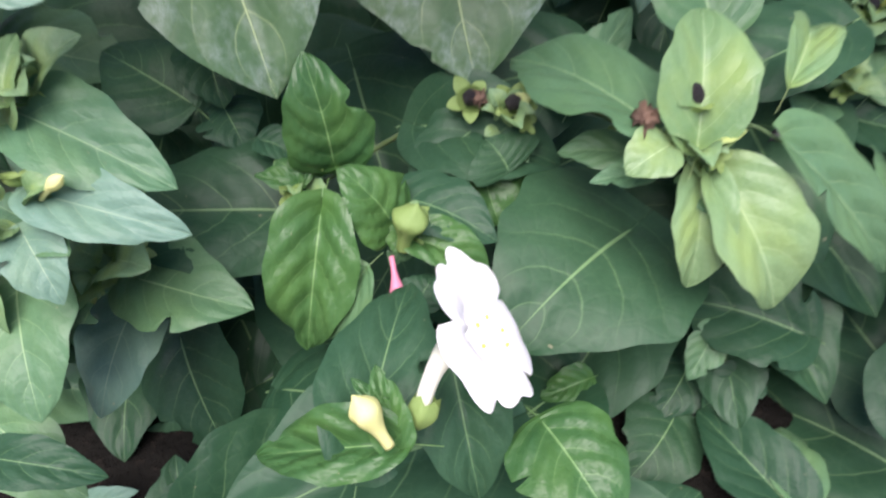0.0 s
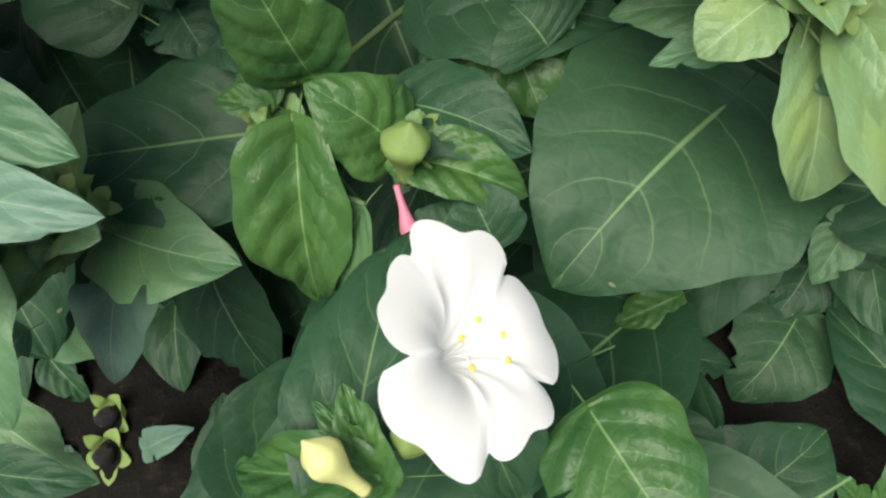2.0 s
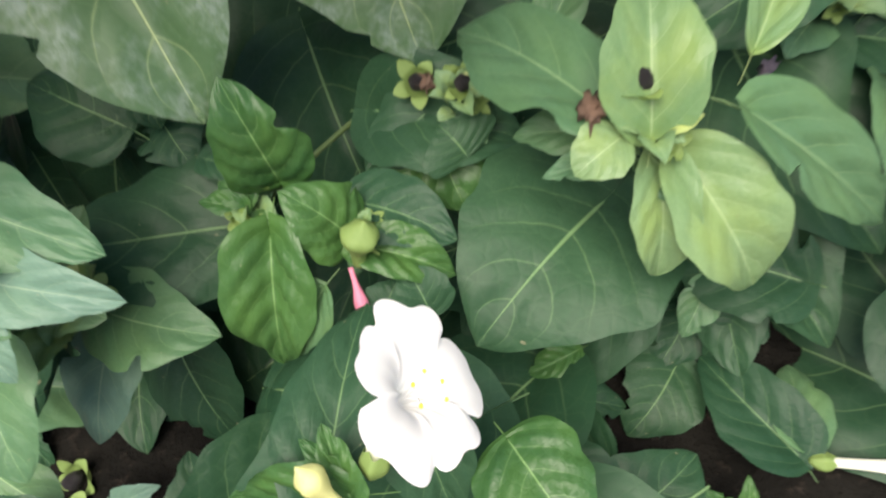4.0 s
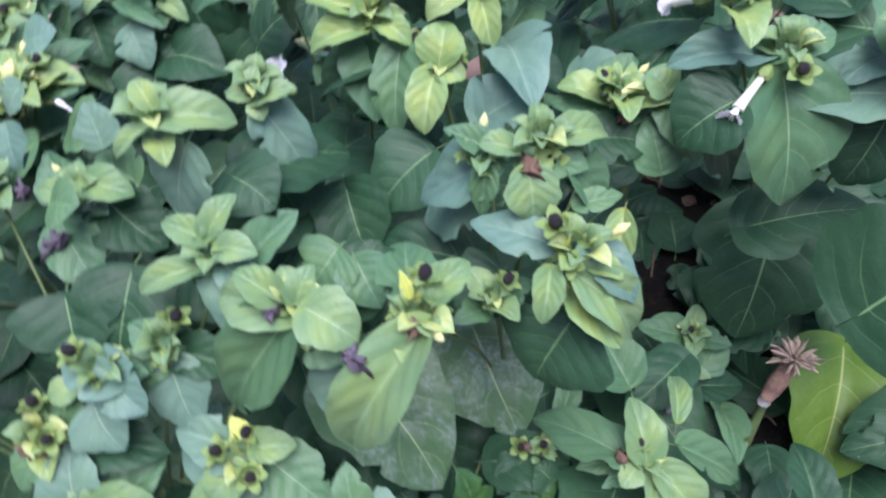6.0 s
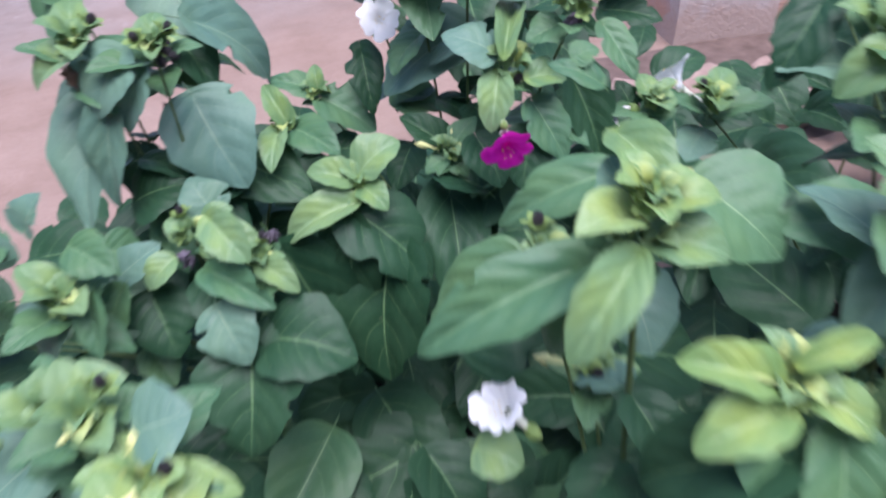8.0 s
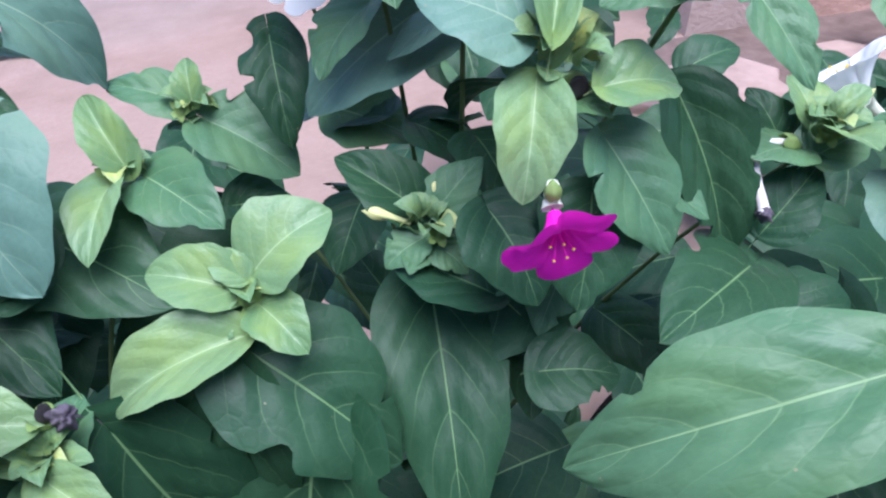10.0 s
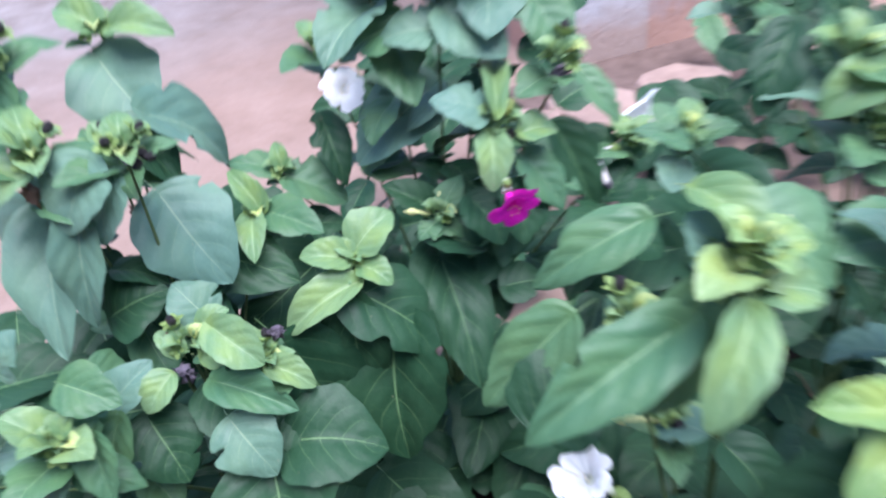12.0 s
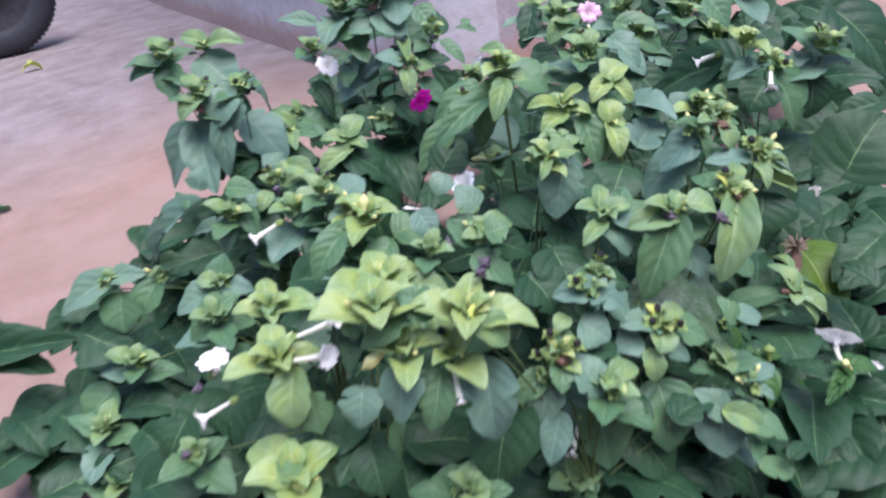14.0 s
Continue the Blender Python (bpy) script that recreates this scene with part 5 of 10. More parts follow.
leaf((-0.157, 0.622, 0.267), (-0.152, 0.584, 0.236), 0.044, 'dark', (-0.18, -0.42, 0.89))
leaf((-0.158, 0.624, 0.290), (-0.126, 0.611, 0.290), 0.029, 'young', (-0.18, -0.42, 0.89))
leaf((-0.176, 0.625, 0.287), (-0.195, 0.621, 0.273), 0.021, 'young', (-0.18, -0.42, 0.89))
leaf((-0.147, 0.637, 0.302), (-0.155, 0.656, 0.319), 0.032, 'sage', (-0.18, -0.42, 0.89))
leaf((-0.152, 0.633, 0.302), (-0.136, 0.629, 0.306), 0.014, 'young', (-0.18, -0.42, 0.89))
leaf((-0.167, 0.630, 0.292), (-0.174, 0.643, 0.303), 0.014, 'young', (-0.18, -0.42, 0.89))
leaf((-0.132, 0.604, 0.280), (-0.115, 0.584, 0.266), 0.018, 'young', (-0.18, -0.42, 0.89))
leaf((-0.212, 0.638, 0.275), (-0.181, 0.638, 0.291), 0.028, 'sage', (-0.18, -0.42, 0.89))
leaf((-0.188, 0.676, 0.302), (-0.155, 0.667, 0.309), 0.045, 'dark', (-0.18, -0.42, 0.89))
leaf((-0.119, 0.679, 0.294), (-0.144, 0.695, 0.299), 0.038, 'dark', (-0.18, -0.42, 0.89))
leaf((-0.052, 0.723, 0.323), (-0.082, 0.743, 0.332), 0.022, 'mid', (-0.18, -0.42, 0.89))
leaf((-0.050, 0.718, 0.319), (-0.022, 0.693, 0.297), 0.036, 'mid', (-0.18, -0.42, 0.89))
leaf((-0.053, 0.718, 0.327), (-0.050, 0.729, 0.341), 0.013, 'young', (-0.18, -0.42, 0.89))
leaf((-0.083, 0.691, 0.318), (-0.090, 0.714, 0.341), 0.018, 'young', (-0.18, -0.42, 0.89))
leaf((-0.090, 0.692, 0.316), (-0.105, 0.663, 0.303), 0.020, 'young', (-0.18, -0.42, 0.89))
leaf((-0.079, 0.694, 0.315), (-0.060, 0.656, 0.307), 0.030, 'mid', (-0.18, -0.42, 0.89))
leaf((-0.050, 0.705, 0.285), (-0.026, 0.692, 0.282), 0.028, 'dark', (-0.18, -0.42, 0.89))
leaf((0.002, 0.623, 0.311), (-0.020, 0.647, 0.328), 0.025, 'dark', (-0.18, -0.42, 0.89))
leaf((0.002, 0.617, 0.315), (0.022, 0.620, 0.329), 0.018, 'mid', (-0.18, -0.42, 0.89))
leaf((-0.001, 0.611, 0.307), (0.006, 0.601, 0.299), 0.013, 'mid', (-0.18, -0.42, 0.89))
leaf((-0.004, 0.614, 0.309), (-0.018, 0.614, 0.302), 0.015, 'mid', (-0.18, -0.42, 0.89))
leaf((-0.007, 0.688, 0.326), (0.020, 0.666, 0.314), 0.034, 'mid', (-0.18, -0.42, 0.89))
leaf((-0.019, 0.714, 0.349), (-0.025, 0.685, 0.314), 0.026, 'dark', (-0.18, -0.42, 0.89))
leaf((0.055, 0.579, 0.394), (0.035, 0.582, 0.387), 0.023, 'mid', (-0.18, -0.42, 0.89))
leaf((0.017, 0.476, 0.363), (-0.024, 0.506, 0.329), 0.030, 'mid', (-0.18, -0.42, 0.89))
leaf((0.087, 0.559, 0.299), (0.032, 0.540, 0.307), 0.038, 'dark', (-0.18, -0.42, 0.89))
leaf((0.089, 0.550, 0.291), (0.105, 0.527, 0.273), 0.038, 'dark', (-0.18, -0.42, 0.89))
leaf((0.020, 0.579, 0.266), (0.045, 0.566, 0.263), 0.029, 'dark', (-0.18, -0.42, 0.89))
leaf((0.093, 0.563, 0.307), (0.118, 0.567, 0.323), 0.023, 'dark', (-0.18, -0.42, 0.89))
leaf((0.108, 0.575, 0.328), (0.105, 0.591, 0.344), 0.020, 'dark', (-0.18, -0.42, 0.89))
leaf((0.111, 0.565, 0.329), (0.132, 0.562, 0.335), 0.020, 'mid', (-0.18, -0.42, 0.89))
leaf((-0.033, 0.435, 0.443), (-0.024, 0.433, 0.445), 0.011, 'mid', (-0.18, -0.42, 0.89))
leaf((-0.027, 0.427, 0.436), (-0.041, 0.438, 0.442), 0.011, 'mid', (-0.18, -0.42, 0.89))
leaf((0.014, 0.698, 0.209), (0.003, 0.723, 0.232), 0.032, 'dark', (-0.18, -0.42, 0.89))
leaf((0.009, 0.593, 0.328), (0.013, 0.571, 0.305), 0.031, 'dark', (-0.18, -0.42, 0.89))
leaf((-0.129, 0.588, 0.251), (-0.129, 0.568, 0.229), 0.034, 'dark', (-0.18, -0.42, 0.89))
leaf((-0.195, 0.629, 0.261), (-0.191, 0.602, 0.232), 0.044, 'dark', (-0.18, -0.42, 0.89))
leaf((-0.194, 0.719, 0.356), (-0.224, 0.752, 0.287), 0.048, 'sage', (-0.36, -0.39, 0.85))
leaf((-0.190, 0.715, 0.356), (-0.217, 0.666, 0.294), 0.046, 'sage', (-0.36, -0.39, 0.85))
leaf((-0.129, 0.772, 0.410), (-0.117, 0.733, 0.374), 0.058, 'sage', (-0.36, -0.39, 0.85))
leaf((-0.122, 0.772, 0.427), (-0.138, 0.797, 0.440), 0.026, 'young', (-0.36, -0.39, 0.85))
leaf((-0.118, 0.769, 0.428), (-0.090, 0.738, 0.422), 0.026, 'young', (-0.36, -0.39, 0.85))
leaf((-0.190, 0.750, 0.430), (-0.225, 0.770, 0.415), 0.029, 'mid', (-0.36, -0.39, 0.85))
leaf((-0.189, 0.745, 0.425), (-0.202, 0.728, 0.389), 0.034, 'mid', (-0.36, -0.39, 0.85))
leaf((-0.170, 0.672, 0.394), (-0.191, 0.666, 0.363), 0.042, 'sage', (-0.36, -0.39, 0.85))
leaf((-0.190, 0.683, 0.396), (-0.218, 0.693, 0.376), 0.028, 'young', (-0.36, -0.39, 0.85))
leaf((0.026, 0.757, 0.416), (-0.003, 0.792, 0.425), 0.024, 'sage', (-0.36, -0.39, 0.85))
leaf((-0.163, 0.706, 0.295), (-0.117, 0.668, 0.300), 0.031, 'dark', (-0.36, -0.39, 0.85))
leaf((-0.050, 0.604, 0.262), (-0.070, 0.575, 0.178), 0.071, 'dark', (-0.36, -0.39, 0.85))
leaf((0.016, 0.625, 0.421), (-0.009, 0.645, 0.417), 0.031, 'sage', (-0.36, -0.39, 0.85))
leaf((0.024, 0.623, 0.429), (0.039, 0.592, 0.406), 0.041, 'sage', (-0.36, -0.39, 0.85))
leaf((0.007, 0.646, 0.422), (-0.026, 0.663, 0.405), 0.037, 'mid', (-0.36, -0.39, 0.85))
leaf((0.061, 0.593, 0.431), (0.063, 0.569, 0.403), 0.031, 'mid', (-0.36, -0.39, 0.85))
leaf((0.090, 0.587, 0.383), (0.097, 0.561, 0.357), 0.021, 'mid', (-0.23, -0.52, 0.83))
leaf((-0.151, 0.611, 0.313), (-0.138, 0.586, 0.296), 0.026, 'young', (-0.36, -0.39, 0.85))
leaf((-0.159, 0.605, 0.284), (-0.132, 0.570, 0.271), 0.024, 'mid', (-0.36, -0.39, 0.85))
leaf((-0.162, 0.592, 0.267), (-0.154, 0.565, 0.242), 0.038, 'sage', (-0.36, -0.39, 0.85))
leaf((-0.224, 0.621, 0.315), (-0.205, 0.597, 0.306), 0.027, 'mid', (-0.36, -0.39, 0.85))
leaf((-0.241, 0.612, 0.285), (-0.257, 0.604, 0.256), 0.027, 'sage', (-0.36, -0.39, 0.85))
leaf((-0.222, 0.603, 0.293), (-0.227, 0.584, 0.264), 0.022, 'mid', (-0.36, -0.39, 0.85))
leaf((-0.245, 0.644, 0.320), (-0.231, 0.646, 0.338), 0.027, 'sage', (-0.36, -0.39, 0.85))
leaf((-0.258, 0.641, 0.301), (-0.294, 0.697, 0.239), 0.037, 'sage', (-0.36, -0.39, 0.85))
leaf((-0.265, 0.653, 0.307), (-0.255, 0.649, 0.313), 0.027, 'mid', (-0.36, -0.39, 0.85))
leaf((-0.284, 0.576, 0.249), (-0.270, 0.581, 0.270), 0.030, 'mid', (-0.36, -0.39, 0.85))
leaf((-0.285, 0.570, 0.242), (-0.267, 0.547, 0.233), 0.023, 'sage', (-0.36, -0.39, 0.85))
leaf((-0.295, 0.578, 0.240), (-0.330, 0.597, 0.224), 0.034, 'sage', (-0.36, -0.39, 0.85))
leaf((-0.290, 0.573, 0.250), (-0.303, 0.588, 0.253), 0.021, 'young', (-0.36, -0.39, 0.85))
leaf((-0.304, 0.693, 0.219), (-0.338, 0.693, 0.181), 0.039, 'mid', (-0.36, -0.39, 0.85))
leaf((-0.337, 0.717, 0.213), (-0.354, 0.703, 0.175), 0.053, 'mid', (-0.36, -0.39, 0.85))
leaf((-0.230, 0.430, 0.321), (-0.234, 0.417, 0.298), 0.028, 'mid', (-0.36, -0.39, 0.85))
leaf((-0.204, 0.351, 0.337), (-0.204, 0.337, 0.319), 0.025, 'sage', (-0.36, -0.39, 0.85))
leaf((-0.152, 0.333, 0.299), (-0.171, 0.357, 0.306), 0.031, 'mid', (-0.36, -0.39, 0.85))
leaf((-0.183, 0.296, 0.324), (-0.170, 0.286, 0.326), 0.027, 'mid', (-0.36, -0.39, 0.85))
leaf((-0.159, 0.331, 0.328), (-0.162, 0.348, 0.345), 0.027, 'sage', (-0.36, -0.39, 0.85))
leaf((-0.184, 0.337, 0.365), (-0.195, 0.337, 0.353), 0.022, 'sage', (-0.36, -0.39, 0.85))
leaf((-0.073, 0.438, 0.264), (-0.058, 0.421, 0.260), 0.027, 'young', (-0.36, -0.39, 0.85))
leaf((-0.113, 0.314, 0.257), (-0.108, 0.294, 0.211), 0.049, 'dark', (-0.36, -0.39, 0.85))
leaf((0.257, 0.439, 0.368), (0.272, 0.393, 0.328), 0.050, 'mid', (-0.36, -0.39, 0.85))
leaf((0.190, 0.487, 0.445), (0.234, 0.486, 0.412), 0.048, 'mid', (-0.36, -0.39, 0.85))
leaf((0.157, 0.499, 0.407), (0.128, 0.495, 0.369), 0.031, 'dark', (-0.36, -0.39, 0.85))
leaf((0.176, 0.451, 0.395), (0.141, 0.466, 0.373), 0.031, 'young', (-0.36, -0.39, 0.85))
leaf((0.260, 0.477, 0.404), (0.289, 0.444, 0.398), 0.045, 'dark', (-0.36, -0.39, 0.85))
leaf((0.332, 0.418, 0.415), (0.291, 0.421, 0.370), 0.050, 'dark', (-0.36, -0.39, 0.85))
leaf((0.338, 0.360, 0.349), (0.302, 0.366, 0.314), 0.050, 'dark', (-0.36, -0.39, 0.85))
leaf((0.266, 0.401, 0.317), (0.183, 0.377, 0.286), 0.081, 'dark', (-0.36, -0.39, 0.85))
leaf((0.144, 0.268, 0.362), (0.141, 0.341, 0.314), 0.050, 'dark', (-0.36, -0.39, 0.85))
leaf((-0.341, 0.729, 0.231), (-0.393, 0.756, 0.203), 0.038, 'sage', (-0.37, -0.40, 0.84))
leaf((-0.340, 0.730, 0.234), (-0.309, 0.699, 0.230), 0.028, 'sage', (-0.37, -0.40, 0.84))
leaf((-0.291, 0.689, 0.238), (-0.273, 0.672, 0.237), 0.025, 'mid', (-0.37, -0.40, 0.84))
leaf((-0.383, 0.741, 0.179), (-0.353, 0.695, 0.155), 0.069, 'dark', (-0.37, -0.40, 0.84))
leaf((-0.495, 0.828, 0.178), (-0.392, 0.734, 0.180), 0.056, 'dark', (-0.37, -0.40, 0.84))
leaf((-0.473, 0.826, 0.203), (-0.425, 0.744, 0.151), 0.056, 'dark', (-0.37, -0.40, 0.84))
leaf((-0.339, 0.499, 0.263), (-0.313, 0.486, 0.277), 0.030, 'mid', (-0.37, -0.40, 0.84))
leaf((-0.341, 0.498, 0.259), (-0.360, 0.504, 0.244), 0.025, 'mid', (-0.37, -0.40, 0.84))
leaf((-0.353, 0.351, 0.274), (-0.371, 0.341, 0.239), 0.035, 'young', (-0.37, -0.40, 0.84))
leaf((-0.363, 0.368, 0.285), (-0.374, 0.380, 0.287), 0.019, 'young', (-0.37, -0.40, 0.84))
leaf((-0.349, 0.342, 0.254), (-0.357, 0.329, 0.228), 0.030, 'mid', (-0.37, -0.40, 0.84))
leaf((-0.336, 0.293, 0.274), (-0.349, 0.287, 0.250), 0.032, 'sage', (-0.37, -0.40, 0.84))
leaf((-0.309, 0.275, 0.283), (-0.328, 0.267, 0.249), 0.032, 'sage', (-0.37, -0.40, 0.84))
leaf((-0.293, 0.257, 0.274), (-0.315, 0.252, 0.239), 0.030, 'mid', (-0.37, -0.40, 0.84))
leaf((-0.270, 0.234, 0.274), (-0.281, 0.223, 0.220), 0.040, 'sage', (-0.37, -0.40, 0.84))
leaf((-0.298, 0.276, 0.319), (-0.329, 0.293, 0.304), 0.023, 'mid', (-0.37, -0.40, 0.84))
leaf((-0.286, 0.265, 0.321), (-0.296, 0.285, 0.334), 0.027, 'mid', (-0.37, -0.40, 0.84))
leaf((-0.274, 0.239, 0.319), (-0.265, 0.215, 0.298), 0.027, 'young', (-0.37, -0.40, 0.84))
leaf((-0.269, 0.237, 0.325), (-0.270, 0.229, 0.313), 0.017, 'yellow', (-0.37, -0.40, 0.84))
leaf((-0.207, 0.393, 0.301), (-0.236, 0.399, 0.273), 0.030, 'mid', (-0.37, -0.40, 0.84))
leaf((-0.166, 0.208, 0.285), (-0.191, 0.233, 0.288), 0.026, 'sage', (-0.37, -0.40, 0.84))
leaf((-0.169, 0.211, 0.286), (-0.158, 0.193, 0.275), 0.026, 'sage', (-0.37, -0.40, 0.84))
leaf((-0.184, 0.212, 0.268), (-0.175, 0.193, 0.254), 0.034, 'sage', (-0.37, -0.40, 0.84))
leaf((-0.128, 0.176, 0.231), (-0.121, 0.156, 0.212), 0.020, 'sage', (-0.37, -0.40, 0.84))
leaf((-0.142, 0.179, 0.228), (-0.150, 0.170, 0.206), 0.020, 'young', (-0.37, -0.40, 0.84))
leaf((-0.141, 0.190, 0.234), (-0.157, 0.200, 0.228), 0.027, 'sage', (-0.37, -0.40, 0.84))
leaf((-0.216, 0.229, 0.232), (-0.241, 0.239, 0.214), 0.022, 'mid', (-0.37, -0.40, 0.84))
leaf((-0.217, 0.223, 0.226), (-0.233, 0.219, 0.200), 0.030, 'sage', (-0.37, -0.40, 0.84))
leaf((-0.223, 0.211, 0.202), (-0.243, 0.207, 0.171), 0.026, 'sage', (-0.37, -0.40, 0.84))
leaf((-0.152, 0.232, 0.182), (-0.139, 0.239, 0.207), 0.029, 'sage', (-0.37, -0.40, 0.84))
leaf((-0.144, 0.200, 0.147), (-0.148, 0.177, 0.111), 0.022, 'mid', (-0.37, -0.40, 0.84))
leaf((-0.086, 0.190, 0.315), (-0.113, 0.214, 0.314), 0.024, 'young', (-0.37, -0.40, 0.84))
leaf((-0.079, 0.188, 0.309), (-0.062, 0.168, 0.303), 0.031, 'mid', (-0.37, -0.40, 0.84))
leaf((-0.240, 0.246, 0.210), (-0.274, 0.237, 0.158), 0.057, 'dark', (-0.37, -0.40, 0.84))
leaf((0.239, 0.186, 0.396), (0.245, 0.135, 0.336), 0.067, 'dark', (-0.37, -0.40, 0.84))
leaf((0.177, 0.140, 0.259), (0.227, 0.126, 0.302), 0.090, 'dark', (-0.37, -0.40, 0.84))
leaf((0.033, 0.166, 0.286), (0.015, 0.162, 0.257), 0.060, 'dark', (-0.37, -0.40, 0.84))
leaf((-0.397, 0.345, 0.212), (-0.388, 0.323, 0.194), 0.033, 'young', (-0.37, -0.40, 0.84))
leaf((-0.199, 0.218, 0.103), (-0.177, 0.208, 0.117), 0.034, 'mid', (-0.37, -0.40, 0.84))
leaf((-0.307, 0.386, 0.262), (-0.284, 0.388, 0.293), 0.032, 'sage', (-0.37, -0.40, 0.84))
leaf((-0.336, 0.474, 0.234), (-0.342, 0.460, 0.206), 0.035, 'mid', (-0.37, -0.40, 0.84))
leaf((-0.257, 0.393, 0.331), (-0.286, 0.398, 0.302), 0.028, 'mid', (-0.37, -0.40, 0.84))
leaf((-0.248, 0.330, 0.297), (-0.224, 0.309, 0.288), 0.024, 'young', (-0.20, -0.39, 0.90))
leaf((-0.259, 0.336, 0.299), (-0.253, 0.348, 0.314), 0.014, 'lime', (-0.20, -0.39, 0.90))
leaf((0.321, 0.418, 0.401), (0.318, 0.386, 0.359), 0.050, 'dark', (-0.36, -0.39, 0.85))
leaf((0.131, 0.268, 0.432), (0.131, 0.247, 0.406), 0.031, 'mid', (-0.36, -0.39, 0.85))
leaf((0.129, 0.208, 0.354), (0.106, 0.213, 0.333), 0.043, 'dark', (-0.36, -0.39, 0.85))
leaf((0.088, 0.284, 0.333), (0.114, 0.262, 0.335), 0.029, 'sage', (-0.36, -0.39, 0.85))
leaf((0.203, 0.387, 0.327), (0.206, 0.355, 0.286), 0.047, 'dark', (-0.36, -0.39, 0.85))
leaf((0.281, 0.209, 0.161), (0.301, 0.200, 0.174), 0.015, 'paper', (-0.37, -0.40, 0.84))
leaf((0.067, 0.188, 0.323), (0.059, 0.177, 0.298), 0.017, 'lime', (-0.37, -0.40, 0.84))
leaf((-0.087, 0.079, 0.036), (-0.091, 0.114, 0.052), 0.030, 'dark', (0.10, -0.22, 0.97))
leaf((-0.148, 0.239, 0.117), (-0.172, 0.232, 0.078), 0.056, 'dark', (-0.37, -0.40, 0.84))
leaf((-0.086, 0.194, 0.133), (-0.102, 0.174, 0.088), 0.056, 'dark', (-0.37, -0.40, 0.84))
leaf((-0.137, 0.205, 0.085), (-0.159, 0.199, 0.051), 0.051, 'dark', (-0.37, -0.40, 0.84))
leaf((-0.091, 0.152, 0.071), (-0.073, 0.117, 0.047), 0.046, 'dark', (-0.37, -0.40, 0.84))
leaf((-0.389, 0.706, 0.119), (-0.430, 0.718, 0.085), 0.051, 'mid', (-0.37, -0.40, 0.84))
leaf((-0.385, 0.515, 0.171), (-0.414, 0.517, 0.137), 0.047, 'dark', (-0.37, -0.40, 0.84))
leaf((-0.467, 0.739, 0.052), (-0.501, 0.748, 0.022), 0.058, 'dark', (-0.37, -0.40, 0.84))
leaf((-0.335, 0.302, 0.208), (-0.344, 0.287, 0.177), 0.038, 'dark', (-0.37, -0.40, 0.84))
leaf((-0.354, 0.345, 0.211), (-0.358, 0.324, 0.178), 0.035, 'mid', (-0.37, -0.40, 0.84))
leaf((-0.163, 0.215, 0.174), (-0.182, 0.194, 0.123), 0.052, 'mid', (-0.37, -0.40, 0.84))
leaf((-0.147, 0.193, 0.140), (-0.143, 0.158, 0.098), 0.048, 'dark', (-0.37, -0.40, 0.84))
leaf((-0.131, 0.178, 0.186), (-0.149, 0.158, 0.136), 0.051, 'mid', (-0.37, -0.40, 0.84))
leaf((-0.097, 0.140, 0.167), (-0.117, 0.124, 0.122), 0.056, 'sage', (-0.37, -0.40, 0.84))
leaf((-0.110, 0.131, 0.162), (-0.118, 0.154, 0.182), 0.025, 'sage', (-0.37, -0.40, 0.84))
leaf((-0.110, 0.127, 0.165), (-0.098, 0.103, 0.149), 0.025, 'young', (-0.37, -0.40, 0.84))
flower((0.011, 0.564, 0.352), (0.008, 0.554, 0.339), 0.0152, 'magenta', (-0.28, -0.84, -0.46), label='bright magenta trumpet-shaped flower')
flower((-0.011, 0.701, 0.360), (-0.011, 0.692, 0.377), 0.0145, 'white', (-0.29, -0.70, 0.66), label='white trumpet-shaped flower, fully open')
flower((0.145, 0.210, 0.366), (0.121, 0.199, 0.352), 0.0066, 'half', (-0.82, -0.40, -0.42), label='white trumpet-shaped flower, half closed')
flower((0.141, 0.257, 0.378), (0.132, 0.279, 0.368), 0.0066, 'half', (-0.45, 0.75, -0.45), label='white trumpet-shaped flower, half closed')
flower((-0.052, 0.419, 0.280), (-0.064, 0.435, 0.290), 0.0131, 'half', (-0.57, -0.16, 0.81), label='white trumpet-shaped flower, half closed')
flower((-0.377, 0.445, 0.245), (-0.374, 0.435, 0.266), 0.0125, 'half', (-0.11, -0.15, 0.97), label='white trumpet-shaped flower, half closed')
flower((-0.367, 0.433, 0.221), (-0.397, 0.447, 0.212), 0.0098, 'half', (-0.93, 0.31, -0.20), label='white trumpet-shaped flower, half closed')
flower((-0.353, 0.354, 0.284), (-0.338, 0.322, 0.292), 0.0095, 'half', (0.13, -0.93, 0.34), label='white trumpet-shaped flower, half closed')
flower((-0.342, 0.360, 0.295), (-0.318, 0.331, 0.308), 0.0064, 'half', (0.53, -0.77, 0.35), label='white trumpet-shaped flower, half closed')
flower((-0.284, 0.253, 0.281), (-0.298, 0.235, 0.261), 0.0045, 'half', (-0.46, -0.59, -0.67), label='white trumpet-shaped flower, half closed')
flower((-0.181, 0.222, 0.168), (-0.209, 0.212, 0.151), 0.0058, 'half', (-0.82, -0.30, -0.49), label='white trumpet-shaped flower, half closed')
flower((-0.254, 0.480, 0.323), (-0.278, 0.495, 0.312), 0.0071, 'half', (-0.80, 0.48, -0.36), label='white trumpet-shaped flower, half closed')
flower((0.184, 0.437, 0.377), (0.195, 0.444, 0.399), 0.0140, 'pink', (-0.54, -0.60, 0.60), label='pale pink trumpet-shaped flower')
bud((-0.005, 0.138, 0.135), (-0.003, 0.126, 0.125), 'rose', 1.0)
bud((-0.0006, 0.0692, 0.1594), (-0.0074, 0.0756, 0.1704), 'pale', 1.7)
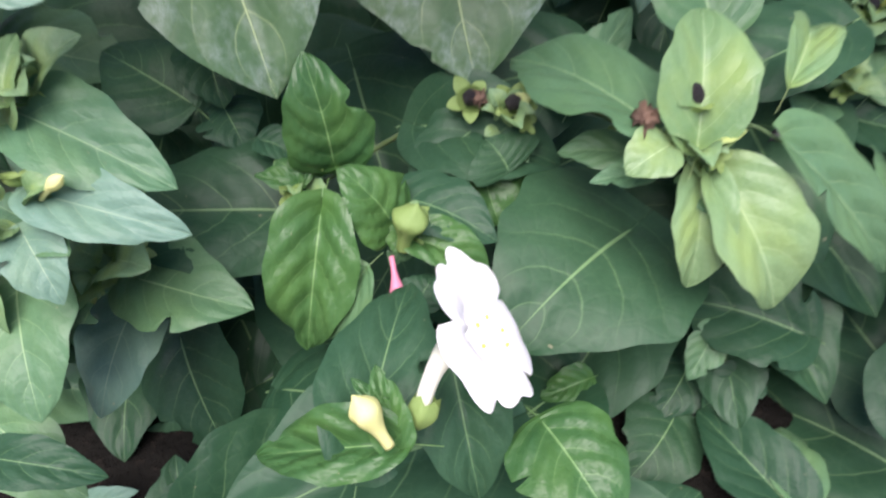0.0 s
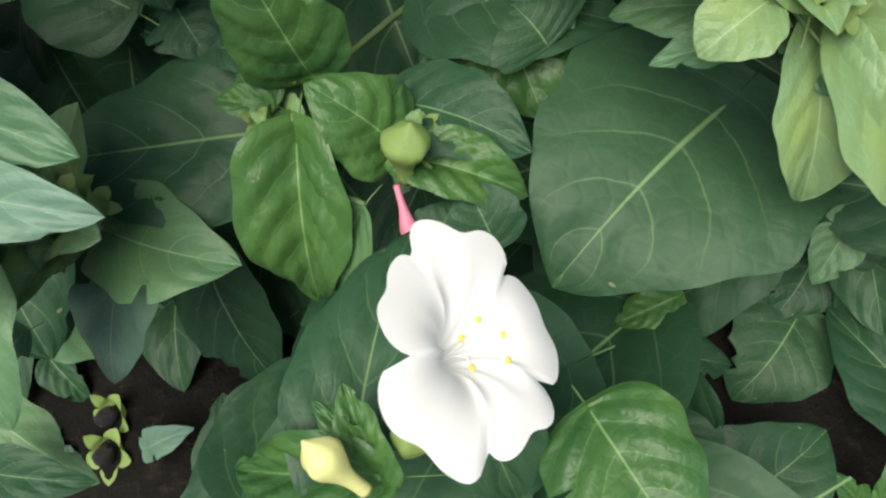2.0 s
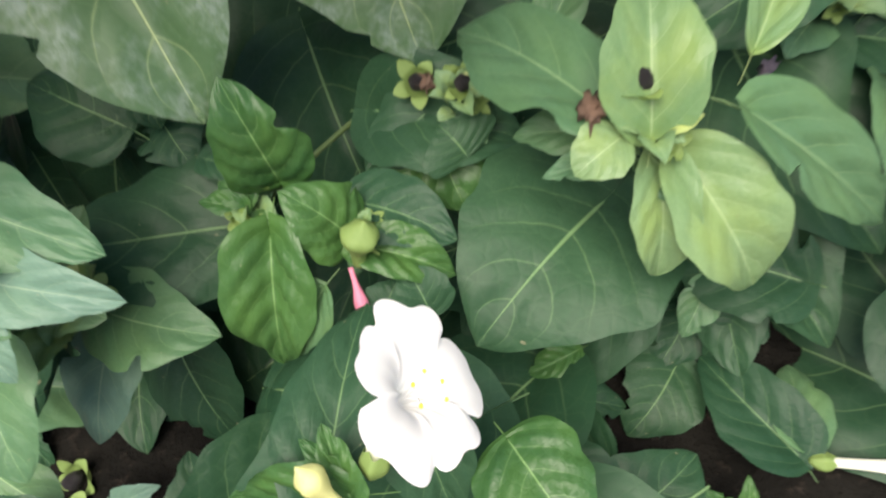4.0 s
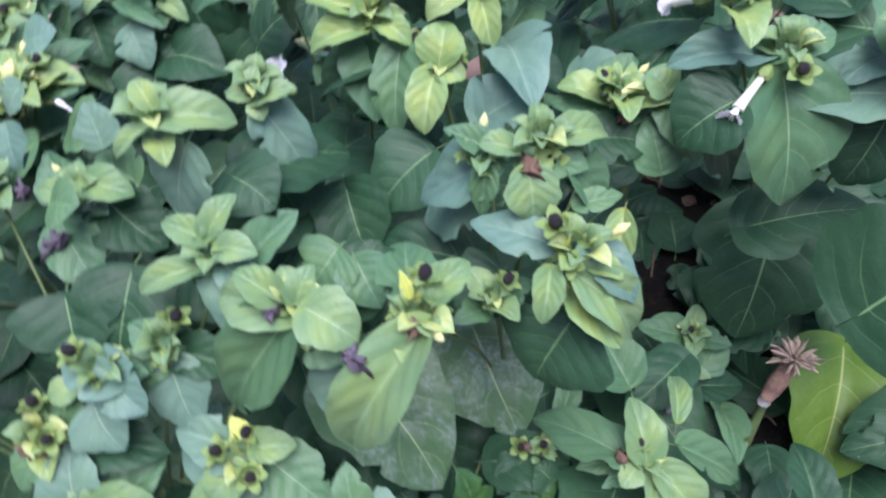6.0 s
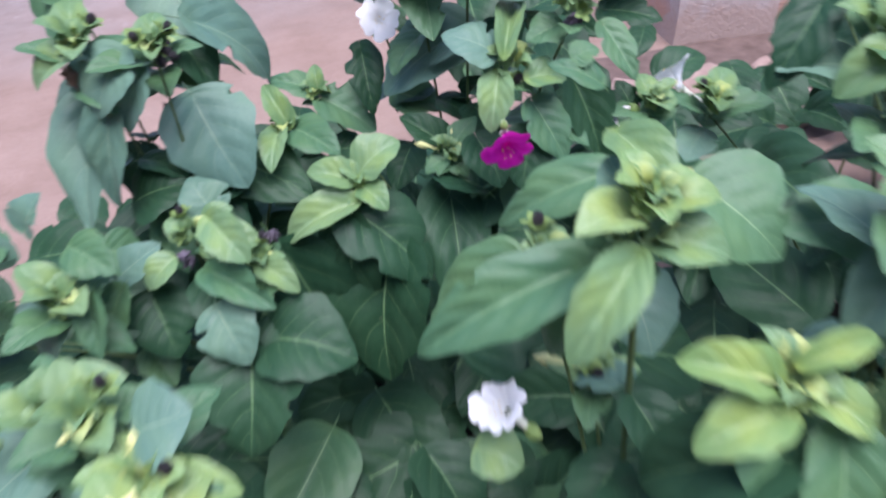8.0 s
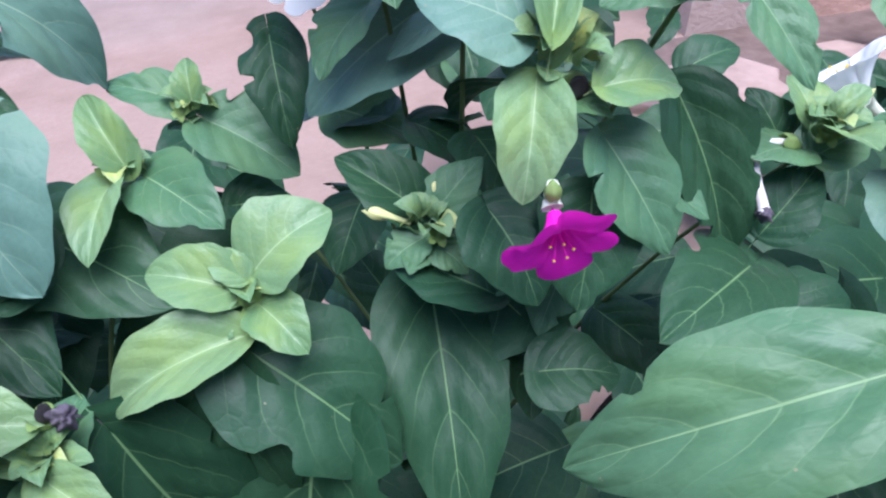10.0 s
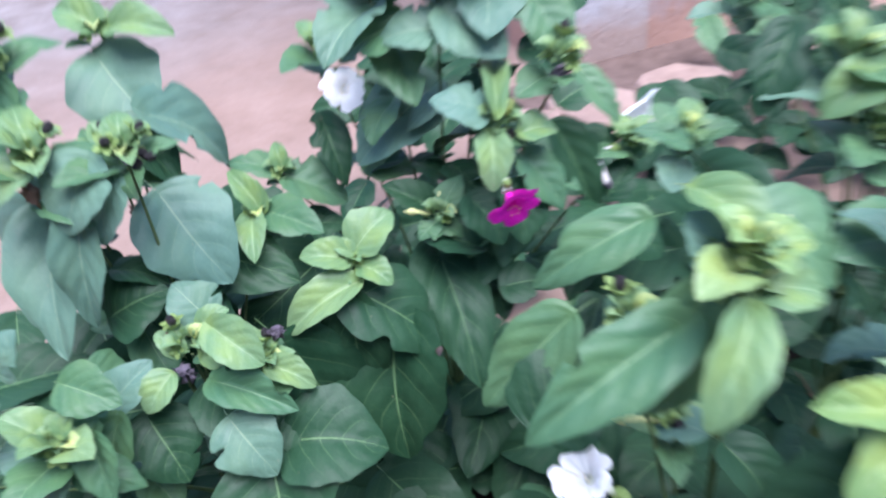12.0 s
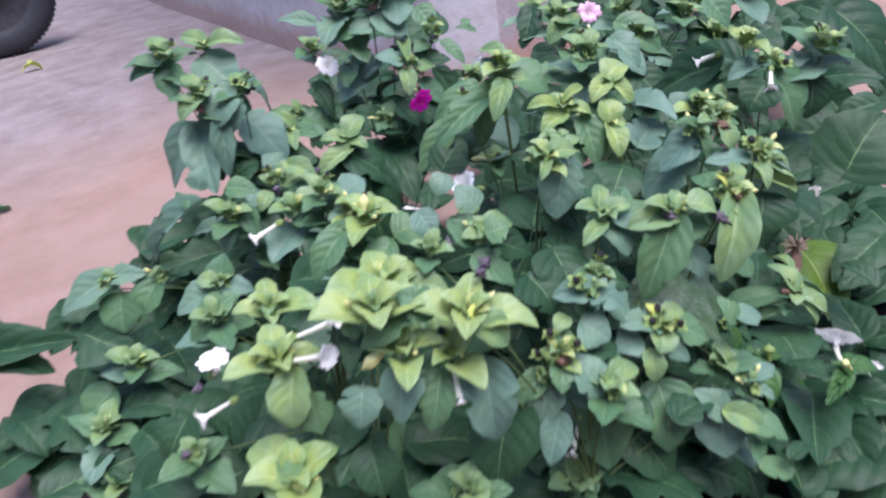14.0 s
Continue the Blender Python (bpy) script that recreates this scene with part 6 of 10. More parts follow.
bud((-0.0012, 0.1365, 0.1396), (0.0041, 0.1404, 0.1547), 'calyx', 2.4)
bud((0.088, 0.248, 0.341), (0.107, 0.249, 0.345), 'pale', 0.9)
bud((-0.024, 0.426, 0.301), (-0.043, 0.440, 0.306), 'pale', 0.9)
bud((-0.007, 0.616, 0.315), (-0.020, 0.625, 0.319), 'pale', 1.0)
bud((-0.215, 0.433, 0.318), (-0.207, 0.444, 0.333), 'pale', 1.2)
bud((-0.208, 0.421, 0.310), (-0.190, 0.415, 0.313), 'pale', 1.1)
bud((-0.241, 0.427, 0.298), (-0.263, 0.434, 0.294), 'white', 0.9)
bud((-0.216, 0.411, 0.320), (-0.205, 0.417, 0.343), 'pale', 1.2)
bud((-0.224, 0.398, 0.293), (-0.215, 0.387, 0.290), 'pale', 1.0)
bud((-0.307, 0.282, 0.299), (-0.331, 0.295, 0.287), 'pale', 1.2)
bud((-0.237, 0.417, 0.301), (-0.255, 0.427, 0.293), 'pale', 1.0)
wilted_flower([(0.1057, 0.5682, 0.3336), (0.0910, 0.5770, 0.3390), (0.0904, 0.5667, 0.3244), (0.0896, 0.5610, 0.3176)])
bud((-0.178, 0.380, 0.323), (-0.187, 0.391, 0.326), 'white', 0.8)
rag((0.028, 0.204, 0.350), 0.0075, 'brown')
rag((-0.038, 0.161, 0.321), 0.0075, 'brown')
rag((-0.066, 0.160, 0.314), 0.0075, 'lilac')
rag((-0.092, 0.190, 0.322), 0.0060, 'lilac')
rag((-0.192, 0.296, 0.300), 0.0075, 'lilac')
rag((-0.216, 0.208, 0.254), 0.0067, 'brown')
rag((-0.197, 0.299, 0.294), 0.0075, 'lilac')
rag((-0.204, 0.324, 0.315), 0.0060, 'lilac')
rag((-0.171, 0.619, 0.290), 0.0060, 'lilac')
rag((0.027, 0.204, 0.345), 0.0067, 'brown')
rag((0.097, 0.243, 0.332), 0.0053, 'brown')
rag((-0.149, 0.712, 0.373), 0.0075, 'lilac')
rag((-0.169, 0.622, 0.284), 0.0067, 'lilac')
rag((-0.166, 0.636, 0.301), 0.0067, 'brown')
rag((-0.120, 0.609, 0.293), 0.0060, 'lilac')
rag((-0.152, 0.692, 0.349), 0.0053, 'brown')
rag((0.059, 0.571, 0.397), 0.0067, 'lilac')
rag((0.023, 0.625, 0.441), 0.0067, 'brown')
for at in ((-0.149, 0.663, 0.397), (-0.146, 0.659, 0.395), (-0.143, 0.656, 0.393), (-0.150, 0.657, 0.391)):
    bare_seed(at)
rag((-0.198, 0.680, 0.385), 0.0067, 'brown')
rag((-0.385, 0.460, 0.231), 0.0060, 'lilac')
rag((-0.257, 0.240, 0.343), 0.0053, 'lilac')
rag((-0.104, 0.195, 0.302), 0.0053, 'lilac')
rag((-0.416, 0.454, 0.185), 0.0060, 'lilac')
rag((0.023, 0.186, 0.152), 0.0045, 'brown')
rag((0.064, 0.150, 0.175), 0.0053, 'brown')
rag((0.126, 0.193, 0.126), 0.0037, 'lilac')
flower((0.131, 0.089, 0.045), (0.168, 0.083, 0.038), 0.0099, 'half', (0.97, -0.24, -0.02), label='white trumpet-shaped flower, half closed')
shoot(0.36, 0.50, 0.36, 1.1, seeds=1, buds=0)
shoot(0.45, 0.62, 0.40, 1.1, seeds=1, buds=1)
shoot(0.33, 0.35, 0.34, 1.0, seeds=1, buds=0)
shoot(0.52, 0.52, 0.38, 1.1, seeds=0, buds=1)
shoot(0.34, 0.64, 0.36, 1.0, seeds=1, buds=0)
shoot(0.42, 0.42, 0.36, 1.0, seeds=0, buds=0)
shoot(0.56, 0.70, 0.40, 1.0, seeds=0, buds=0)
flower((0.005, 0.076, 0.156), (0.0205, 0.0880, 0.1745), 0.0190, "white", (0.80, 0.13, 0.585), label="white trumpet-shaped flower, fully open", shape=1)
flower((0.163, 0.571, 0.322), (0.138, 0.583, 0.347), 0.0165, "bell", (-0.25, 0.66, 0.7), label="white trumpet-shaped flower, fully open")
for at, size in (
    ((-0.149, 0.113, 0.032), 0.0085),
    ((-0.149, 0.099, 0.030), 0.0085),
    ((0.153, 0.218, 0.130), 0.0062),
    ((0.162, 0.234, 0.146), 0.0062),
    ((0.033, 0.185, 0.150), 0.0060),
    ((0.020, 0.188, 0.150), 0.0060),
    ((0.038, 0.206, 0.349), 0.0062),
    ((-0.024, 0.419, 0.304), 0.0060),
    ((0.155, 0.239, 0.386), 0.0066),
    ((0.154, 0.200, 0.368), 0.0064),
    ((0.031, 0.584, 0.364), 0.0068),
    ((0.019, 0.588, 0.362), 0.0056),
    ((0.138, 0.232, 0.395), 0.0062),
    ((-0.287, 0.572, 0.241), 0.0060),
    ((0.065, 0.170, 0.146), 0.0050),
):
    pod(owner(at), at, (rng.uniform(-0.3, 0.1), rng.uniform(-0.6, -0.3), 0.85), size)


def dried_head(x, y, z):
    """A dead flower stalk with a frayed head."""
    root = Vector((x - 0.05, y - 0.035, bed_height(x - 0.05, y - 0.035) - 0.004))
    ob = thing("dried_flower", root, "dead brown flower head with frayed bristles on a dry stalk", "dried flower")
    neck = Vector((x - 0.024, y - 0.011, z - 0.021))
    hang("stalk", mesh_of("stalk", tube_bm(bmesh.new(), bend(root, root.lerp(neck, 0.5) + Vector((-0.004, 0, 0.004)), neck, 7), [0.0032] * 7, 7), STEM), ob, Matrix.Identity(4), "olive-green stalk")
    head = Vector((x, y, z))
    hang("husk", mesh_of("husk", tube_bm(bmesh.new(), bend(neck, neck.lerp(head, 0.5), head, 5), [0.0036, 0.0058, 0.0066, 0.0056, 0.0036], 9), WITHERED), ob, Matrix.Identity(4), "brown wrinkled husk")
    hang("collar", mesh_of("collar", tube_bm(bmesh.new(), [neck - Vector((0.001, 0, 0.003)), neck, neck + Vector((0.001, 0, 0.003))], [0.0034, 0.0045, 0.003], 8), PAPER), ob, Matrix.Identity(4), "pale papery collar")
    rg = random.Random(5)
    bm = bmesh.new()
    for k in range(64):
        way = Vector((rg.uniform(-0.8, 1.3), rg.uniform(-1, 1.1), rg.uniform(-0.5, 1.2))).normalized()
        size = rg.uniform(0.007, 0.019)
        sag = Vector((rg.uniform(-0.003, 0.003), rg.uniform(-0.003, 0.003), rg.uniform(-0.006, 0.001)))
        tube_bm(bm, bend(head, head + way * size * 0.6, head + way * size + sag, 5), [0.0007, 0.0009, 0.0011, 0.0012, 0.0005], 5)
    hang("bristles", mesh_of("bristles", bm, STEM_DRY), ob, Matrix.Identity(4), "frayed straw-coloured bristles")


dried_head(0.22, 0.195, 0.133)
# ---- end placed ----

# ---- leaves inside the bushes ----
leaf((-0.236, 0.373, 0.098), (-0.174, 0.329, 0.064), 0.062, 'dark', (0.23, -0.37, 0.90))
leaf((-0.214, 0.305, 0.077), (-0.160, 0.334, 0.070), 0.047, 'dark', (0.25, -0.22, 0.94))
leaf((-0.190, 0.390, 0.076), (-0.165, 0.340, 0.037), 0.054, 'dark', (0.20, -0.54, 0.82))
leaf((-0.152, 0.178, 0.069), (-0.092, 0.175, 0.048), 0.051, 'dark', (0.30, -0.31, 0.90))
leaf((-0.107, 0.342, 0.059), (-0.045, 0.342, 0.045), 0.045, 'dark', (0.19, -0.53, 0.83))
leaf((-0.067, 0.078, 0.069), (-0.024, 0.120, 0.066), 0.050, 'dark', (0.30, -0.25, 0.92))
leaf((-0.090, 0.428, 0.058), (-0.048, 0.362, 0.043), 0.067, 'dark', (-0.09, -0.28, 0.96))
leaf((-0.061, 0.317, 0.107), (-0.024, 0.281, 0.077), 0.040, 'dark', (0.24, -0.46, 0.85))
leaf((-0.045, 0.236, 0.095), (-0.023, 0.191, 0.070), 0.040, 'dark', (0.19, -0.40, 0.90))
leaf((-0.065, 0.146, 0.045), (-0.018, 0.174, 0.037), 0.043, 'dark', (0.31, -0.25, 0.92))
leaf((-0.056, 0.234, 0.098), (0.000, 0.296, 0.088), 0.070, 'dark', (0.44, -0.26, 0.86))
leaf((0.024, 0.103, 0.094), (-0.057, 0.070, 0.093), 0.061, 'dark', (0.08, -0.21, 0.97))
leaf((-0.024, 0.413, 0.073), (-0.034, 0.343, 0.046), 0.056, 'dark', (0.11, -0.37, 0.92))
leaf((-0.026, 0.249, 0.117), (-0.008, 0.187, 0.079), 0.062, 'dark', (0.09, -0.51, 0.86))
leaf((-0.004, 0.196, 0.078), (-0.028, 0.146, 0.073), 0.038, 'dark', (0.06, -0.12, 0.99))
leaf((-0.058, 0.358, 0.058), (0.030, 0.353, 0.051), 0.063, 'dark', (0.05, -0.38, 0.93))
leaf((-0.038, 0.356, 0.054), (0.024, 0.308, 0.031), 0.064, 'dark', (-0.07, -0.50, 0.86))
leaf((0.038, 0.170, 0.038), (-0.038, 0.164, 0.042), 0.063, 'dark', (0.08, -0.34, 0.94))
leaf((0.043, 0.120, 0.076), (-0.019, 0.064, 0.067), 0.060, 'dark', (-0.05, -0.10, 0.99))
leaf((0.021, 0.357, 0.061), (0.073, 0.299, 0.045), 0.066, 'dark', (-0.19, -0.40, 0.90))
leaf((0.029, 0.176, 0.050), (0.045, 0.250, 0.062), 0.055, 'dark', (0.13, -0.19, 0.97))
leaf((0.014, 0.115, 0.048), (0.050, 0.129, 0.049), 0.033, 'dark', (0.05, -0.23, 0.97))
leaf((0.060, 0.261, 0.061), (0.041, 0.210, 0.048), 0.045, 'dark', (0.13, -0.29, 0.95))
leaf((0.035, 0.151, 0.080), (0.037, 0.109, 0.065), 0.036, 'dark', (0.19, -0.31, 0.93))
leaf((0.102, 0.338, 0.071), (0.028, 0.325, 0.086), 0.065, 'dark', (0.25, -0.40, 0.88))
leaf((0.038, 0.316, 0.044), (0.092, 0.298, 0.042), 0.039, 'dark', (-0.15, -0.55, 0.82))
leaf((0.046, 0.291, 0.052), (0.090, 0.254, 0.056), 0.049, 'dark', (-0.21, -0.15, 0.97))
leaf((0.043, 0.218, 0.078), (0.098, 0.238, 0.086), 0.041, 'dark', (-0.07, -0.20, 0.98))
leaf((0.086, 0.173, 0.069), (0.040, 0.119, 0.038), 0.055, 'dark', (-0.27, -0.29, 0.92))
leaf((0.111, 0.361, 0.105), (0.072, 0.305, 0.050), 0.061, 'dark', (-0.24, -0.60, 0.77))
leaf((0.064, 0.252, 0.059), (0.123, 0.217, 0.064), 0.047, 'dark', (-0.23, -0.25, 0.94))
leaf((0.074, 0.221, 0.069), (0.118, 0.180, 0.056), 0.042, 'dark', (0.05, -0.26, 0.97))
leaf((0.132, 0.139, 0.082), (0.089, 0.158, 0.079), 0.037, 'dark', (-0.21, -0.36, 0.91))
leaf((0.137, 0.206, 0.157), (0.092, 0.191, 0.144), 0.036, 'dark', (-0.18, -0.28, 0.94))
leaf((0.172, 0.218, 0.051), (0.145, 0.298, 0.063), 0.064, 'dark', (-0.27, -0.24, 0.93))
leaf((0.123, 0.175, 0.068), (0.140, 0.121, 0.065), 0.042, 'dark', (-0.14, -0.10, 0.99))
leaf((0.177, 0.243, 0.085), (0.148, 0.194, 0.046), 0.046, 'dark', (-0.51, -0.33, 0.80))
leaf((0.125, 0.207, 0.091), (0.159, 0.145, 0.082), 0.059, 'dark', (-0.10, -0.20, 0.97))
leaf((0.177, 0.184, 0.058), (0.154, 0.155, 0.044), 0.029, 'dark', (-0.29, -0.21, 0.93))
leaf((0.179, 0.124, 0.052), (0.158, 0.183, 0.057), 0.051, 'dark', (-0.23, -0.17, 0.96))
leaf((-0.187, 0.271, 0.094), (-0.123, 0.254, 0.077), 0.052, 'dark', (0.15, -0.36, 0.92))
leaf((-0.140, 0.189, 0.053), (-0.138, 0.139, 0.029), 0.038, 'dark', (0.33, -0.40, 0.86))
leaf((-0.089, 0.294, 0.090), (-0.117, 0.234, 0.075), 0.053, 'dark', (0.12, -0.29, 0.95))
leaf((-0.036, 0.235, 0.081), (-0.101, 0.274, 0.097), 0.060, 'dark', (-0.03, -0.40, 0.91))
leaf((0.114, 0.161, 0.057), (0.114, 0.119, 0.049), 0.031, 'dark', (-0.35, -0.19, 0.92))
leaf((-0.223, 0.290, 0.065), (-0.179, 0.262, 0.015), 0.056, 'dark', (0.59, -0.35, 0.72))
leaf((-0.033, 0.229, 0.076), (-0.072, 0.187, 0.064), 0.047, 'dark', (0.12, -0.37, 0.92))
leaf((0.057, 0.173, 0.090), (-0.012, 0.168, 0.069), 0.055, 'dark', (-0.26, -0.27, 0.93))
leaf((-0.161, 0.260, 0.093), (-0.088, 0.231, 0.075), 0.059, 'dark', (0.06, -0.43, 0.90))
leaf((-0.217, 0.220, 0.051), (-0.179, 0.266, 0.054), 0.050, 'dark', (0.35, -0.35, 0.87))
leaf((-0.020, 0.149, 0.050), (-0.071, 0.215, 0.066), 0.057, 'dark', (0.06, -0.19, 0.98))
leaf((-0.015, 0.198, 0.060), (0.041, 0.212, 0.068), 0.042, 'dark', (-0.06, -0.29, 0.95))
leaf((-0.212, 0.434, 0.074), (-0.272, 0.425, 0.084), 0.049, 'dark', (0.21, -0.32, 0.93))
leaf((-0.229, 0.450, 0.065), (-0.280, 0.399, 0.052), 0.062, 'dark', (0.36, -0.55, 0.75))
leaf((-0.225, 0.190, 0.053), (-0.190, 0.116, 0.032), 0.058, 'dark', (0.45, -0.05, 0.89))
leaf((-0.232, 0.333, 0.071), (-0.188, 0.297, 0.051), 0.049, 'dark', (0.16, -0.31, 0.94))
leaf((-0.239, 0.474, 0.086), (-0.191, 0.421, 0.040), 0.057, 'dark', (0.40, -0.36, 0.84))
leaf((-0.047, 0.361, 0.089), (-0.109, 0.378, 0.093), 0.048, 'dark', (-0.02, -0.30, 0.95))
leaf((0.060, 0.234, 0.124), (-0.002, 0.223, 0.117), 0.053, 'dark', (-0.03, -0.43, 0.90))
leaf((0.062, 0.318, 0.054), (0.124, 0.306, 0.052), 0.047, 'dark', (-0.05, -0.37, 0.93))
leaf((0.124, 0.274, 0.081), (0.054, 0.250, 0.067), 0.060, 'dark', (-0.16, -0.12, 0.98))
leaf((0.152, 0.338, 0.051), (0.115, 0.391, 0.056), 0.044, 'dark', (-0.16, -0.19, 0.97))
leaf((0.101, 0.287, 0.068), (0.143, 0.212, 0.051), 0.069, 'dark', (-0.08, -0.27, 0.96))
leaf((0.121, 0.237, 0.110), (0.136, 0.155, 0.089), 0.066, 'dark', (-0.11, -0.26, 0.96))
leaf((0.175, 0.240, 0.055), (0.215, 0.225, 0.062), 0.033, 'dark', (-0.29, -0.30, 0.91))
leaf((0.243, 0.357, 0.051), (0.244, 0.322, 0.031), 0.028, 'dark', (-0.19, -0.49, 0.85))
leaf((0.223, 0.231, 0.130), (0.175, 0.237, 0.117), 0.034, 'dark', (-0.29, -0.37, 0.88))
leaf((0.186, 0.160, 0.095), (0.168, 0.125, 0.089), 0.031, 'dark', (-0.23, -0.05, 0.97))
leaf((0.156, 0.101, 0.085), (0.198, 0.143, 0.094), 0.046, 'dark', (-0.15, -0.05, 0.99))
leaf((0.270, 0.262, 0.066), (0.231, 0.255, 0.057), 0.028, 'mid', (-0.21, -0.07, 0.98))
leaf((0.159, 0.098, 0.147), (0.168, 0.134, 0.155), 0.028, 'dark', (-0.07, -0.18, 0.98))
leaf((0.211, 0.082, 0.059), (0.162, 0.075, 0.034), 0.046, 'dark', (-0.44, -0.01, 0.90))
leaf((-0.325, 0.500, 0.078), (-0.260, 0.527, 0.065), 0.051, 'dark', (0.29, -0.26, 0.92))
leaf((-0.241, 0.267, 0.091), (-0.238, 0.198, 0.065), 0.062, 'dark', (0.24, -0.33, 0.91))
leaf((-0.259, 0.179, 0.104), (-0.182, 0.188, 0.090), 0.054, 'dark', (0.20, -0.24, 0.95))
leaf((-0.247, 0.193, 0.087), (-0.164, 0.198, 0.065), 0.059, 'dark', (0.27, -0.11, 0.96))
leaf((-0.238, 0.187, 0.052), (-0.167, 0.189, 0.035), 0.055, 'dark', (0.23, -0.32, 0.92))
leaf((-0.071, 0.319, 0.276), (-0.130, 0.268, 0.279), 0.055, 'dark', (0.33, -0.34, 0.88))
leaf((-0.246, 0.388, 0.076), (-0.176, 0.432, 0.057), 0.063, 'mid', (0.47, -0.43, 0.77))
leaf((-0.147, 0.153, 0.176), (-0.103, 0.144, 0.168), 0.031, 'dark', (0.12, -0.26, 0.96))
leaf((-0.101, 0.351, 0.222), (-0.119, 0.276, 0.184), 0.069, 'dark', (0.24, -0.49, 0.84))
leaf((-0.174, 0.309, 0.111), (-0.119, 0.272, 0.071), 0.059, 'dark', (0.45, -0.26, 0.86))
leaf((-0.173, 0.236, 0.100), (-0.118, 0.219, 0.082), 0.048, 'dark', (0.22, -0.29, 0.93))
leaf((-0.113, 0.605, 0.115), (-0.178, 0.554, 0.084), 0.062, 'mid', (0.06, -0.58, 0.81))
leaf((-0.121, 0.456, 0.040), (-0.158, 0.386, 0.045), 0.054, 'dark', (0.19, -0.02, 0.98))
leaf((-0.104, 0.332, 0.168), (-0.059, 0.292, 0.151), 0.045, 'dark', (-0.01, -0.40, 0.92))
leaf((-0.101, 0.460, 0.095), (-0.046, 0.409, 0.069), 0.066, 'dark', (0.26, -0.21, 0.94))
leaf((-0.112, 0.248, 0.073), (-0.061, 0.219, 0.051), 0.043, 'dark', (0.28, -0.22, 0.93))
leaf((-0.084, 0.430, 0.050), (-0.015, 0.468, 0.047), 0.066, 'dark', (0.16, -0.21, 0.96))
leaf((0.011, 0.416, 0.114), (-0.038, 0.350, 0.081), 0.068, 'dark', (0.01, -0.45, 0.89))
leaf((0.002, 0.246, 0.053), (-0.055, 0.179, 0.035), 0.076, 'dark', (-0.07, -0.21, 0.98))
leaf((0.019, 0.319, 0.066), (-0.010, 0.260, 0.031), 0.051, 'dark', (-0.16, -0.44, 0.89))
leaf((0.039, 0.564, 0.052), (0.096, 0.518, 0.041), 0.059, 'dark', (-0.19, -0.44, 0.88))
leaf((0.045, 0.471, 0.110), (0.097, 0.423, 0.082), 0.055, 'dark', (-0.10, -0.58, 0.81))
leaf((0.120, 0.383, 0.101), (0.065, 0.325, 0.089), 0.067, 'dark', (-0.07, -0.15, 0.99))
leaf((0.173, 0.503, 0.060), (0.145, 0.448, 0.035), 0.050, 'dark', (-0.03, -0.39, 0.92))
leaf((0.225, 0.501, 0.064), (0.162, 0.546, 0.077), 0.066, 'dark', (-0.11, -0.40, 0.91))
leaf((0.185, 0.510, 0.081), (0.183, 0.448, 0.068), 0.048, 'dark', (-0.09, -0.21, 0.97))
leaf((0.198, 0.453, 0.089), (0.142, 0.437, 0.076), 0.048, 'dark', (-0.03, -0.53, 0.84))
leaf((0.187, 0.404, 0.074), (0.131, 0.421, 0.073), 0.042, 'dark', (-0.11, -0.32, 0.94))
leaf((0.146, 0.404, 0.068), (0.162, 0.348, 0.051), 0.044, 'dark', (-0.23, -0.35, 0.91))
leaf((0.159, 0.320, 0.060), (0.122, 0.336, 0.058), 0.029, 'dark', (-0.21, -0.39, 0.90))
leaf((0.161, 0.433, 0.067), (0.205, 0.429, 0.067), 0.037, 'dark', (-0.05, -0.51, 0.86))
leaf((0.231, 0.533, 0.084), (0.226, 0.488, 0.061), 0.042, 'dark', (-0.04, -0.45, 0.89))
leaf((0.271, 0.563, 0.051), (0.262, 0.523, 0.037), 0.033, 'dark', (-0.20, -0.28, 0.94))
leaf((0.328, 0.461, 0.092), (0.402, 0.420, 0.087), 0.066, 'dark', (-0.20, -0.47, 0.86))
leaf((0.330, 0.284, 0.074), (0.252, 0.258, 0.050), 0.060, 'dark', (-0.19, -0.30, 0.93))
leaf((0.168, 0.216, 0.256), (0.226, 0.193, 0.269), 0.048, 'dark', (-0.32, -0.31, 0.89))
leaf((-0.390, 0.737, 0.084), (-0.368, 0.670, 0.042), 0.065, 'dark', (0.38, -0.40, 0.83))
leaf((-0.333, 0.584, 0.106), (-0.340, 0.531, 0.083), 0.041, 'dark', (0.23, -0.42, 0.88))
leaf((-0.310, 0.461, 0.105), (-0.335, 0.412, 0.085), 0.047, 'dark', (-0.07, -0.36, 0.93))
leaf((-0.323, 0.285, 0.093), (-0.285, 0.237, 0.061), 0.047, 'dark', (0.32, -0.32, 0.89))
leaf((-0.364, 0.855, 0.113), (-0.321, 0.825, 0.080), 0.047, 'dark', (0.17, -0.60, 0.78))
leaf((-0.378, 0.798, 0.107), (-0.304, 0.789, 0.080), 0.060, 'dark', (0.31, -0.21, 0.93))
leaf((-0.264, 0.278, 0.091), (-0.280, 0.227, 0.072), 0.039, 'dark', (0.28, -0.41, 0.87))
leaf((-0.291, 0.808, 0.101), (-0.295, 0.744, 0.071), 0.048, 'dark', (-0.08, -0.43, 0.90))
leaf((-0.280, 0.349, 0.068), (-0.244, 0.402, 0.077), 0.048, 'dark', (0.17, -0.28, 0.95))
leaf((-0.247, 0.421, 0.067), (-0.257, 0.352, 0.028), 0.068, 'dark', (0.08, -0.50, 0.86))
leaf((-0.271, 0.323, 0.087), (-0.218, 0.274, 0.057), 0.055, 'mid', (0.19, -0.35, 0.92))
leaf((-0.267, 0.514, 0.082), (-0.188, 0.495, 0.072), 0.062, 'dark', (-0.04, -0.56, 0.82))
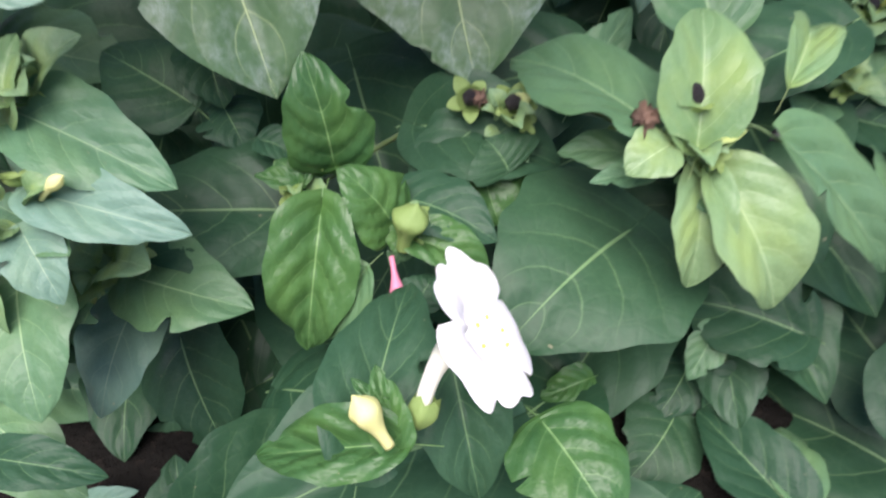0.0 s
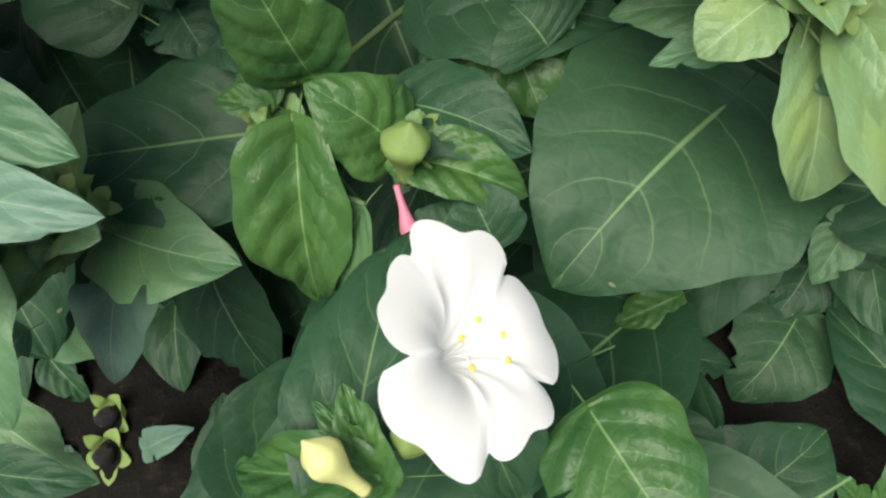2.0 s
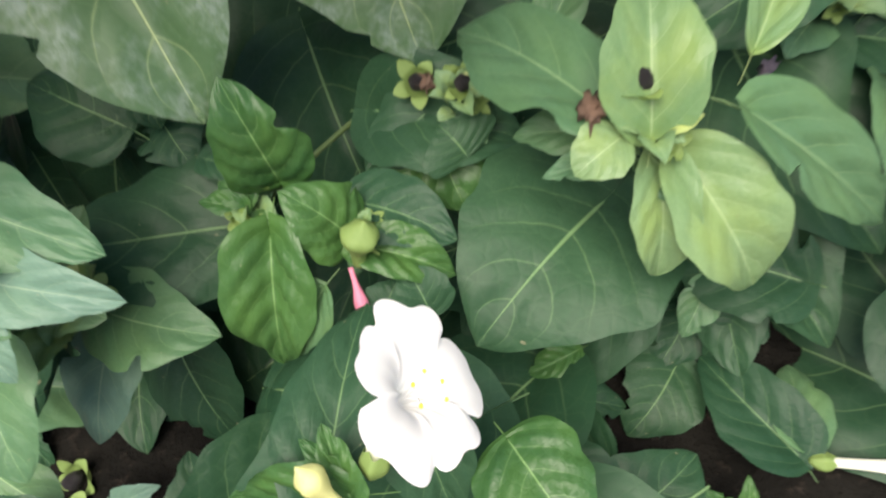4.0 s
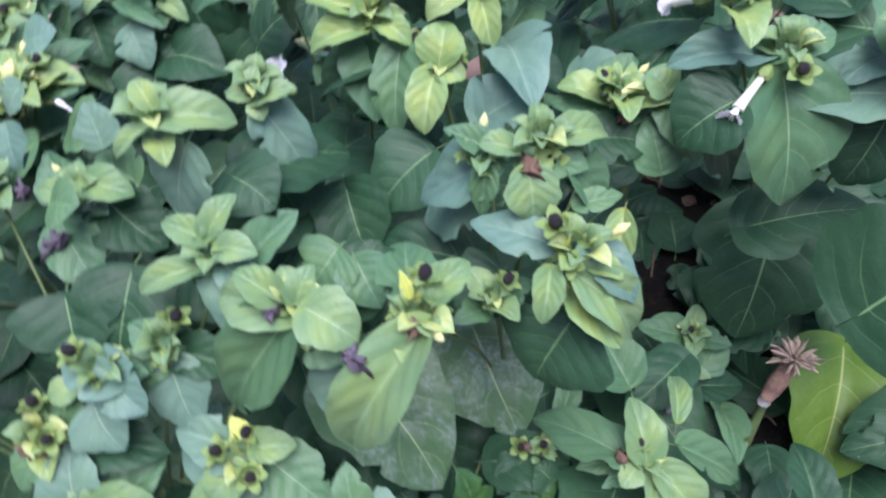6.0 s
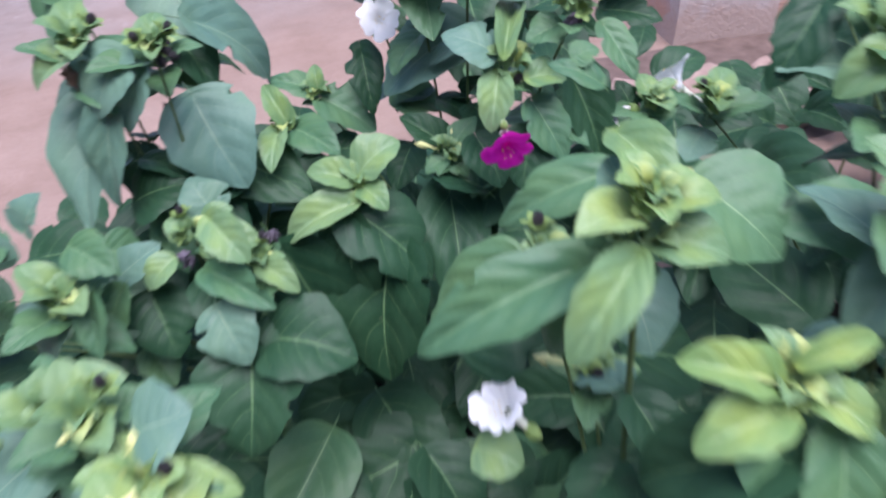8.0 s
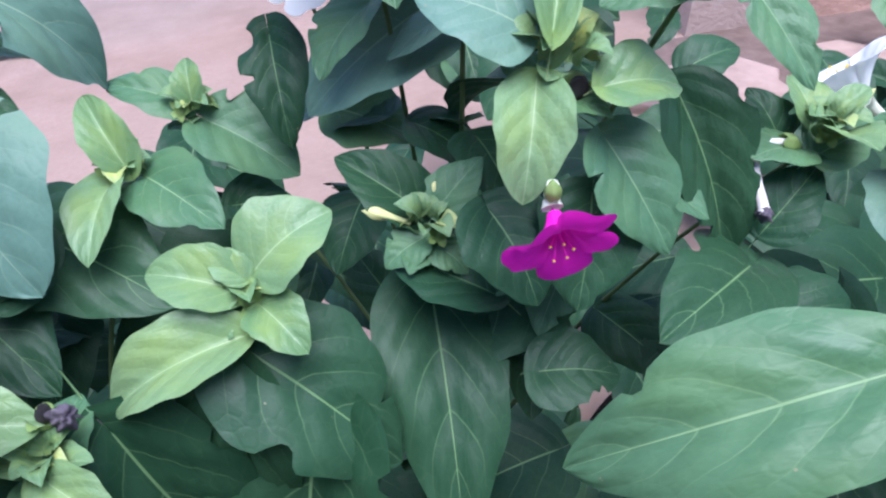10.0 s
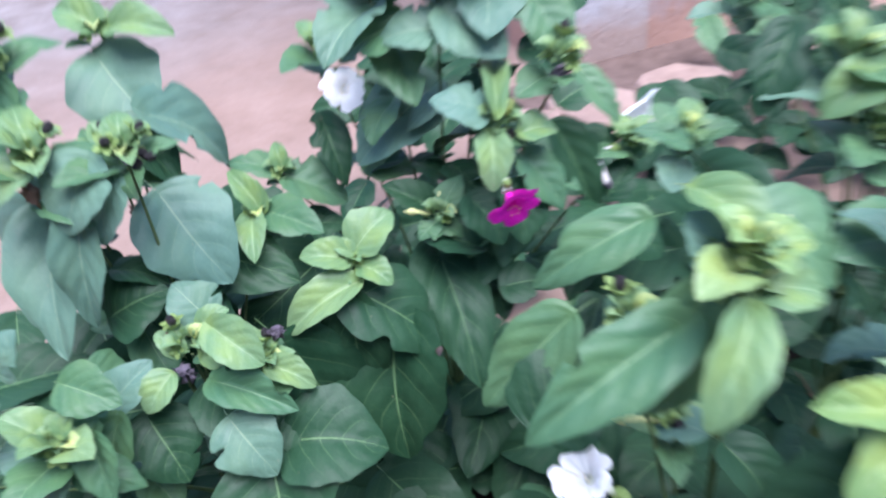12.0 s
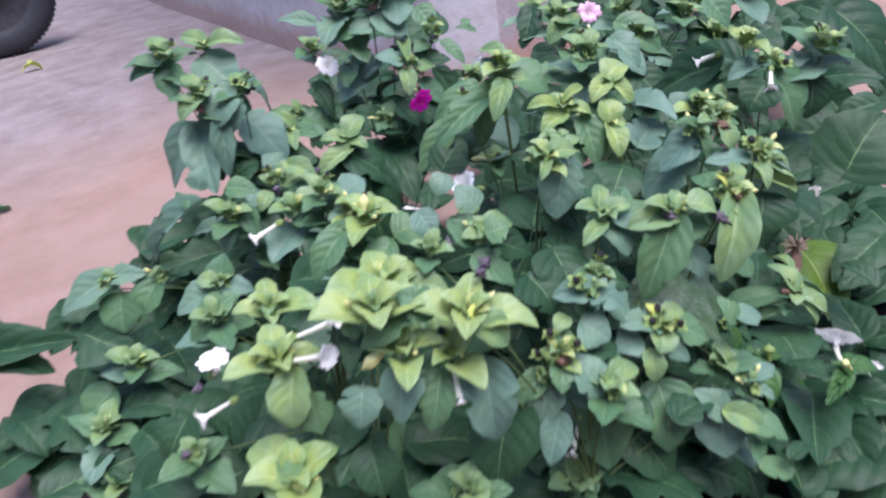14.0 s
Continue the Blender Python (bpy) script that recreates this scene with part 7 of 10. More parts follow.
leaf((-0.224, 0.662, 0.046), (-0.205, 0.744, 0.050), 0.062, 'dark', (0.12, -0.07, 0.99))
leaf((-0.185, 0.784, 0.111), (-0.152, 0.720, 0.071), 0.067, 'dark', (-0.05, -0.55, 0.83))
leaf((-0.153, 0.712, 0.091), (-0.210, 0.653, 0.074), 0.061, 'dark', (0.17, -0.41, 0.90))
leaf((-0.130, 0.385, 0.058), (-0.170, 0.347, 0.038), 0.046, 'dark', (-0.06, -0.42, 0.91))
leaf((-0.068, 0.327, 0.309), (-0.088, 0.278, 0.279), 0.048, 'dark', (0.30, -0.59, 0.75))
leaf((-0.093, 0.373, 0.055), (-0.168, 0.367, 0.051), 0.054, 'dark', (-0.02, -0.22, 0.98))
leaf((-0.012, 0.801, 0.090), (-0.068, 0.746, 0.075), 0.061, 'dark', (0.07, -0.34, 0.94))
leaf((-0.063, 0.735, 0.105), (-0.029, 0.689, 0.076), 0.054, 'dark', (-0.11, -0.58, 0.81))
leaf((-0.067, 0.622, 0.113), (-0.051, 0.546, 0.076), 0.066, 'dark', (-0.25, -0.47, 0.85))
leaf((0.021, 0.774, 0.034), (-0.027, 0.844, 0.047), 0.070, 'dark', (-0.23, -0.33, 0.91))
leaf((-0.021, 0.705, 0.102), (-0.036, 0.627, 0.073), 0.067, 'dark', (0.19, -0.38, 0.90))
leaf((-0.063, 0.349, 0.257), (0.001, 0.389, 0.255), 0.058, 'dark', (0.17, -0.23, 0.96))
leaf((0.051, 0.728, 0.064), (-0.005, 0.730, 0.066), 0.039, 'dark', (0.02, -0.43, 0.91))
leaf((-0.039, 0.727, 0.052), (0.044, 0.726, 0.045), 0.063, 'dark', (0.05, -0.58, 0.81))
leaf((0.037, 0.550, 0.057), (-0.032, 0.540, 0.066), 0.059, 'mid', (0.18, -0.42, 0.89))
leaf((0.022, 0.475, 0.242), (0.092, 0.467, 0.211), 0.064, 'dark', (0.28, -0.54, 0.80))
leaf((0.043, 0.389, 0.078), (-0.021, 0.362, 0.061), 0.049, 'dark', (-0.21, -0.13, 0.97))
leaf((0.058, 0.393, 0.095), (0.134, 0.424, 0.102), 0.064, 'dark', (0.06, -0.36, 0.93))
leaf((0.152, 0.533, 0.076), (0.155, 0.481, 0.059), 0.044, 'dark', (0.08, -0.29, 0.95))
leaf((0.255, 0.628, 0.061), (0.189, 0.632, 0.041), 0.051, 'mid', (-0.23, -0.72, 0.66))
leaf((0.208, 0.479, 0.169), (0.244, 0.456, 0.170), 0.032, 'dark', (-0.35, -0.51, 0.79))
leaf((0.435, 0.524, 0.057), (0.358, 0.524, 0.038), 0.060, 'dark', (-0.23, -0.35, 0.91))
leaf((0.340, 0.483, 0.053), (0.372, 0.414, 0.031), 0.056, 'dark', (-0.16, -0.37, 0.91))
leaf((0.457, 0.433, 0.062), (0.401, 0.459, 0.059), 0.043, 'dark', (-0.24, -0.39, 0.89))
leaf((0.441, 0.486, 0.070), (0.470, 0.438, 0.056), 0.047, 'dark', (-0.30, -0.44, 0.84))
leaf((0.327, 0.220, 0.063), (0.299, 0.271, 0.065), 0.048, 'dark', (-0.30, -0.21, 0.93))
leaf((0.570, 0.543, 0.092), (0.506, 0.548, 0.066), 0.058, 'dark', (-0.36, -0.46, 0.81))
leaf((0.482, 0.429, 0.063), (0.434, 0.405, 0.033), 0.047, 'dark', (-0.50, -0.13, 0.86))
leaf((-0.363, 0.594, 0.112), (-0.285, 0.575, 0.081), 0.064, 'dark', (0.28, -0.33, 0.90))
leaf((-0.386, 0.575, 0.034), (-0.332, 0.613, 0.047), 0.048, 'dark', (0.18, -0.53, 0.83))
leaf((-0.324, 0.562, 0.047), (-0.381, 0.517, 0.040), 0.060, 'dark', (0.16, -0.35, 0.92))
leaf((-0.359, 0.443, 0.089), (-0.308, 0.415, 0.056), 0.046, 'dark', (0.43, -0.26, 0.87))
leaf((-0.199, 0.421, 0.254), (-0.262, 0.384, 0.239), 0.056, 'dark', (-0.04, -0.31, 0.95))
leaf((-0.335, 0.522, 0.076), (-0.275, 0.578, 0.092), 0.062, 'dark', (0.19, -0.46, 0.87))
leaf((-0.306, 0.504, 0.048), (-0.353, 0.450, 0.037), 0.054, 'dark', (0.25, -0.39, 0.89))
leaf((-0.299, 0.808, 0.085), (-0.223, 0.835, 0.100), 0.064, 'dark', (0.03, -0.54, 0.84))
leaf((-0.262, 0.754, 0.097), (-0.287, 0.683, 0.061), 0.067, 'dark', (0.27, -0.52, 0.81))
leaf((-0.237, 0.816, 0.097), (-0.259, 0.768, 0.070), 0.044, 'dark', (0.07, -0.51, 0.86))
leaf((-0.220, 0.527, 0.106), (-0.269, 0.496, 0.091), 0.041, 'dark', (0.17, -0.63, 0.76))
leaf((-0.214, 0.479, 0.066), (-0.150, 0.487, 0.072), 0.050, 'dark', (-0.05, -0.34, 0.94))
leaf((-0.219, 0.475, 0.071), (-0.161, 0.459, 0.047), 0.049, 'dark', (0.20, -0.53, 0.83))
leaf((-0.107, 0.793, 0.099), (-0.147, 0.756, 0.074), 0.043, 'dark', (-0.06, -0.52, 0.85))
leaf((-0.160, 0.739, 0.084), (-0.114, 0.703, 0.057), 0.047, 'dark', (0.07, -0.54, 0.84))
leaf((-0.176, 0.654, 0.058), (-0.100, 0.692, 0.066), 0.065, 'mid', (-0.02, -0.16, 0.99))
leaf((-0.083, 0.735, 0.064), (-0.136, 0.703, 0.048), 0.050, 'dark', (0.06, -0.53, 0.85))
leaf((-0.058, 0.303, 0.267), (-0.104, 0.281, 0.240), 0.040, 'dark', (-0.29, -0.44, 0.85))
leaf((-0.118, 0.278, 0.068), (-0.129, 0.365, 0.073), 0.059, 'dark', (0.08, -0.05, 1.00))
leaf((-0.056, 0.557, 0.111), (-0.050, 0.504, 0.071), 0.053, 'dark', (0.21, -0.57, 0.79))
leaf((-0.046, 0.638, 0.061), (-0.013, 0.572, 0.032), 0.055, 'dark', (0.14, -0.35, 0.93))
leaf((0.057, 0.659, 0.097), (-0.009, 0.604, 0.077), 0.063, 'dark', (0.13, -0.48, 0.87))
leaf((0.177, 0.909, 0.075), (0.124, 0.889, 0.049), 0.047, 'dark', (-0.21, -0.52, 0.83))
leaf((-0.006, 0.511, 0.043), (0.074, 0.546, 0.051), 0.058, 'dark', (0.13, -0.49, 0.86))
leaf((0.234, 0.936, 0.060), (0.211, 0.888, 0.030), 0.043, 'dark', (-0.49, -0.28, 0.83))
leaf((0.163, 0.664, 0.060), (0.102, 0.657, 0.048), 0.042, 'dark', (-0.11, -0.46, 0.88))
leaf((0.054, 0.260, 0.046), (-0.013, 0.251, 0.049), 0.053, 'dark', (0.06, -0.21, 0.98))
leaf((0.178, 0.650, 0.182), (0.219, 0.623, 0.167), 0.039, 'dark', (-0.21, -0.68, 0.70))
leaf((0.179, 0.568, 0.217), (0.134, 0.527, 0.195), 0.048, 'dark', (-0.10, -0.38, 0.92))
leaf((0.160, 0.577, 0.082), (0.139, 0.503, 0.052), 0.055, 'dark', (-0.28, -0.28, 0.92))
leaf((0.149, 0.487, 0.104), (0.090, 0.440, 0.065), 0.061, 'dark', (-0.32, -0.34, 0.89))
leaf((0.235, 0.593, 0.208), (0.153, 0.615, 0.206), 0.057, 'dark', (-0.17, -0.53, 0.83))
leaf((0.165, 0.463, 0.226), (0.161, 0.549, 0.235), 0.058, 'dark', (-0.43, -0.11, 0.90))
leaf((0.266, 0.665, 0.191), (0.219, 0.603, 0.156), 0.069, 'dark', (-0.26, -0.33, 0.91))
leaf((0.303, 0.745, 0.103), (0.288, 0.695, 0.084), 0.037, 'dark', (-0.25, -0.28, 0.93))
leaf((0.280, 0.737, 0.077), (0.297, 0.683, 0.052), 0.050, 'dark', (-0.18, -0.47, 0.87))
leaf((0.267, 0.602, 0.075), (0.237, 0.672, 0.087), 0.052, 'dark', (-0.03, -0.19, 0.98))
leaf((0.401, 0.739, 0.100), (0.323, 0.740, 0.087), 0.066, 'dark', (-0.15, -0.31, 0.94))
leaf((0.228, 0.405, 0.254), (0.240, 0.356, 0.222), 0.049, 'dark', (-0.08, -0.55, 0.83))
leaf((0.254, 0.342, 0.060), (0.243, 0.285, 0.045), 0.043, 'dark', (-0.31, -0.18, 0.93))
leaf((0.454, 0.527, 0.081), (0.431, 0.582, 0.087), 0.040, 'dark', (-0.41, -0.26, 0.87))
leaf((0.420, 0.426, 0.052), (0.350, 0.453, 0.032), 0.051, 'dark', (-0.37, -0.31, 0.88))
leaf((0.563, 0.632, 0.057), (0.527, 0.599, 0.031), 0.041, 'dark', (-0.58, -0.02, 0.82))
leaf((0.646, 0.679, 0.097), (0.570, 0.649, 0.081), 0.067, 'dark', (0.01, -0.49, 0.87))
leaf((0.678, 0.742, 0.063), (0.718, 0.685, 0.043), 0.050, 'dark', (-0.38, -0.54, 0.75))
leaf((0.308, 0.275, 0.309), (0.255, 0.340, 0.293), 0.063, 'dark', (-0.45, -0.15, 0.88))
leaf((0.386, 0.265, 0.047), (0.308, 0.278, 0.049), 0.055, 'dark', (-0.01, -0.17, 0.99))
leaf((0.396, 0.374, 0.092), (0.422, 0.319, 0.073), 0.049, 'dark', (-0.19, -0.39, 0.90))
leaf((0.565, 0.451, 0.068), (0.558, 0.507, 0.076), 0.043, 'dark', (-0.70, -0.18, 0.70))
leaf((0.470, 0.327, 0.105), (0.426, 0.376, 0.090), 0.050, 'dark', (-0.49, -0.19, 0.85))
leaf((0.301, 0.134, 0.094), (0.241, 0.149, 0.076), 0.046, 'dark', (-0.33, -0.21, 0.92))
leaf((-0.297, 0.749, 0.109), (-0.314, 0.670, 0.085), 0.067, 'dark', (0.07, -0.30, 0.95))
leaf((-0.350, 0.711, 0.084), (-0.307, 0.652, 0.056), 0.065, 'dark', (0.14, -0.34, 0.93))
leaf((-0.338, 0.518, 0.099), (-0.288, 0.485, 0.089), 0.045, 'dark', (0.10, -0.13, 0.99))
leaf((-0.270, 0.846, 0.155), (-0.181, 0.845, 0.156), 0.072, 'dark', (-0.02, -0.15, 0.99))
leaf((-0.263, 0.738, 0.045), (-0.301, 0.693, 0.041), 0.043, 'dark', (0.10, -0.15, 0.98))
leaf((-0.282, 0.677, 0.092), (-0.275, 0.617, 0.071), 0.046, 'dark', (-0.08, -0.35, 0.93))
leaf((-0.329, 0.597, 0.103), (-0.251, 0.592, 0.082), 0.061, 'dark', (0.20, -0.47, 0.86))
leaf((-0.285, 0.482, 0.138), (-0.246, 0.417, 0.099), 0.056, 'dark', (0.07, -0.48, 0.88))
leaf((-0.136, 0.733, 0.250), (-0.138, 0.683, 0.215), 0.051, 'dark', (-0.10, -0.56, 0.83))
leaf((-0.087, 0.837, 0.093), (-0.166, 0.862, 0.075), 0.066, 'dark', (-0.30, -0.30, 0.91))
leaf((-0.221, 0.589, 0.063), (-0.206, 0.541, 0.040), 0.040, 'dark', (-0.02, -0.44, 0.90))
leaf((-0.215, 0.507, 0.072), (-0.258, 0.439, 0.051), 0.055, 'dark', (0.03, -0.31, 0.95))
leaf((-0.042, 0.851, 0.250), (-0.068, 0.817, 0.218), 0.040, 'dark', (-0.04, -0.66, 0.75))
leaf((-0.091, 0.846, 0.238), (-0.051, 0.807, 0.194), 0.055, 'dark', (-0.03, -0.77, 0.64))
leaf((-0.213, 0.637, 0.100), (-0.129, 0.621, 0.074), 0.061, 'dark', (0.15, -0.54, 0.82))
leaf((-0.110, 0.791, 0.078), (-0.127, 0.712, 0.055), 0.066, 'dark', (-0.05, -0.26, 0.96))
leaf((-0.070, 0.650, 0.094), (-0.128, 0.655, 0.094), 0.047, 'dark', (-0.04, -0.47, 0.88))
leaf((-0.114, 0.675, 0.082), (-0.107, 0.619, 0.069), 0.040, 'dark', (-0.14, -0.24, 0.96))
leaf((-0.023, 0.751, 0.047), (-0.089, 0.726, 0.036), 0.049, 'dark', (-0.00, -0.40, 0.92))
leaf((-0.105, 0.672, 0.099), (-0.061, 0.604, 0.084), 0.061, 'dark', (-0.34, -0.42, 0.84))
leaf((-0.140, 0.598, 0.091), (-0.082, 0.590, 0.089), 0.039, 'dark', (-0.01, -0.22, 0.97))
leaf((-0.141, 0.588, 0.095), (-0.094, 0.542, 0.076), 0.048, 'dark', (0.11, -0.29, 0.95))
leaf((-0.147, 0.477, 0.070), (-0.188, 0.439, 0.042), 0.042, 'dark', (-0.14, -0.47, 0.87))
leaf((-0.125, 0.570, 0.049), (-0.070, 0.594, 0.040), 0.048, 'dark', (0.29, -0.33, 0.90))
leaf((-0.170, 0.462, 0.099), (-0.116, 0.417, 0.076), 0.062, 'dark', (-0.20, -0.63, 0.75))
leaf((0.037, 0.771, 0.101), (-0.014, 0.726, 0.048), 0.057, 'dark', (-0.52, -0.33, 0.79))
leaf((-0.112, 0.502, 0.087), (-0.113, 0.428, 0.068), 0.061, 'dark', (-0.09, -0.25, 0.97))
leaf((0.078, 0.792, 0.080), (0.016, 0.767, 0.026), 0.063, 'dark', (-0.40, -0.57, 0.72))
leaf((0.250, 0.899, 0.101), (0.231, 0.842, 0.042), 0.057, 'dark', (-0.27, -0.65, 0.71))
leaf((0.244, 0.875, 0.067), (0.253, 0.822, 0.046), 0.040, 'dark', (-0.14, -0.39, 0.91))
leaf((0.081, 0.534, 0.078), (0.090, 0.607, 0.087), 0.060, 'dark', (-0.24, -0.10, 0.97))
leaf((0.385, 1.051, 0.121), (0.390, 0.983, 0.077), 0.069, 'dark', (-0.24, -0.55, 0.80))
leaf((0.164, 0.559, 0.233), (0.086, 0.595, 0.219), 0.065, 'dark', (-0.35, -0.45, 0.82))
leaf((0.065, 0.567, 0.055), (0.143, 0.575, 0.050), 0.058, 'dark', (0.11, -0.70, 0.71))
leaf((0.470, 0.956, 0.055), (0.399, 0.990, 0.057), 0.066, 'dark', (-0.21, -0.49, 0.85))
leaf((0.341, 0.874, 0.089), (0.365, 0.837, 0.077), 0.033, 'dark', (-0.19, -0.41, 0.89))
leaf((0.385, 0.858, 0.074), (0.410, 0.826, 0.052), 0.031, 'dark', (-0.20, -0.66, 0.72))
leaf((0.090, 0.359, 0.339), (0.052, 0.327, 0.316), 0.037, 'mid', (-0.29, -0.30, 0.91))
leaf((0.268, 0.564, 0.088), (0.208, 0.514, 0.045), 0.063, 'dark', (-0.26, -0.43, 0.86))
leaf((0.229, 0.485, 0.085), (0.173, 0.494, 0.082), 0.042, 'dark', (-0.11, -0.50, 0.86))
leaf((0.566, 0.924, 0.078), (0.610, 0.860, 0.063), 0.056, 'dark', (-0.32, -0.42, 0.85))
leaf((0.391, 0.652, 0.111), (0.340, 0.648, 0.080), 0.042, 'dark', (-0.39, -0.56, 0.73))
leaf((0.224, 0.487, 0.099), (0.198, 0.454, 0.087), 0.034, 'dark', (-0.30, -0.12, 0.95))
leaf((0.184, 0.424, 0.159), (0.137, 0.389, 0.132), 0.044, 'dark', (-0.35, -0.22, 0.91))
leaf((0.633, 0.932, 0.097), (0.626, 0.866, 0.045), 0.069, 'dark', (-0.44, -0.54, 0.72))
leaf((0.735, 0.903, 0.060), (0.675, 0.900, 0.027), 0.053, 'dark', (-0.41, -0.42, 0.81))
leaf((0.164, 0.342, 0.223), (0.146, 0.385, 0.218), 0.033, 'dark', (-0.51, -0.12, 0.85))
leaf((0.143, 0.309, 0.238), (0.103, 0.345, 0.232), 0.037, 'dark', (-0.48, -0.40, 0.78))
leaf((0.102, 0.312, 0.150), (0.144, 0.311, 0.155), 0.033, 'dark', (-0.12, -0.41, 0.90))
leaf((0.075, 0.301, 0.184), (0.109, 0.253, 0.163), 0.044, 'dark', (-0.01, -0.40, 0.92))
leaf((0.307, 0.440, 0.109), (0.264, 0.440, 0.094), 0.030, 'dark', (-0.33, -0.23, 0.92))
leaf((0.368, 0.507, 0.314), (0.318, 0.484, 0.255), 0.066, 'dark', (-0.58, -0.46, 0.67))
leaf((0.498, 0.501, 0.074), (0.468, 0.549, 0.079), 0.039, 'dark', (-0.17, -0.21, 0.96))
leaf((0.300, 0.344, 0.093), (0.234, 0.310, 0.063), 0.058, 'dark', (-0.40, -0.01, 0.92))
leaf((0.762, 0.766, 0.086), (0.775, 0.699, 0.075), 0.052, 'dark', (-0.41, -0.23, 0.89))
leaf((0.548, 0.537, 0.080), (0.507, 0.506, 0.057), 0.040, 'dark', (-0.41, -0.13, 0.90))
leaf((0.327, 0.372, 0.108), (0.298, 0.322, 0.075), 0.051, 'dark', (-0.63, -0.14, 0.76))
leaf((0.786, 0.643, 0.052), (0.726, 0.698, 0.046), 0.066, 'mid', (-0.39, -0.34, 0.86))
leaf((0.509, 0.430, 0.069), (0.478, 0.500, 0.081), 0.055, 'dark', (-0.44, -0.34, 0.83))
leaf((0.437, 0.347, 0.054), (0.383, 0.394, 0.026), 0.065, 'dark', (-0.56, -0.14, 0.82))
leaf((0.727, 0.573, 0.051), (0.729, 0.658, 0.066), 0.067, 'dark', (-0.48, -0.14, 0.87))
leaf((0.434, 0.328, 0.090), (0.364, 0.323, 0.057), 0.056, 'dark', (-0.42, -0.10, 0.90))
leaf((0.423, 0.354, 0.075), (0.459, 0.313, 0.067), 0.040, 'dark', (-0.32, -0.45, 0.84))
leaf((-0.236, 0.876, 0.208), (-0.253, 0.827, 0.178), 0.041, 'dark', (0.04, -0.54, 0.84))
leaf((-0.271, 0.779, 0.220), (-0.200, 0.755, 0.219), 0.051, 'dark', (-0.06, -0.21, 0.98))
leaf((-0.218, 0.799, 0.186), (-0.289, 0.772, 0.167), 0.064, 'dark', (0.02, -0.61, 0.79))
leaf((-0.256, 0.822, 0.095), (-0.297, 0.771, 0.081), 0.050, 'dark', (0.24, -0.42, 0.87))
leaf((-0.299, 0.816, 0.069), (-0.251, 0.773, 0.034), 0.059, 'dark', (0.40, -0.26, 0.88))
leaf((-0.271, 0.745, 0.049), (-0.213, 0.761, 0.045), 0.047, 'dark', (0.10, -0.09, 0.99))
leaf((-0.249, 0.796, 0.053), (-0.197, 0.756, 0.034), 0.056, 'dark', (0.06, -0.37, 0.93))
leaf((-0.097, 0.829, 0.200), (-0.159, 0.781, 0.180), 0.064, 'dark', (0.09, -0.49, 0.86))
leaf((-0.092, 0.809, 0.232), (-0.120, 0.793, 0.211), 0.032, 'dark', (-0.16, -0.66, 0.74))
leaf((-0.060, 0.734, 0.236), (-0.139, 0.755, 0.234), 0.055, 'dark', (-0.13, -0.36, 0.92))
leaf((-0.135, 0.915, 0.097), (-0.063, 0.867, 0.078), 0.070, 'dark', (-0.10, -0.49, 0.87))
leaf((-0.041, 0.720, 0.244), (-0.115, 0.709, 0.221), 0.062, 'dark', (-0.19, -0.52, 0.83))
leaf((0.007, 0.806, 0.182), (0.015, 0.771, 0.153), 0.033, 'dark', (0.00, -0.63, 0.78))
leaf((0.061, 0.829, 0.187), (0.026, 0.761, 0.152), 0.062, 'dark', (-0.24, -0.34, 0.91))
leaf((-0.003, 0.625, 0.066), (-0.080, 0.648, 0.078), 0.064, 'dark', (0.04, -0.36, 0.93))
leaf((0.010, 0.670, 0.410), (-0.003, 0.623, 0.382), 0.039, 'mid', (-0.28, -0.43, 0.86))
leaf((0.237, 1.069, 0.243), (0.224, 1.011, 0.197), 0.062, 'dark', (-0.31, -0.55, 0.78))
leaf((0.230, 1.005, 0.050), (0.245, 0.939, 0.031), 0.054, 'dark', (-0.38, -0.33, 0.87))
leaf((0.067, 0.621, 0.284), (-0.010, 0.608, 0.249), 0.060, 'dark', (-0.32, -0.38, 0.87))
leaf((0.136, 0.737, 0.058), (0.056, 0.722, 0.024), 0.073, 'dark', (-0.28, -0.43, 0.86))
leaf((0.314, 1.048, 0.243), (0.261, 0.996, 0.193), 0.075, 'dark', (-0.19, -0.58, 0.79))
leaf((0.239, 0.945, 0.085), (0.286, 0.904, 0.077), 0.053, 'dark', (-0.31, -0.50, 0.81))
leaf((0.146, 0.711, 0.040), (0.108, 0.718, 0.044), 0.028, 'dark', (0.02, -0.45, 0.90))
leaf((0.377, 1.082, 0.197), (0.362, 1.041, 0.154), 0.043, 'dark', (-0.49, -0.55, 0.68))
leaf((0.345, 0.946, 0.105), (0.260, 0.951, 0.083), 0.061, 'dark', (-0.24, -0.52, 0.82))
leaf((0.221, 0.799, 0.077), (0.182, 0.774, 0.049), 0.036, 'dark', (-0.26, -0.51, 0.82))
leaf((0.342, 1.015, 0.215), (0.360, 0.963, 0.201), 0.039, 'dark', (-0.53, -0.40, 0.75))
leaf((0.123, 0.624, 0.245), (0.083, 0.639, 0.231), 0.036, 'dark', (-0.34, -0.08, 0.94))
leaf((0.251, 0.788, 0.056), (0.209, 0.787, 0.049), 0.033, 'dark', (-0.15, -0.14, 0.98))
leaf((0.193, 0.708, 0.059), (0.179, 0.639, 0.029), 0.053, 'dark', (-0.22, -0.36, 0.91))
leaf((0.220, 0.714, 0.056), (0.221, 0.651, 0.036), 0.043, 'mid', (-0.32, -0.30, 0.90))
leaf((0.196, 0.610, 0.064), (0.160, 0.658, 0.075), 0.051, 'dark', (-0.02, -0.23, 0.97))
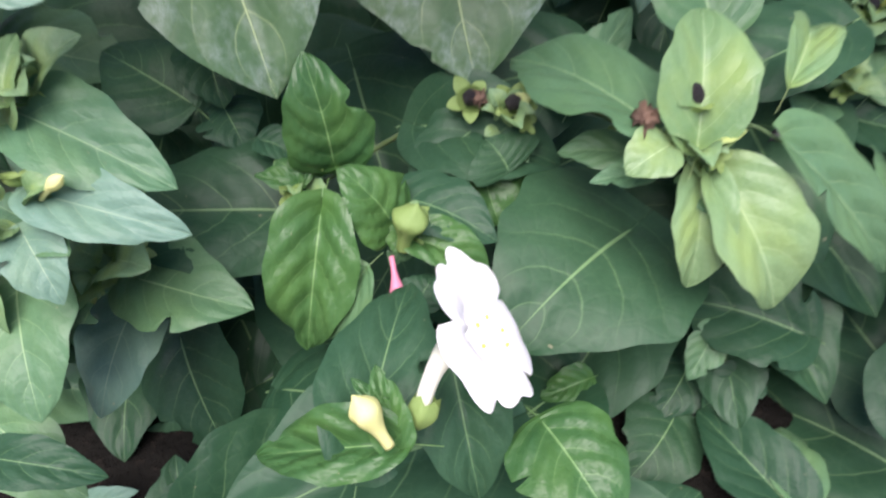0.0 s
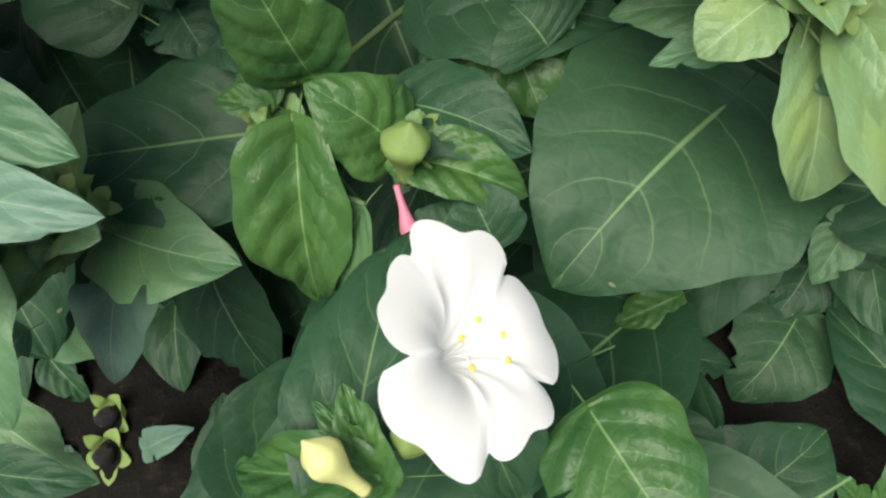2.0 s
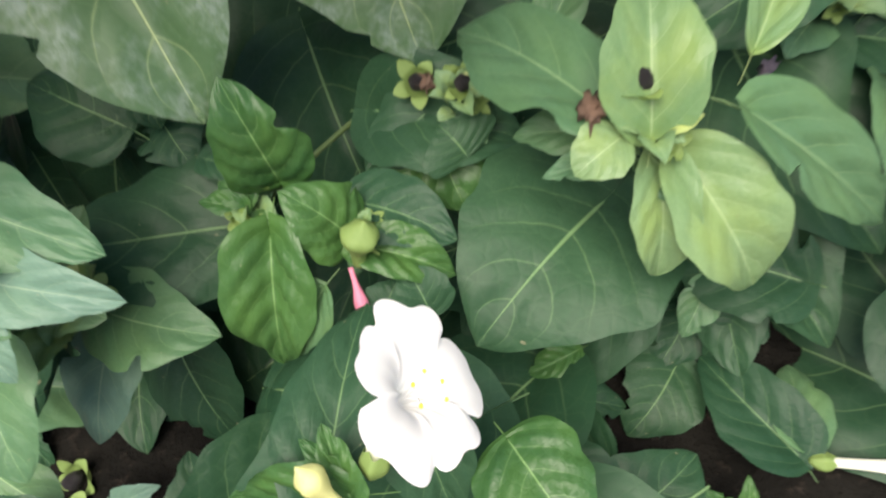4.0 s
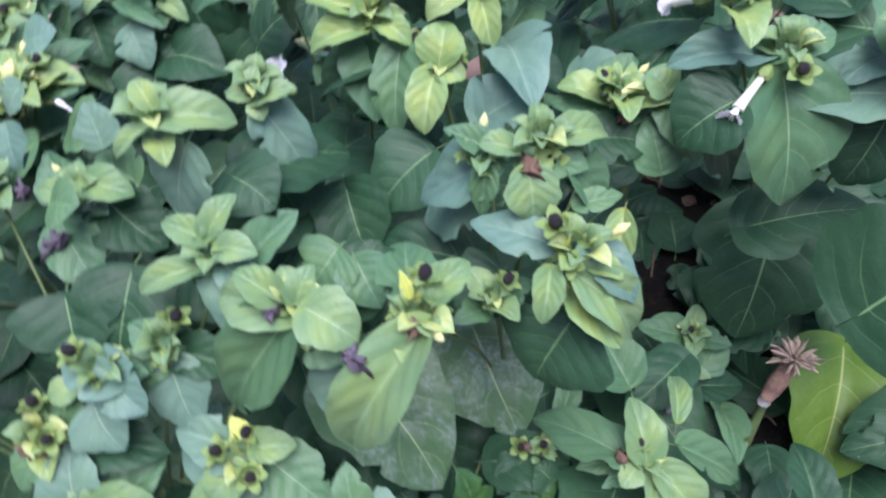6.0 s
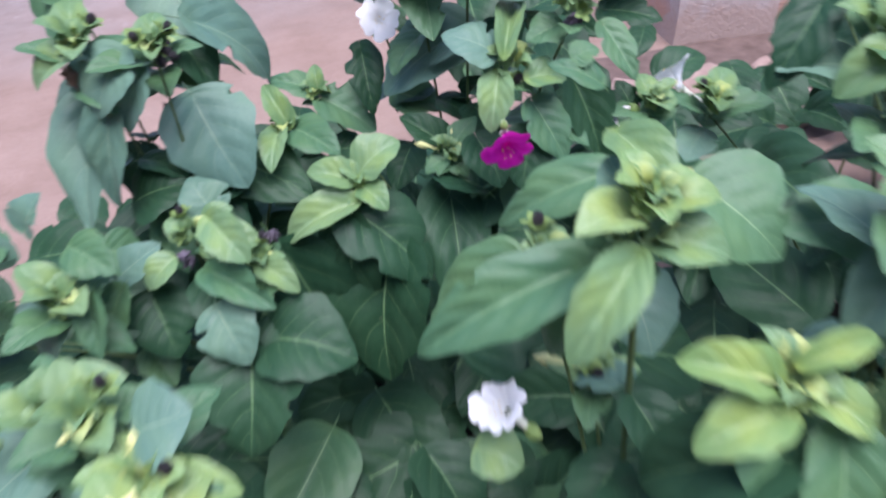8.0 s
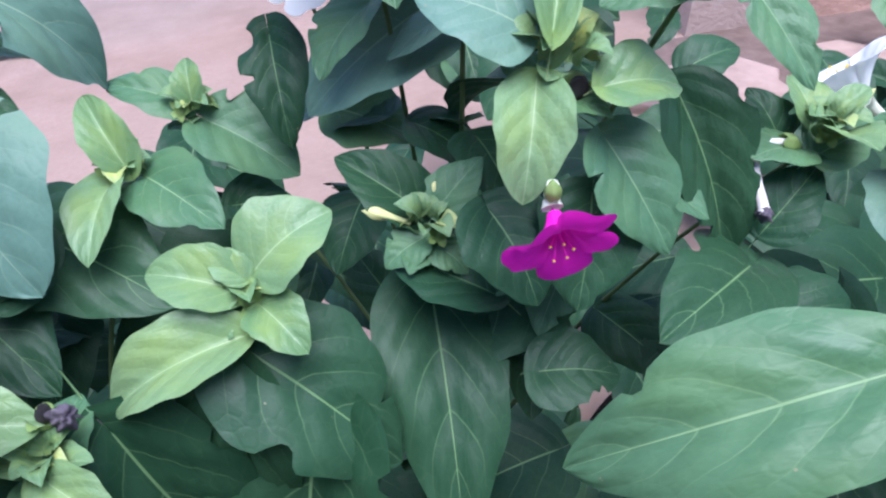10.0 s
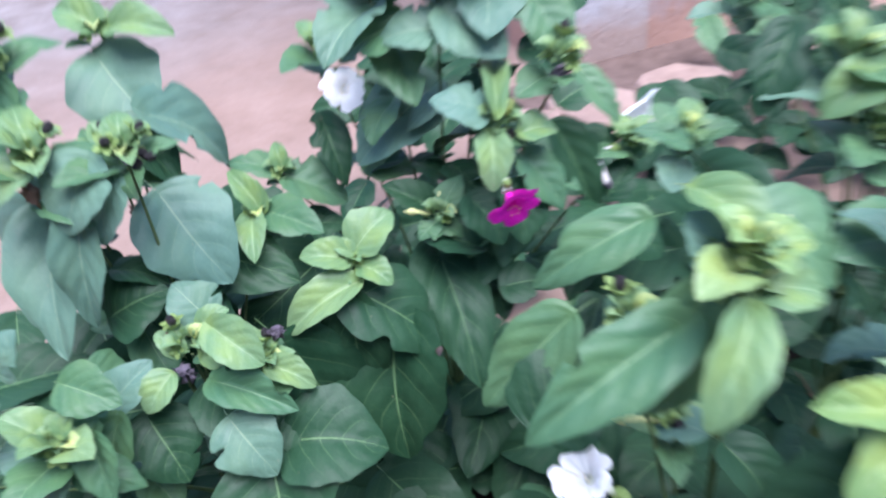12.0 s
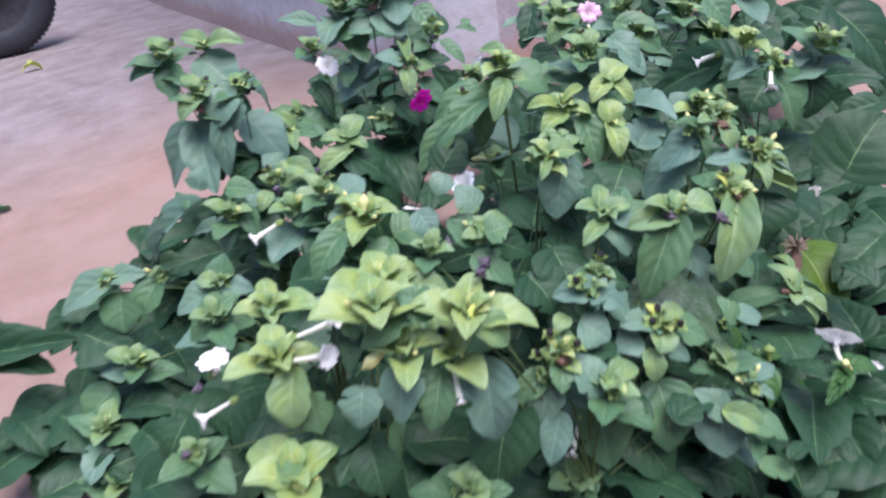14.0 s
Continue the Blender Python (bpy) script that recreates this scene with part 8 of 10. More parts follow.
leaf((0.218, 0.677, 0.080), (0.196, 0.608, 0.051), 0.062, 'dark', (-0.20, -0.31, 0.93))
leaf((0.529, 1.046, 0.080), (0.608, 1.037, 0.095), 0.065, 'dark', (-0.23, -0.44, 0.87))
leaf((0.440, 0.901, 0.094), (0.411, 0.848, 0.033), 0.061, 'dark', (-0.48, -0.53, 0.70))
leaf((0.226, 0.653, 0.089), (0.226, 0.574, 0.075), 0.065, 'dark', (-0.34, -0.16, 0.93))
leaf((0.378, 0.655, 0.054), (0.317, 0.676, 0.031), 0.059, 'dark', (-0.44, -0.43, 0.79))
leaf((0.483, 0.828, 0.067), (0.500, 0.771, 0.051), 0.042, 'dark', (-0.51, -0.37, 0.77))
leaf((0.489, 0.755, 0.057), (0.440, 0.780, 0.049), 0.046, 'dark', (-0.27, -0.23, 0.94))
leaf((0.415, 0.758, 0.070), (0.426, 0.691, 0.073), 0.056, 'dark', (-0.39, -0.03, 0.92))
leaf((0.389, 0.641, 0.077), (0.337, 0.708, 0.086), 0.068, 'dark', (-0.38, -0.40, 0.83))
leaf((0.570, 0.812, 0.058), (0.526, 0.791, 0.022), 0.042, 'dark', (-0.44, -0.44, 0.79))
leaf((0.535, 0.778, 0.070), (0.464, 0.737, 0.033), 0.060, 'dark', (-0.46, -0.00, 0.89))
leaf((0.353, 0.684, 0.047), (0.389, 0.618, 0.050), 0.061, 'dark', (-0.47, -0.22, 0.86))
leaf((0.486, 0.765, 0.084), (0.511, 0.716, 0.089), 0.043, 'dark', (-0.59, -0.21, 0.78))
leaf((0.458, 0.703, 0.110), (0.393, 0.665, 0.067), 0.066, 'dark', (-0.39, -0.31, 0.86))
leaf((0.346, 0.666, 0.091), (0.377, 0.594, 0.084), 0.065, 'dark', (-0.37, -0.24, 0.90))
leaf((0.749, 0.925, 0.079), (0.724, 0.873, 0.055), 0.046, 'dark', (-0.21, -0.32, 0.92))
leaf((0.757, 0.913, 0.063), (0.700, 0.857, 0.036), 0.058, 'dark', (-0.39, -0.04, 0.92))
leaf((0.399, 0.705, 0.136), (0.421, 0.629, 0.138), 0.053, 'dark', (-0.40, -0.10, 0.91))
leaf((0.287, 0.621, 0.218), (0.284, 0.534, 0.199), 0.067, 'dark', (-0.68, -0.13, 0.72))
leaf((0.283, 0.540, 0.211), (0.218, 0.548, 0.182), 0.058, 'dark', (-0.42, -0.26, 0.87))
leaf((-0.137, 0.753, 0.375), (-0.122, 0.708, 0.343), 0.039, 'dark', (0.26, -0.51, 0.82))
leaf((-0.160, 0.705, 0.291), (-0.128, 0.654, 0.261), 0.044, 'dark', (0.05, -0.48, 0.87))
leaf((-0.003, 0.766, 0.200), (-0.025, 0.738, 0.182), 0.027, 'dark', (-0.20, -0.40, 0.89))
leaf((0.030, 0.857, 0.096), (0.042, 0.804, 0.084), 0.037, 'dark', (-0.03, -0.22, 0.97))
leaf((0.198, 0.972, 0.225), (0.188, 0.925, 0.192), 0.045, 'dark', (-0.28, -0.51, 0.81))
leaf((0.218, 0.949, 0.177), (0.175, 0.960, 0.173), 0.036, 'dark', (-0.21, -0.45, 0.87))
leaf((0.219, 1.028, 0.174), (0.256, 0.969, 0.138), 0.061, 'mid', (-0.04, -0.54, 0.84))
leaf((0.080, 0.641, 0.116), (0.005, 0.652, 0.100), 0.063, 'dark', (-0.23, -0.17, 0.96))
leaf((0.085, 0.700, 0.063), (0.109, 0.645, 0.070), 0.044, 'dark', (-0.50, -0.09, 0.86))
leaf((0.105, 0.625, 0.055), (0.070, 0.685, 0.042), 0.056, 'dark', (-0.33, 0.01, 0.94))
leaf((0.105, 0.665, 0.078), (0.111, 0.589, 0.047), 0.064, 'mid', (-0.31, -0.38, 0.87))
leaf((0.098, 0.636, 0.211), (0.139, 0.622, 0.218), 0.037, 'dark', (-0.20, -0.06, 0.98))
leaf((0.126, 0.652, 0.069), (0.147, 0.598, 0.075), 0.047, 'dark', (-0.29, -0.01, 0.96))
leaf((0.116, 0.620, 0.104), (0.101, 0.556, 0.086), 0.046, 'dark', (-0.37, -0.16, 0.91))
leaf((0.191, 0.621, 0.066), (0.127, 0.615, 0.050), 0.055, 'dark', (-0.24, -0.00, 0.97))
leaf((0.098, 0.573, 0.096), (0.181, 0.583, 0.098), 0.058, 'dark', (-0.01, -0.08, 1.00))
leaf((0.218, 0.560, 0.074), (0.161, 0.611, 0.057), 0.058, 'dark', (-0.34, -0.07, 0.94))
leaf((0.232, 0.553, 0.091), (0.202, 0.602, 0.077), 0.049, 'dark', (-0.35, 0.06, 0.94))
leaf((0.517, 0.832, 0.094), (0.468, 0.800, 0.049), 0.055, 'dark', (-0.57, -0.22, 0.79))
leaf((0.291, 0.620, 0.058), (0.252, 0.584, 0.040), 0.041, 'dark', (-0.23, -0.23, 0.94))
leaf((0.225, 0.584, 0.105), (0.176, 0.519, 0.067), 0.059, 'dark', (-0.42, -0.20, 0.89))
leaf((0.488, 0.792, 0.109), (0.451, 0.753, 0.077), 0.053, 'dark', (-0.38, -0.34, 0.86))
leaf((0.309, 0.594, 0.068), (0.235, 0.572, 0.033), 0.058, 'dark', (-0.39, -0.12, 0.91))
leaf((0.708, 0.897, 0.075), (0.686, 0.949, 0.078), 0.040, 'dark', (-0.44, -0.23, 0.87))
leaf((0.532, 0.703, 0.358), (0.466, 0.689, 0.316), 0.059, 'dark', (-0.45, -0.35, 0.82))
leaf((0.497, 0.706, 0.231), (0.463, 0.668, 0.194), 0.049, 'dark', (-0.56, -0.26, 0.79))
leaf((0.061, 0.373, 0.089), (0.049, 0.450, 0.103), 0.053, 'dark', (-0.42, -0.23, 0.88))
leaf((0.749, 0.843, 0.210), (0.752, 0.769, 0.193), 0.058, 'dark', (-0.68, -0.19, 0.71))
leaf((0.768, 0.856, 0.076), (0.749, 0.807, 0.039), 0.046, 'dark', (-0.51, -0.38, 0.77))
leaf((0.670, 0.738, 0.096), (0.628, 0.788, 0.077), 0.045, 'dark', (-0.52, -0.12, 0.85))
leaf((0.325, 0.569, 0.198), (0.275, 0.537, 0.179), 0.042, 'dark', (-0.22, -0.23, 0.95))
leaf((0.250, 0.541, 0.208), (0.241, 0.490, 0.180), 0.048, 'dark', (-0.13, -0.46, 0.88))
leaf((0.974, 0.893, 0.262), (0.942, 0.861, 0.202), 0.052, 'dark', (-0.68, -0.44, 0.59))
leaf((0.541, 0.697, 0.343), (0.534, 0.617, 0.323), 0.067, 'dark', (-0.79, -0.08, 0.60))
leaf((0.793, 0.780, 0.246), (0.747, 0.773, 0.187), 0.061, 'dark', (-0.71, -0.36, 0.60))
leaf((0.953, 0.876, 0.068), (0.932, 0.852, 0.016), 0.049, 'dark', (-0.68, -0.52, 0.52))
leaf((0.940, 0.792, 0.267), (0.899, 0.834, 0.235), 0.050, 'dark', (-0.69, -0.13, 0.71))
leaf((0.704, 0.682, 0.291), (0.653, 0.729, 0.273), 0.058, 'dark', (-0.60, -0.39, 0.70))
leaf((0.948, 0.822, 0.094), (0.884, 0.779, 0.051), 0.069, 'dark', (-0.46, -0.19, 0.87))
leaf((0.093, 0.363, 0.367), (0.048, 0.365, 0.337), 0.038, 'sage', (-0.55, -0.22, 0.81))
leaf((0.813, 0.771, 0.294), (0.831, 0.701, 0.291), 0.048, 'dark', (-0.61, -0.20, 0.77))
leaf((0.825, 0.685, 0.258), (0.793, 0.731, 0.245), 0.039, 'dark', (-0.58, -0.16, 0.80))
leaf((0.760, 0.660, 0.201), (0.742, 0.728, 0.188), 0.058, 'dark', (-0.57, -0.01, 0.82))
leaf((0.795, 0.649, 0.335), (0.732, 0.667, 0.283), 0.070, 'dark', (-0.60, 0.14, 0.79))
leaf((0.805, 0.714, 0.227), (0.856, 0.687, 0.234), 0.044, 'dark', (-0.37, -0.49, 0.79))
leaf((0.942, 0.695, 0.173), (0.882, 0.745, 0.156), 0.060, 'dark', (-0.56, -0.42, 0.72))
leaf((0.801, 0.630, 0.172), (0.800, 0.698, 0.176), 0.051, 'dark', (-0.62, -0.04, 0.78))
leaf((0.899, 0.716, 0.060), (0.870, 0.665, 0.029), 0.055, 'dark', (-0.63, -0.11, 0.77))
leaf((0.134, 0.362, 0.223), (0.082, 0.317, 0.205), 0.053, 'dark', (-0.23, -0.11, 0.97))
leaf((0.878, 0.619, 0.308), (0.835, 0.631, 0.255), 0.050, 'dark', (-0.78, -0.29, 0.56))
leaf((1.032, 0.646, 0.114), (0.954, 0.674, 0.080), 0.074, 'dark', (-0.50, -0.51, 0.70))
leaf((1.014, 0.645, 0.087), (0.962, 0.637, 0.048), 0.053, 'dark', (-0.55, -0.27, 0.79))
leaf((0.285, 0.385, 0.052), (0.324, 0.361, 0.061), 0.032, 'dark', (-0.28, -0.12, 0.95))
leaf((0.945, 0.572, 0.102), (0.910, 0.613, 0.091), 0.039, 'dark', (-0.45, -0.13, 0.89))
leaf((0.872, 0.522, 0.076), (0.844, 0.584, 0.078), 0.047, 'dark', (-0.35, -0.18, 0.92))
leaf((0.860, 0.571, 0.055), (0.820, 0.528, 0.042), 0.047, 'dark', (-0.36, 0.06, 0.93))
leaf((0.759, 0.548, 0.046), (0.761, 0.472, 0.050), 0.055, 'dark', (-0.40, 0.03, 0.92))
leaf((0.490, 0.373, 0.083), (0.492, 0.450, 0.088), 0.060, 'dark', (-0.58, -0.04, 0.81))
leaf((0.842, 0.537, 0.079), (0.824, 0.486, 0.046), 0.047, 'dark', (-0.47, -0.36, 0.81))
leaf((0.991, 0.588, 0.238), (0.956, 0.518, 0.217), 0.066, 'dark', (-0.45, -0.05, 0.89))
leaf((0.802, 0.488, 0.258), (0.739, 0.463, 0.213), 0.062, 'dark', (-0.57, -0.06, 0.82))
leaf((0.711, 0.422, 0.251), (0.667, 0.470, 0.222), 0.052, 'dark', (-0.61, -0.09, 0.79))
leaf((0.279, 0.302, 0.324), (0.284, 0.361, 0.328), 0.049, 'dark', (-0.57, 0.00, 0.82))
leaf((0.606, 0.395, 0.088), (0.550, 0.384, 0.044), 0.060, 'dark', (-0.55, -0.33, 0.77))
leaf((0.412, 0.295, 0.044), (0.395, 0.354, 0.043), 0.043, 'dark', (-0.48, -0.14, 0.87))
leaf((0.783, 0.485, 0.229), (0.788, 0.409, 0.243), 0.063, 'dark', (-0.55, 0.12, 0.83))
leaf((0.656, 0.424, 0.252), (0.630, 0.385, 0.216), 0.049, 'dark', (-0.51, -0.38, 0.77))
leaf((0.940, 0.496, 0.101), (0.902, 0.438, 0.055), 0.068, 'dark', (-0.59, -0.24, 0.77))
leaf((0.606, 0.339, 0.075), (0.590, 0.399, 0.083), 0.047, 'dark', (-0.44, -0.23, 0.87))
leaf((0.375, 0.333, 0.067), (0.411, 0.267, 0.078), 0.054, 'dark', (-0.58, -0.18, 0.79))
leaf((-0.210, 0.831, 0.128), (-0.275, 0.823, 0.103), 0.055, 'dark', (-0.26, -0.47, 0.85))
leaf((-0.126, 0.896, 0.191), (-0.166, 0.866, 0.167), 0.039, 'dark', (-0.06, -0.57, 0.82))
leaf((-0.214, 0.877, 0.100), (-0.193, 0.822, 0.083), 0.043, 'dark', (-0.24, -0.37, 0.90))
leaf((-0.175, 0.803, 0.092), (-0.234, 0.810, 0.101), 0.050, 'dark', (0.05, -0.58, 0.82))
leaf((-0.168, 0.895, 0.063), (-0.130, 0.855, 0.044), 0.044, 'dark', (-0.03, -0.45, 0.89))
leaf((-0.243, 0.752, 0.093), (-0.162, 0.747, 0.073), 0.064, 'dark', (0.20, -0.39, 0.90))
leaf((-0.129, 0.713, 0.298), (-0.082, 0.656, 0.281), 0.054, 'dark', (-0.23, -0.45, 0.86))
leaf((-0.009, 0.773, 0.224), (-0.059, 0.773, 0.220), 0.043, 'dark', (-0.08, -0.50, 0.86))
leaf((0.091, 0.745, 0.211), (0.037, 0.779, 0.204), 0.045, 'dark', (-0.46, -0.59, 0.66))
leaf((0.376, 1.048, 0.227), (0.314, 1.036, 0.195), 0.055, 'dark', (-0.23, -0.69, 0.69))
leaf((0.343, 1.092, 0.115), (0.396, 1.064, 0.069), 0.061, 'dark', (0.21, -0.72, 0.66))
leaf((0.373, 0.933, 0.055), (0.309, 0.961, 0.039), 0.053, 'dark', (-0.39, -0.37, 0.85))
leaf((-0.072, 0.518, 0.097), (-0.060, 0.461, 0.096), 0.044, 'dark', (-0.45, -0.11, 0.88))
leaf((0.139, 0.513, 0.096), (0.110, 0.584, 0.092), 0.062, 'dark', (-0.36, -0.10, 0.93))
leaf((0.135, 0.513, 0.086), (0.059, 0.511, 0.088), 0.061, 'dark', (0.03, -0.25, 0.97))
leaf((-0.019, 0.364, 0.233), (-0.072, 0.387, 0.229), 0.040, 'dark', (-0.22, -0.33, 0.92))
leaf((0.086, 0.484, 0.070), (0.028, 0.455, 0.044), 0.050, 'dark', (-0.33, -0.17, 0.93))
leaf((0.072, 0.415, 0.079), (-0.002, 0.458, 0.058), 0.061, 'dark', (-0.44, -0.35, 0.83))
leaf((0.735, 0.878, 0.235), (0.754, 0.824, 0.215), 0.048, 'dark', (-0.48, -0.45, 0.75))
leaf((0.859, 0.870, 0.064), (0.803, 0.857, 0.025), 0.052, 'dark', (-0.54, -0.16, 0.83))
leaf((0.260, 0.535, 0.238), (0.263, 0.487, 0.225), 0.042, 'dark', (-0.43, -0.27, 0.86))
leaf((0.248, 0.472, 0.243), (0.220, 0.480, 0.209), 0.034, 'dark', (-0.78, -0.18, 0.59))
leaf((0.813, 0.770, 0.210), (0.766, 0.751, 0.181), 0.041, 'dark', (-0.41, -0.30, 0.86))
leaf((0.941, 0.827, 0.097), (0.901, 0.872, 0.084), 0.052, 'dark', (-0.50, -0.20, 0.84))
leaf((0.511, 0.531, 0.349), (0.469, 0.601, 0.351), 0.054, 'dark', (-0.52, -0.33, 0.79))
leaf((1.036, 0.797, 0.140), (0.959, 0.799, 0.107), 0.070, 'dark', (-0.39, -0.27, 0.88))
leaf((0.111, 0.361, 0.175), (0.066, 0.294, 0.156), 0.059, 'dark', (-0.37, -0.02, 0.93))
leaf((0.957, 0.680, 0.170), (0.876, 0.688, 0.136), 0.065, 'dark', (-0.38, -0.05, 0.92))
leaf((0.969, 0.741, 0.083), (0.992, 0.670, 0.086), 0.058, 'dark', (-0.55, -0.15, 0.82))
leaf((0.874, 0.620, 0.100), (0.814, 0.623, 0.060), 0.061, 'dark', (-0.54, -0.22, 0.81))
leaf((0.711, 0.493, 0.104), (0.697, 0.576, 0.096), 0.062, 'dark', (-0.57, -0.02, 0.82))
leaf((0.872, 0.618, 0.227), (0.923, 0.553, 0.243), 0.068, 'dark', (-0.40, -0.10, 0.91))
leaf((0.842, 0.524, 0.178), (0.799, 0.584, 0.186), 0.055, 'dark', (-0.29, -0.34, 0.90))
leaf((0.450, 0.429, 0.107), (0.429, 0.371, 0.072), 0.055, 'dark', (-0.55, -0.29, 0.78))
leaf((0.274, 0.342, 0.099), (0.275, 0.258, 0.089), 0.061, 'dark', (-0.36, -0.11, 0.93))
leaf((0.945, 0.473, 0.078), (0.920, 0.536, 0.061), 0.052, 'dark', (-0.43, 0.07, 0.90))
leaf((0.729, 0.420, 0.243), (0.681, 0.398, 0.213), 0.052, 'dark', (-0.58, 0.21, 0.78))
leaf((0.747, 0.417, 0.061), (0.696, 0.379, 0.028), 0.056, 'dark', (-0.42, -0.20, 0.88))
leaf((0.985, 0.490, 0.208), (0.944, 0.437, 0.174), 0.053, 'dark', (-0.61, -0.03, 0.79))
leaf((0.908, 0.453, 0.204), (0.864, 0.395, 0.175), 0.066, 'dark', (-0.54, -0.01, 0.84))
leaf((0.555, 0.290, 0.080), (0.519, 0.328, 0.064), 0.044, 'dark', (-0.44, -0.05, 0.89))
leaf((0.847, 0.424, 0.249), (0.840, 0.358, 0.224), 0.054, 'dark', (-0.55, -0.25, 0.80))
leaf((0.955, 0.408, 0.197), (0.905, 0.376, 0.143), 0.066, 'dark', (-0.66, -0.20, 0.72))
leaf((0.993, 0.388, 0.110), (0.963, 0.417, 0.074), 0.039, 'dark', (-0.70, 0.15, 0.70))
leaf((0.569, 0.246, 0.084), (0.549, 0.314, 0.064), 0.055, 'dark', (-0.52, 0.09, 0.85))
leaf((0.364, 0.227, 0.087), (0.310, 0.226, 0.048), 0.055, 'dark', (-0.58, 0.12, 0.80))
leaf((-0.473, 0.776, 0.101), (-0.473, 0.725, 0.074), 0.042, 'dark', (0.04, -0.47, 0.88))
leaf((-0.347, 0.842, 0.155), (-0.411, 0.813, 0.136), 0.057, 'dark', (0.05, -0.62, 0.79))
leaf((-0.455, 0.824, 0.082), (-0.404, 0.759, 0.048), 0.061, 'dark', (-0.00, -0.46, 0.89))
leaf((-0.430, 0.789, 0.070), (-0.451, 0.748, 0.038), 0.039, 'dark', (-0.40, -0.44, 0.81))
leaf((-0.474, 0.772, 0.060), (-0.440, 0.714, 0.026), 0.061, 'dark', (-0.10, -0.54, 0.84))
leaf((-0.330, 0.844, 0.106), (-0.385, 0.809, 0.060), 0.066, 'dark', (-0.32, -0.54, 0.78))
leaf((-0.382, 0.808, 0.042), (-0.320, 0.846, 0.054), 0.057, 'dark', (0.02, -0.31, 0.95))
leaf((-0.412, 0.731, 0.062), (-0.383, 0.675, 0.043), 0.055, 'dark', (-0.25, -0.42, 0.87))
leaf((-0.315, 0.747, 0.092), (-0.353, 0.693, 0.057), 0.056, 'dark', (-0.15, -0.46, 0.87))
leaf((-0.394, 0.634, 0.095), (-0.395, 0.571, 0.070), 0.044, 'dark', (-0.27, -0.35, 0.90))
leaf((-0.397, 0.597, 0.093), (-0.430, 0.556, 0.066), 0.045, 'dark', (-0.19, -0.43, 0.88))
leaf((-0.433, 0.563, 0.091), (-0.368, 0.511, 0.093), 0.067, 'dark', (-0.37, -0.43, 0.82))
leaf((-0.158, 0.778, 0.231), (-0.197, 0.780, 0.232), 0.032, 'mid', (-0.02, -0.72, 0.70))
leaf((-0.188, 0.797, 0.224), (-0.198, 0.732, 0.166), 0.063, 'dark', (-0.26, -0.62, 0.74))
leaf((-0.343, 0.521, 0.069), (-0.422, 0.541, 0.068), 0.069, 'dark', (-0.13, -0.44, 0.89))
leaf((-0.197, 0.752, 0.205), (-0.115, 0.759, 0.181), 0.063, 'dark', (0.22, -0.80, 0.55))
leaf((-0.314, 0.583, 0.088), (-0.381, 0.530, 0.060), 0.070, 'mid', (-0.05, -0.41, 0.91))
leaf((-0.147, 0.760, 0.068), (-0.210, 0.736, 0.021), 0.064, 'dark', (-0.40, -0.49, 0.77))
leaf((-0.214, 0.673, 0.065), (-0.264, 0.666, 0.034), 0.045, 'dark', (-0.42, -0.45, 0.79))
leaf((-0.327, 0.543, 0.083), (-0.336, 0.490, 0.047), 0.049, 'dark', (-0.29, -0.51, 0.81))
leaf((-0.128, 0.650, 0.203), (-0.174, 0.682, 0.197), 0.045, 'dark', (-0.42, -0.45, 0.79))
leaf((-0.097, 0.843, 0.104), (-0.066, 0.782, 0.073), 0.064, 'dark', (-0.24, -0.53, 0.81))
leaf((-0.067, 0.793, 0.067), (-0.053, 0.742, 0.047), 0.047, 'dark', (-0.44, -0.43, 0.79))
leaf((-0.276, 0.479, 0.221), (-0.230, 0.415, 0.181), 0.060, 'dark', (-0.02, -0.53, 0.85))
leaf((-0.188, 0.556, 0.099), (-0.235, 0.517, 0.080), 0.044, 'dark', (-0.01, -0.42, 0.91))
leaf((-0.327, 0.452, 0.084), (-0.291, 0.387, 0.064), 0.064, 'dark', (-0.09, -0.34, 0.94))
leaf((0.350, 1.002, 0.362), (0.304, 1.031, 0.339), 0.046, 'dark', (-0.62, -0.51, 0.60))
leaf((0.368, 1.025, 0.354), (0.401, 0.971, 0.332), 0.054, 'dark', (-0.58, -0.59, 0.57))
leaf((0.197, 0.866, 0.351), (0.217, 0.813, 0.343), 0.046, 'dark', (-0.34, -0.26, 0.90))
leaf((-0.098, 0.545, 0.073), (-0.160, 0.545, 0.049), 0.050, 'dark', (-0.36, -0.18, 0.92))
leaf((0.472, 1.034, 0.357), (0.408, 1.020, 0.316), 0.059, 'dark', (-0.48, -0.25, 0.84))
leaf((-0.226, 0.430, 0.076), (-0.249, 0.372, 0.055), 0.050, 'dark', (-0.13, -0.28, 0.95))
leaf((0.202, 0.663, 0.105), (0.157, 0.638, 0.083), 0.038, 'dark', (-0.34, -0.21, 0.92))
leaf((0.043, 0.482, 0.089), (-0.004, 0.437, 0.032), 0.061, 'dark', (-0.53, -0.40, 0.75))
leaf((-0.188, 0.309, 0.075), (-0.210, 0.233, 0.066), 0.055, 'dark', (-0.01, -0.12, 0.99))
leaf((0.781, 0.915, 0.206), (0.731, 0.879, 0.165), 0.063, 'dark', (-0.56, -0.16, 0.81))
leaf((0.585, 0.755, 0.320), (0.593, 0.703, 0.289), 0.047, 'dark', (-0.55, -0.50, 0.67))
leaf((-0.022, 0.341, 0.050), (-0.061, 0.300, 0.040), 0.040, 'dark', (-0.14, -0.10, 0.98))
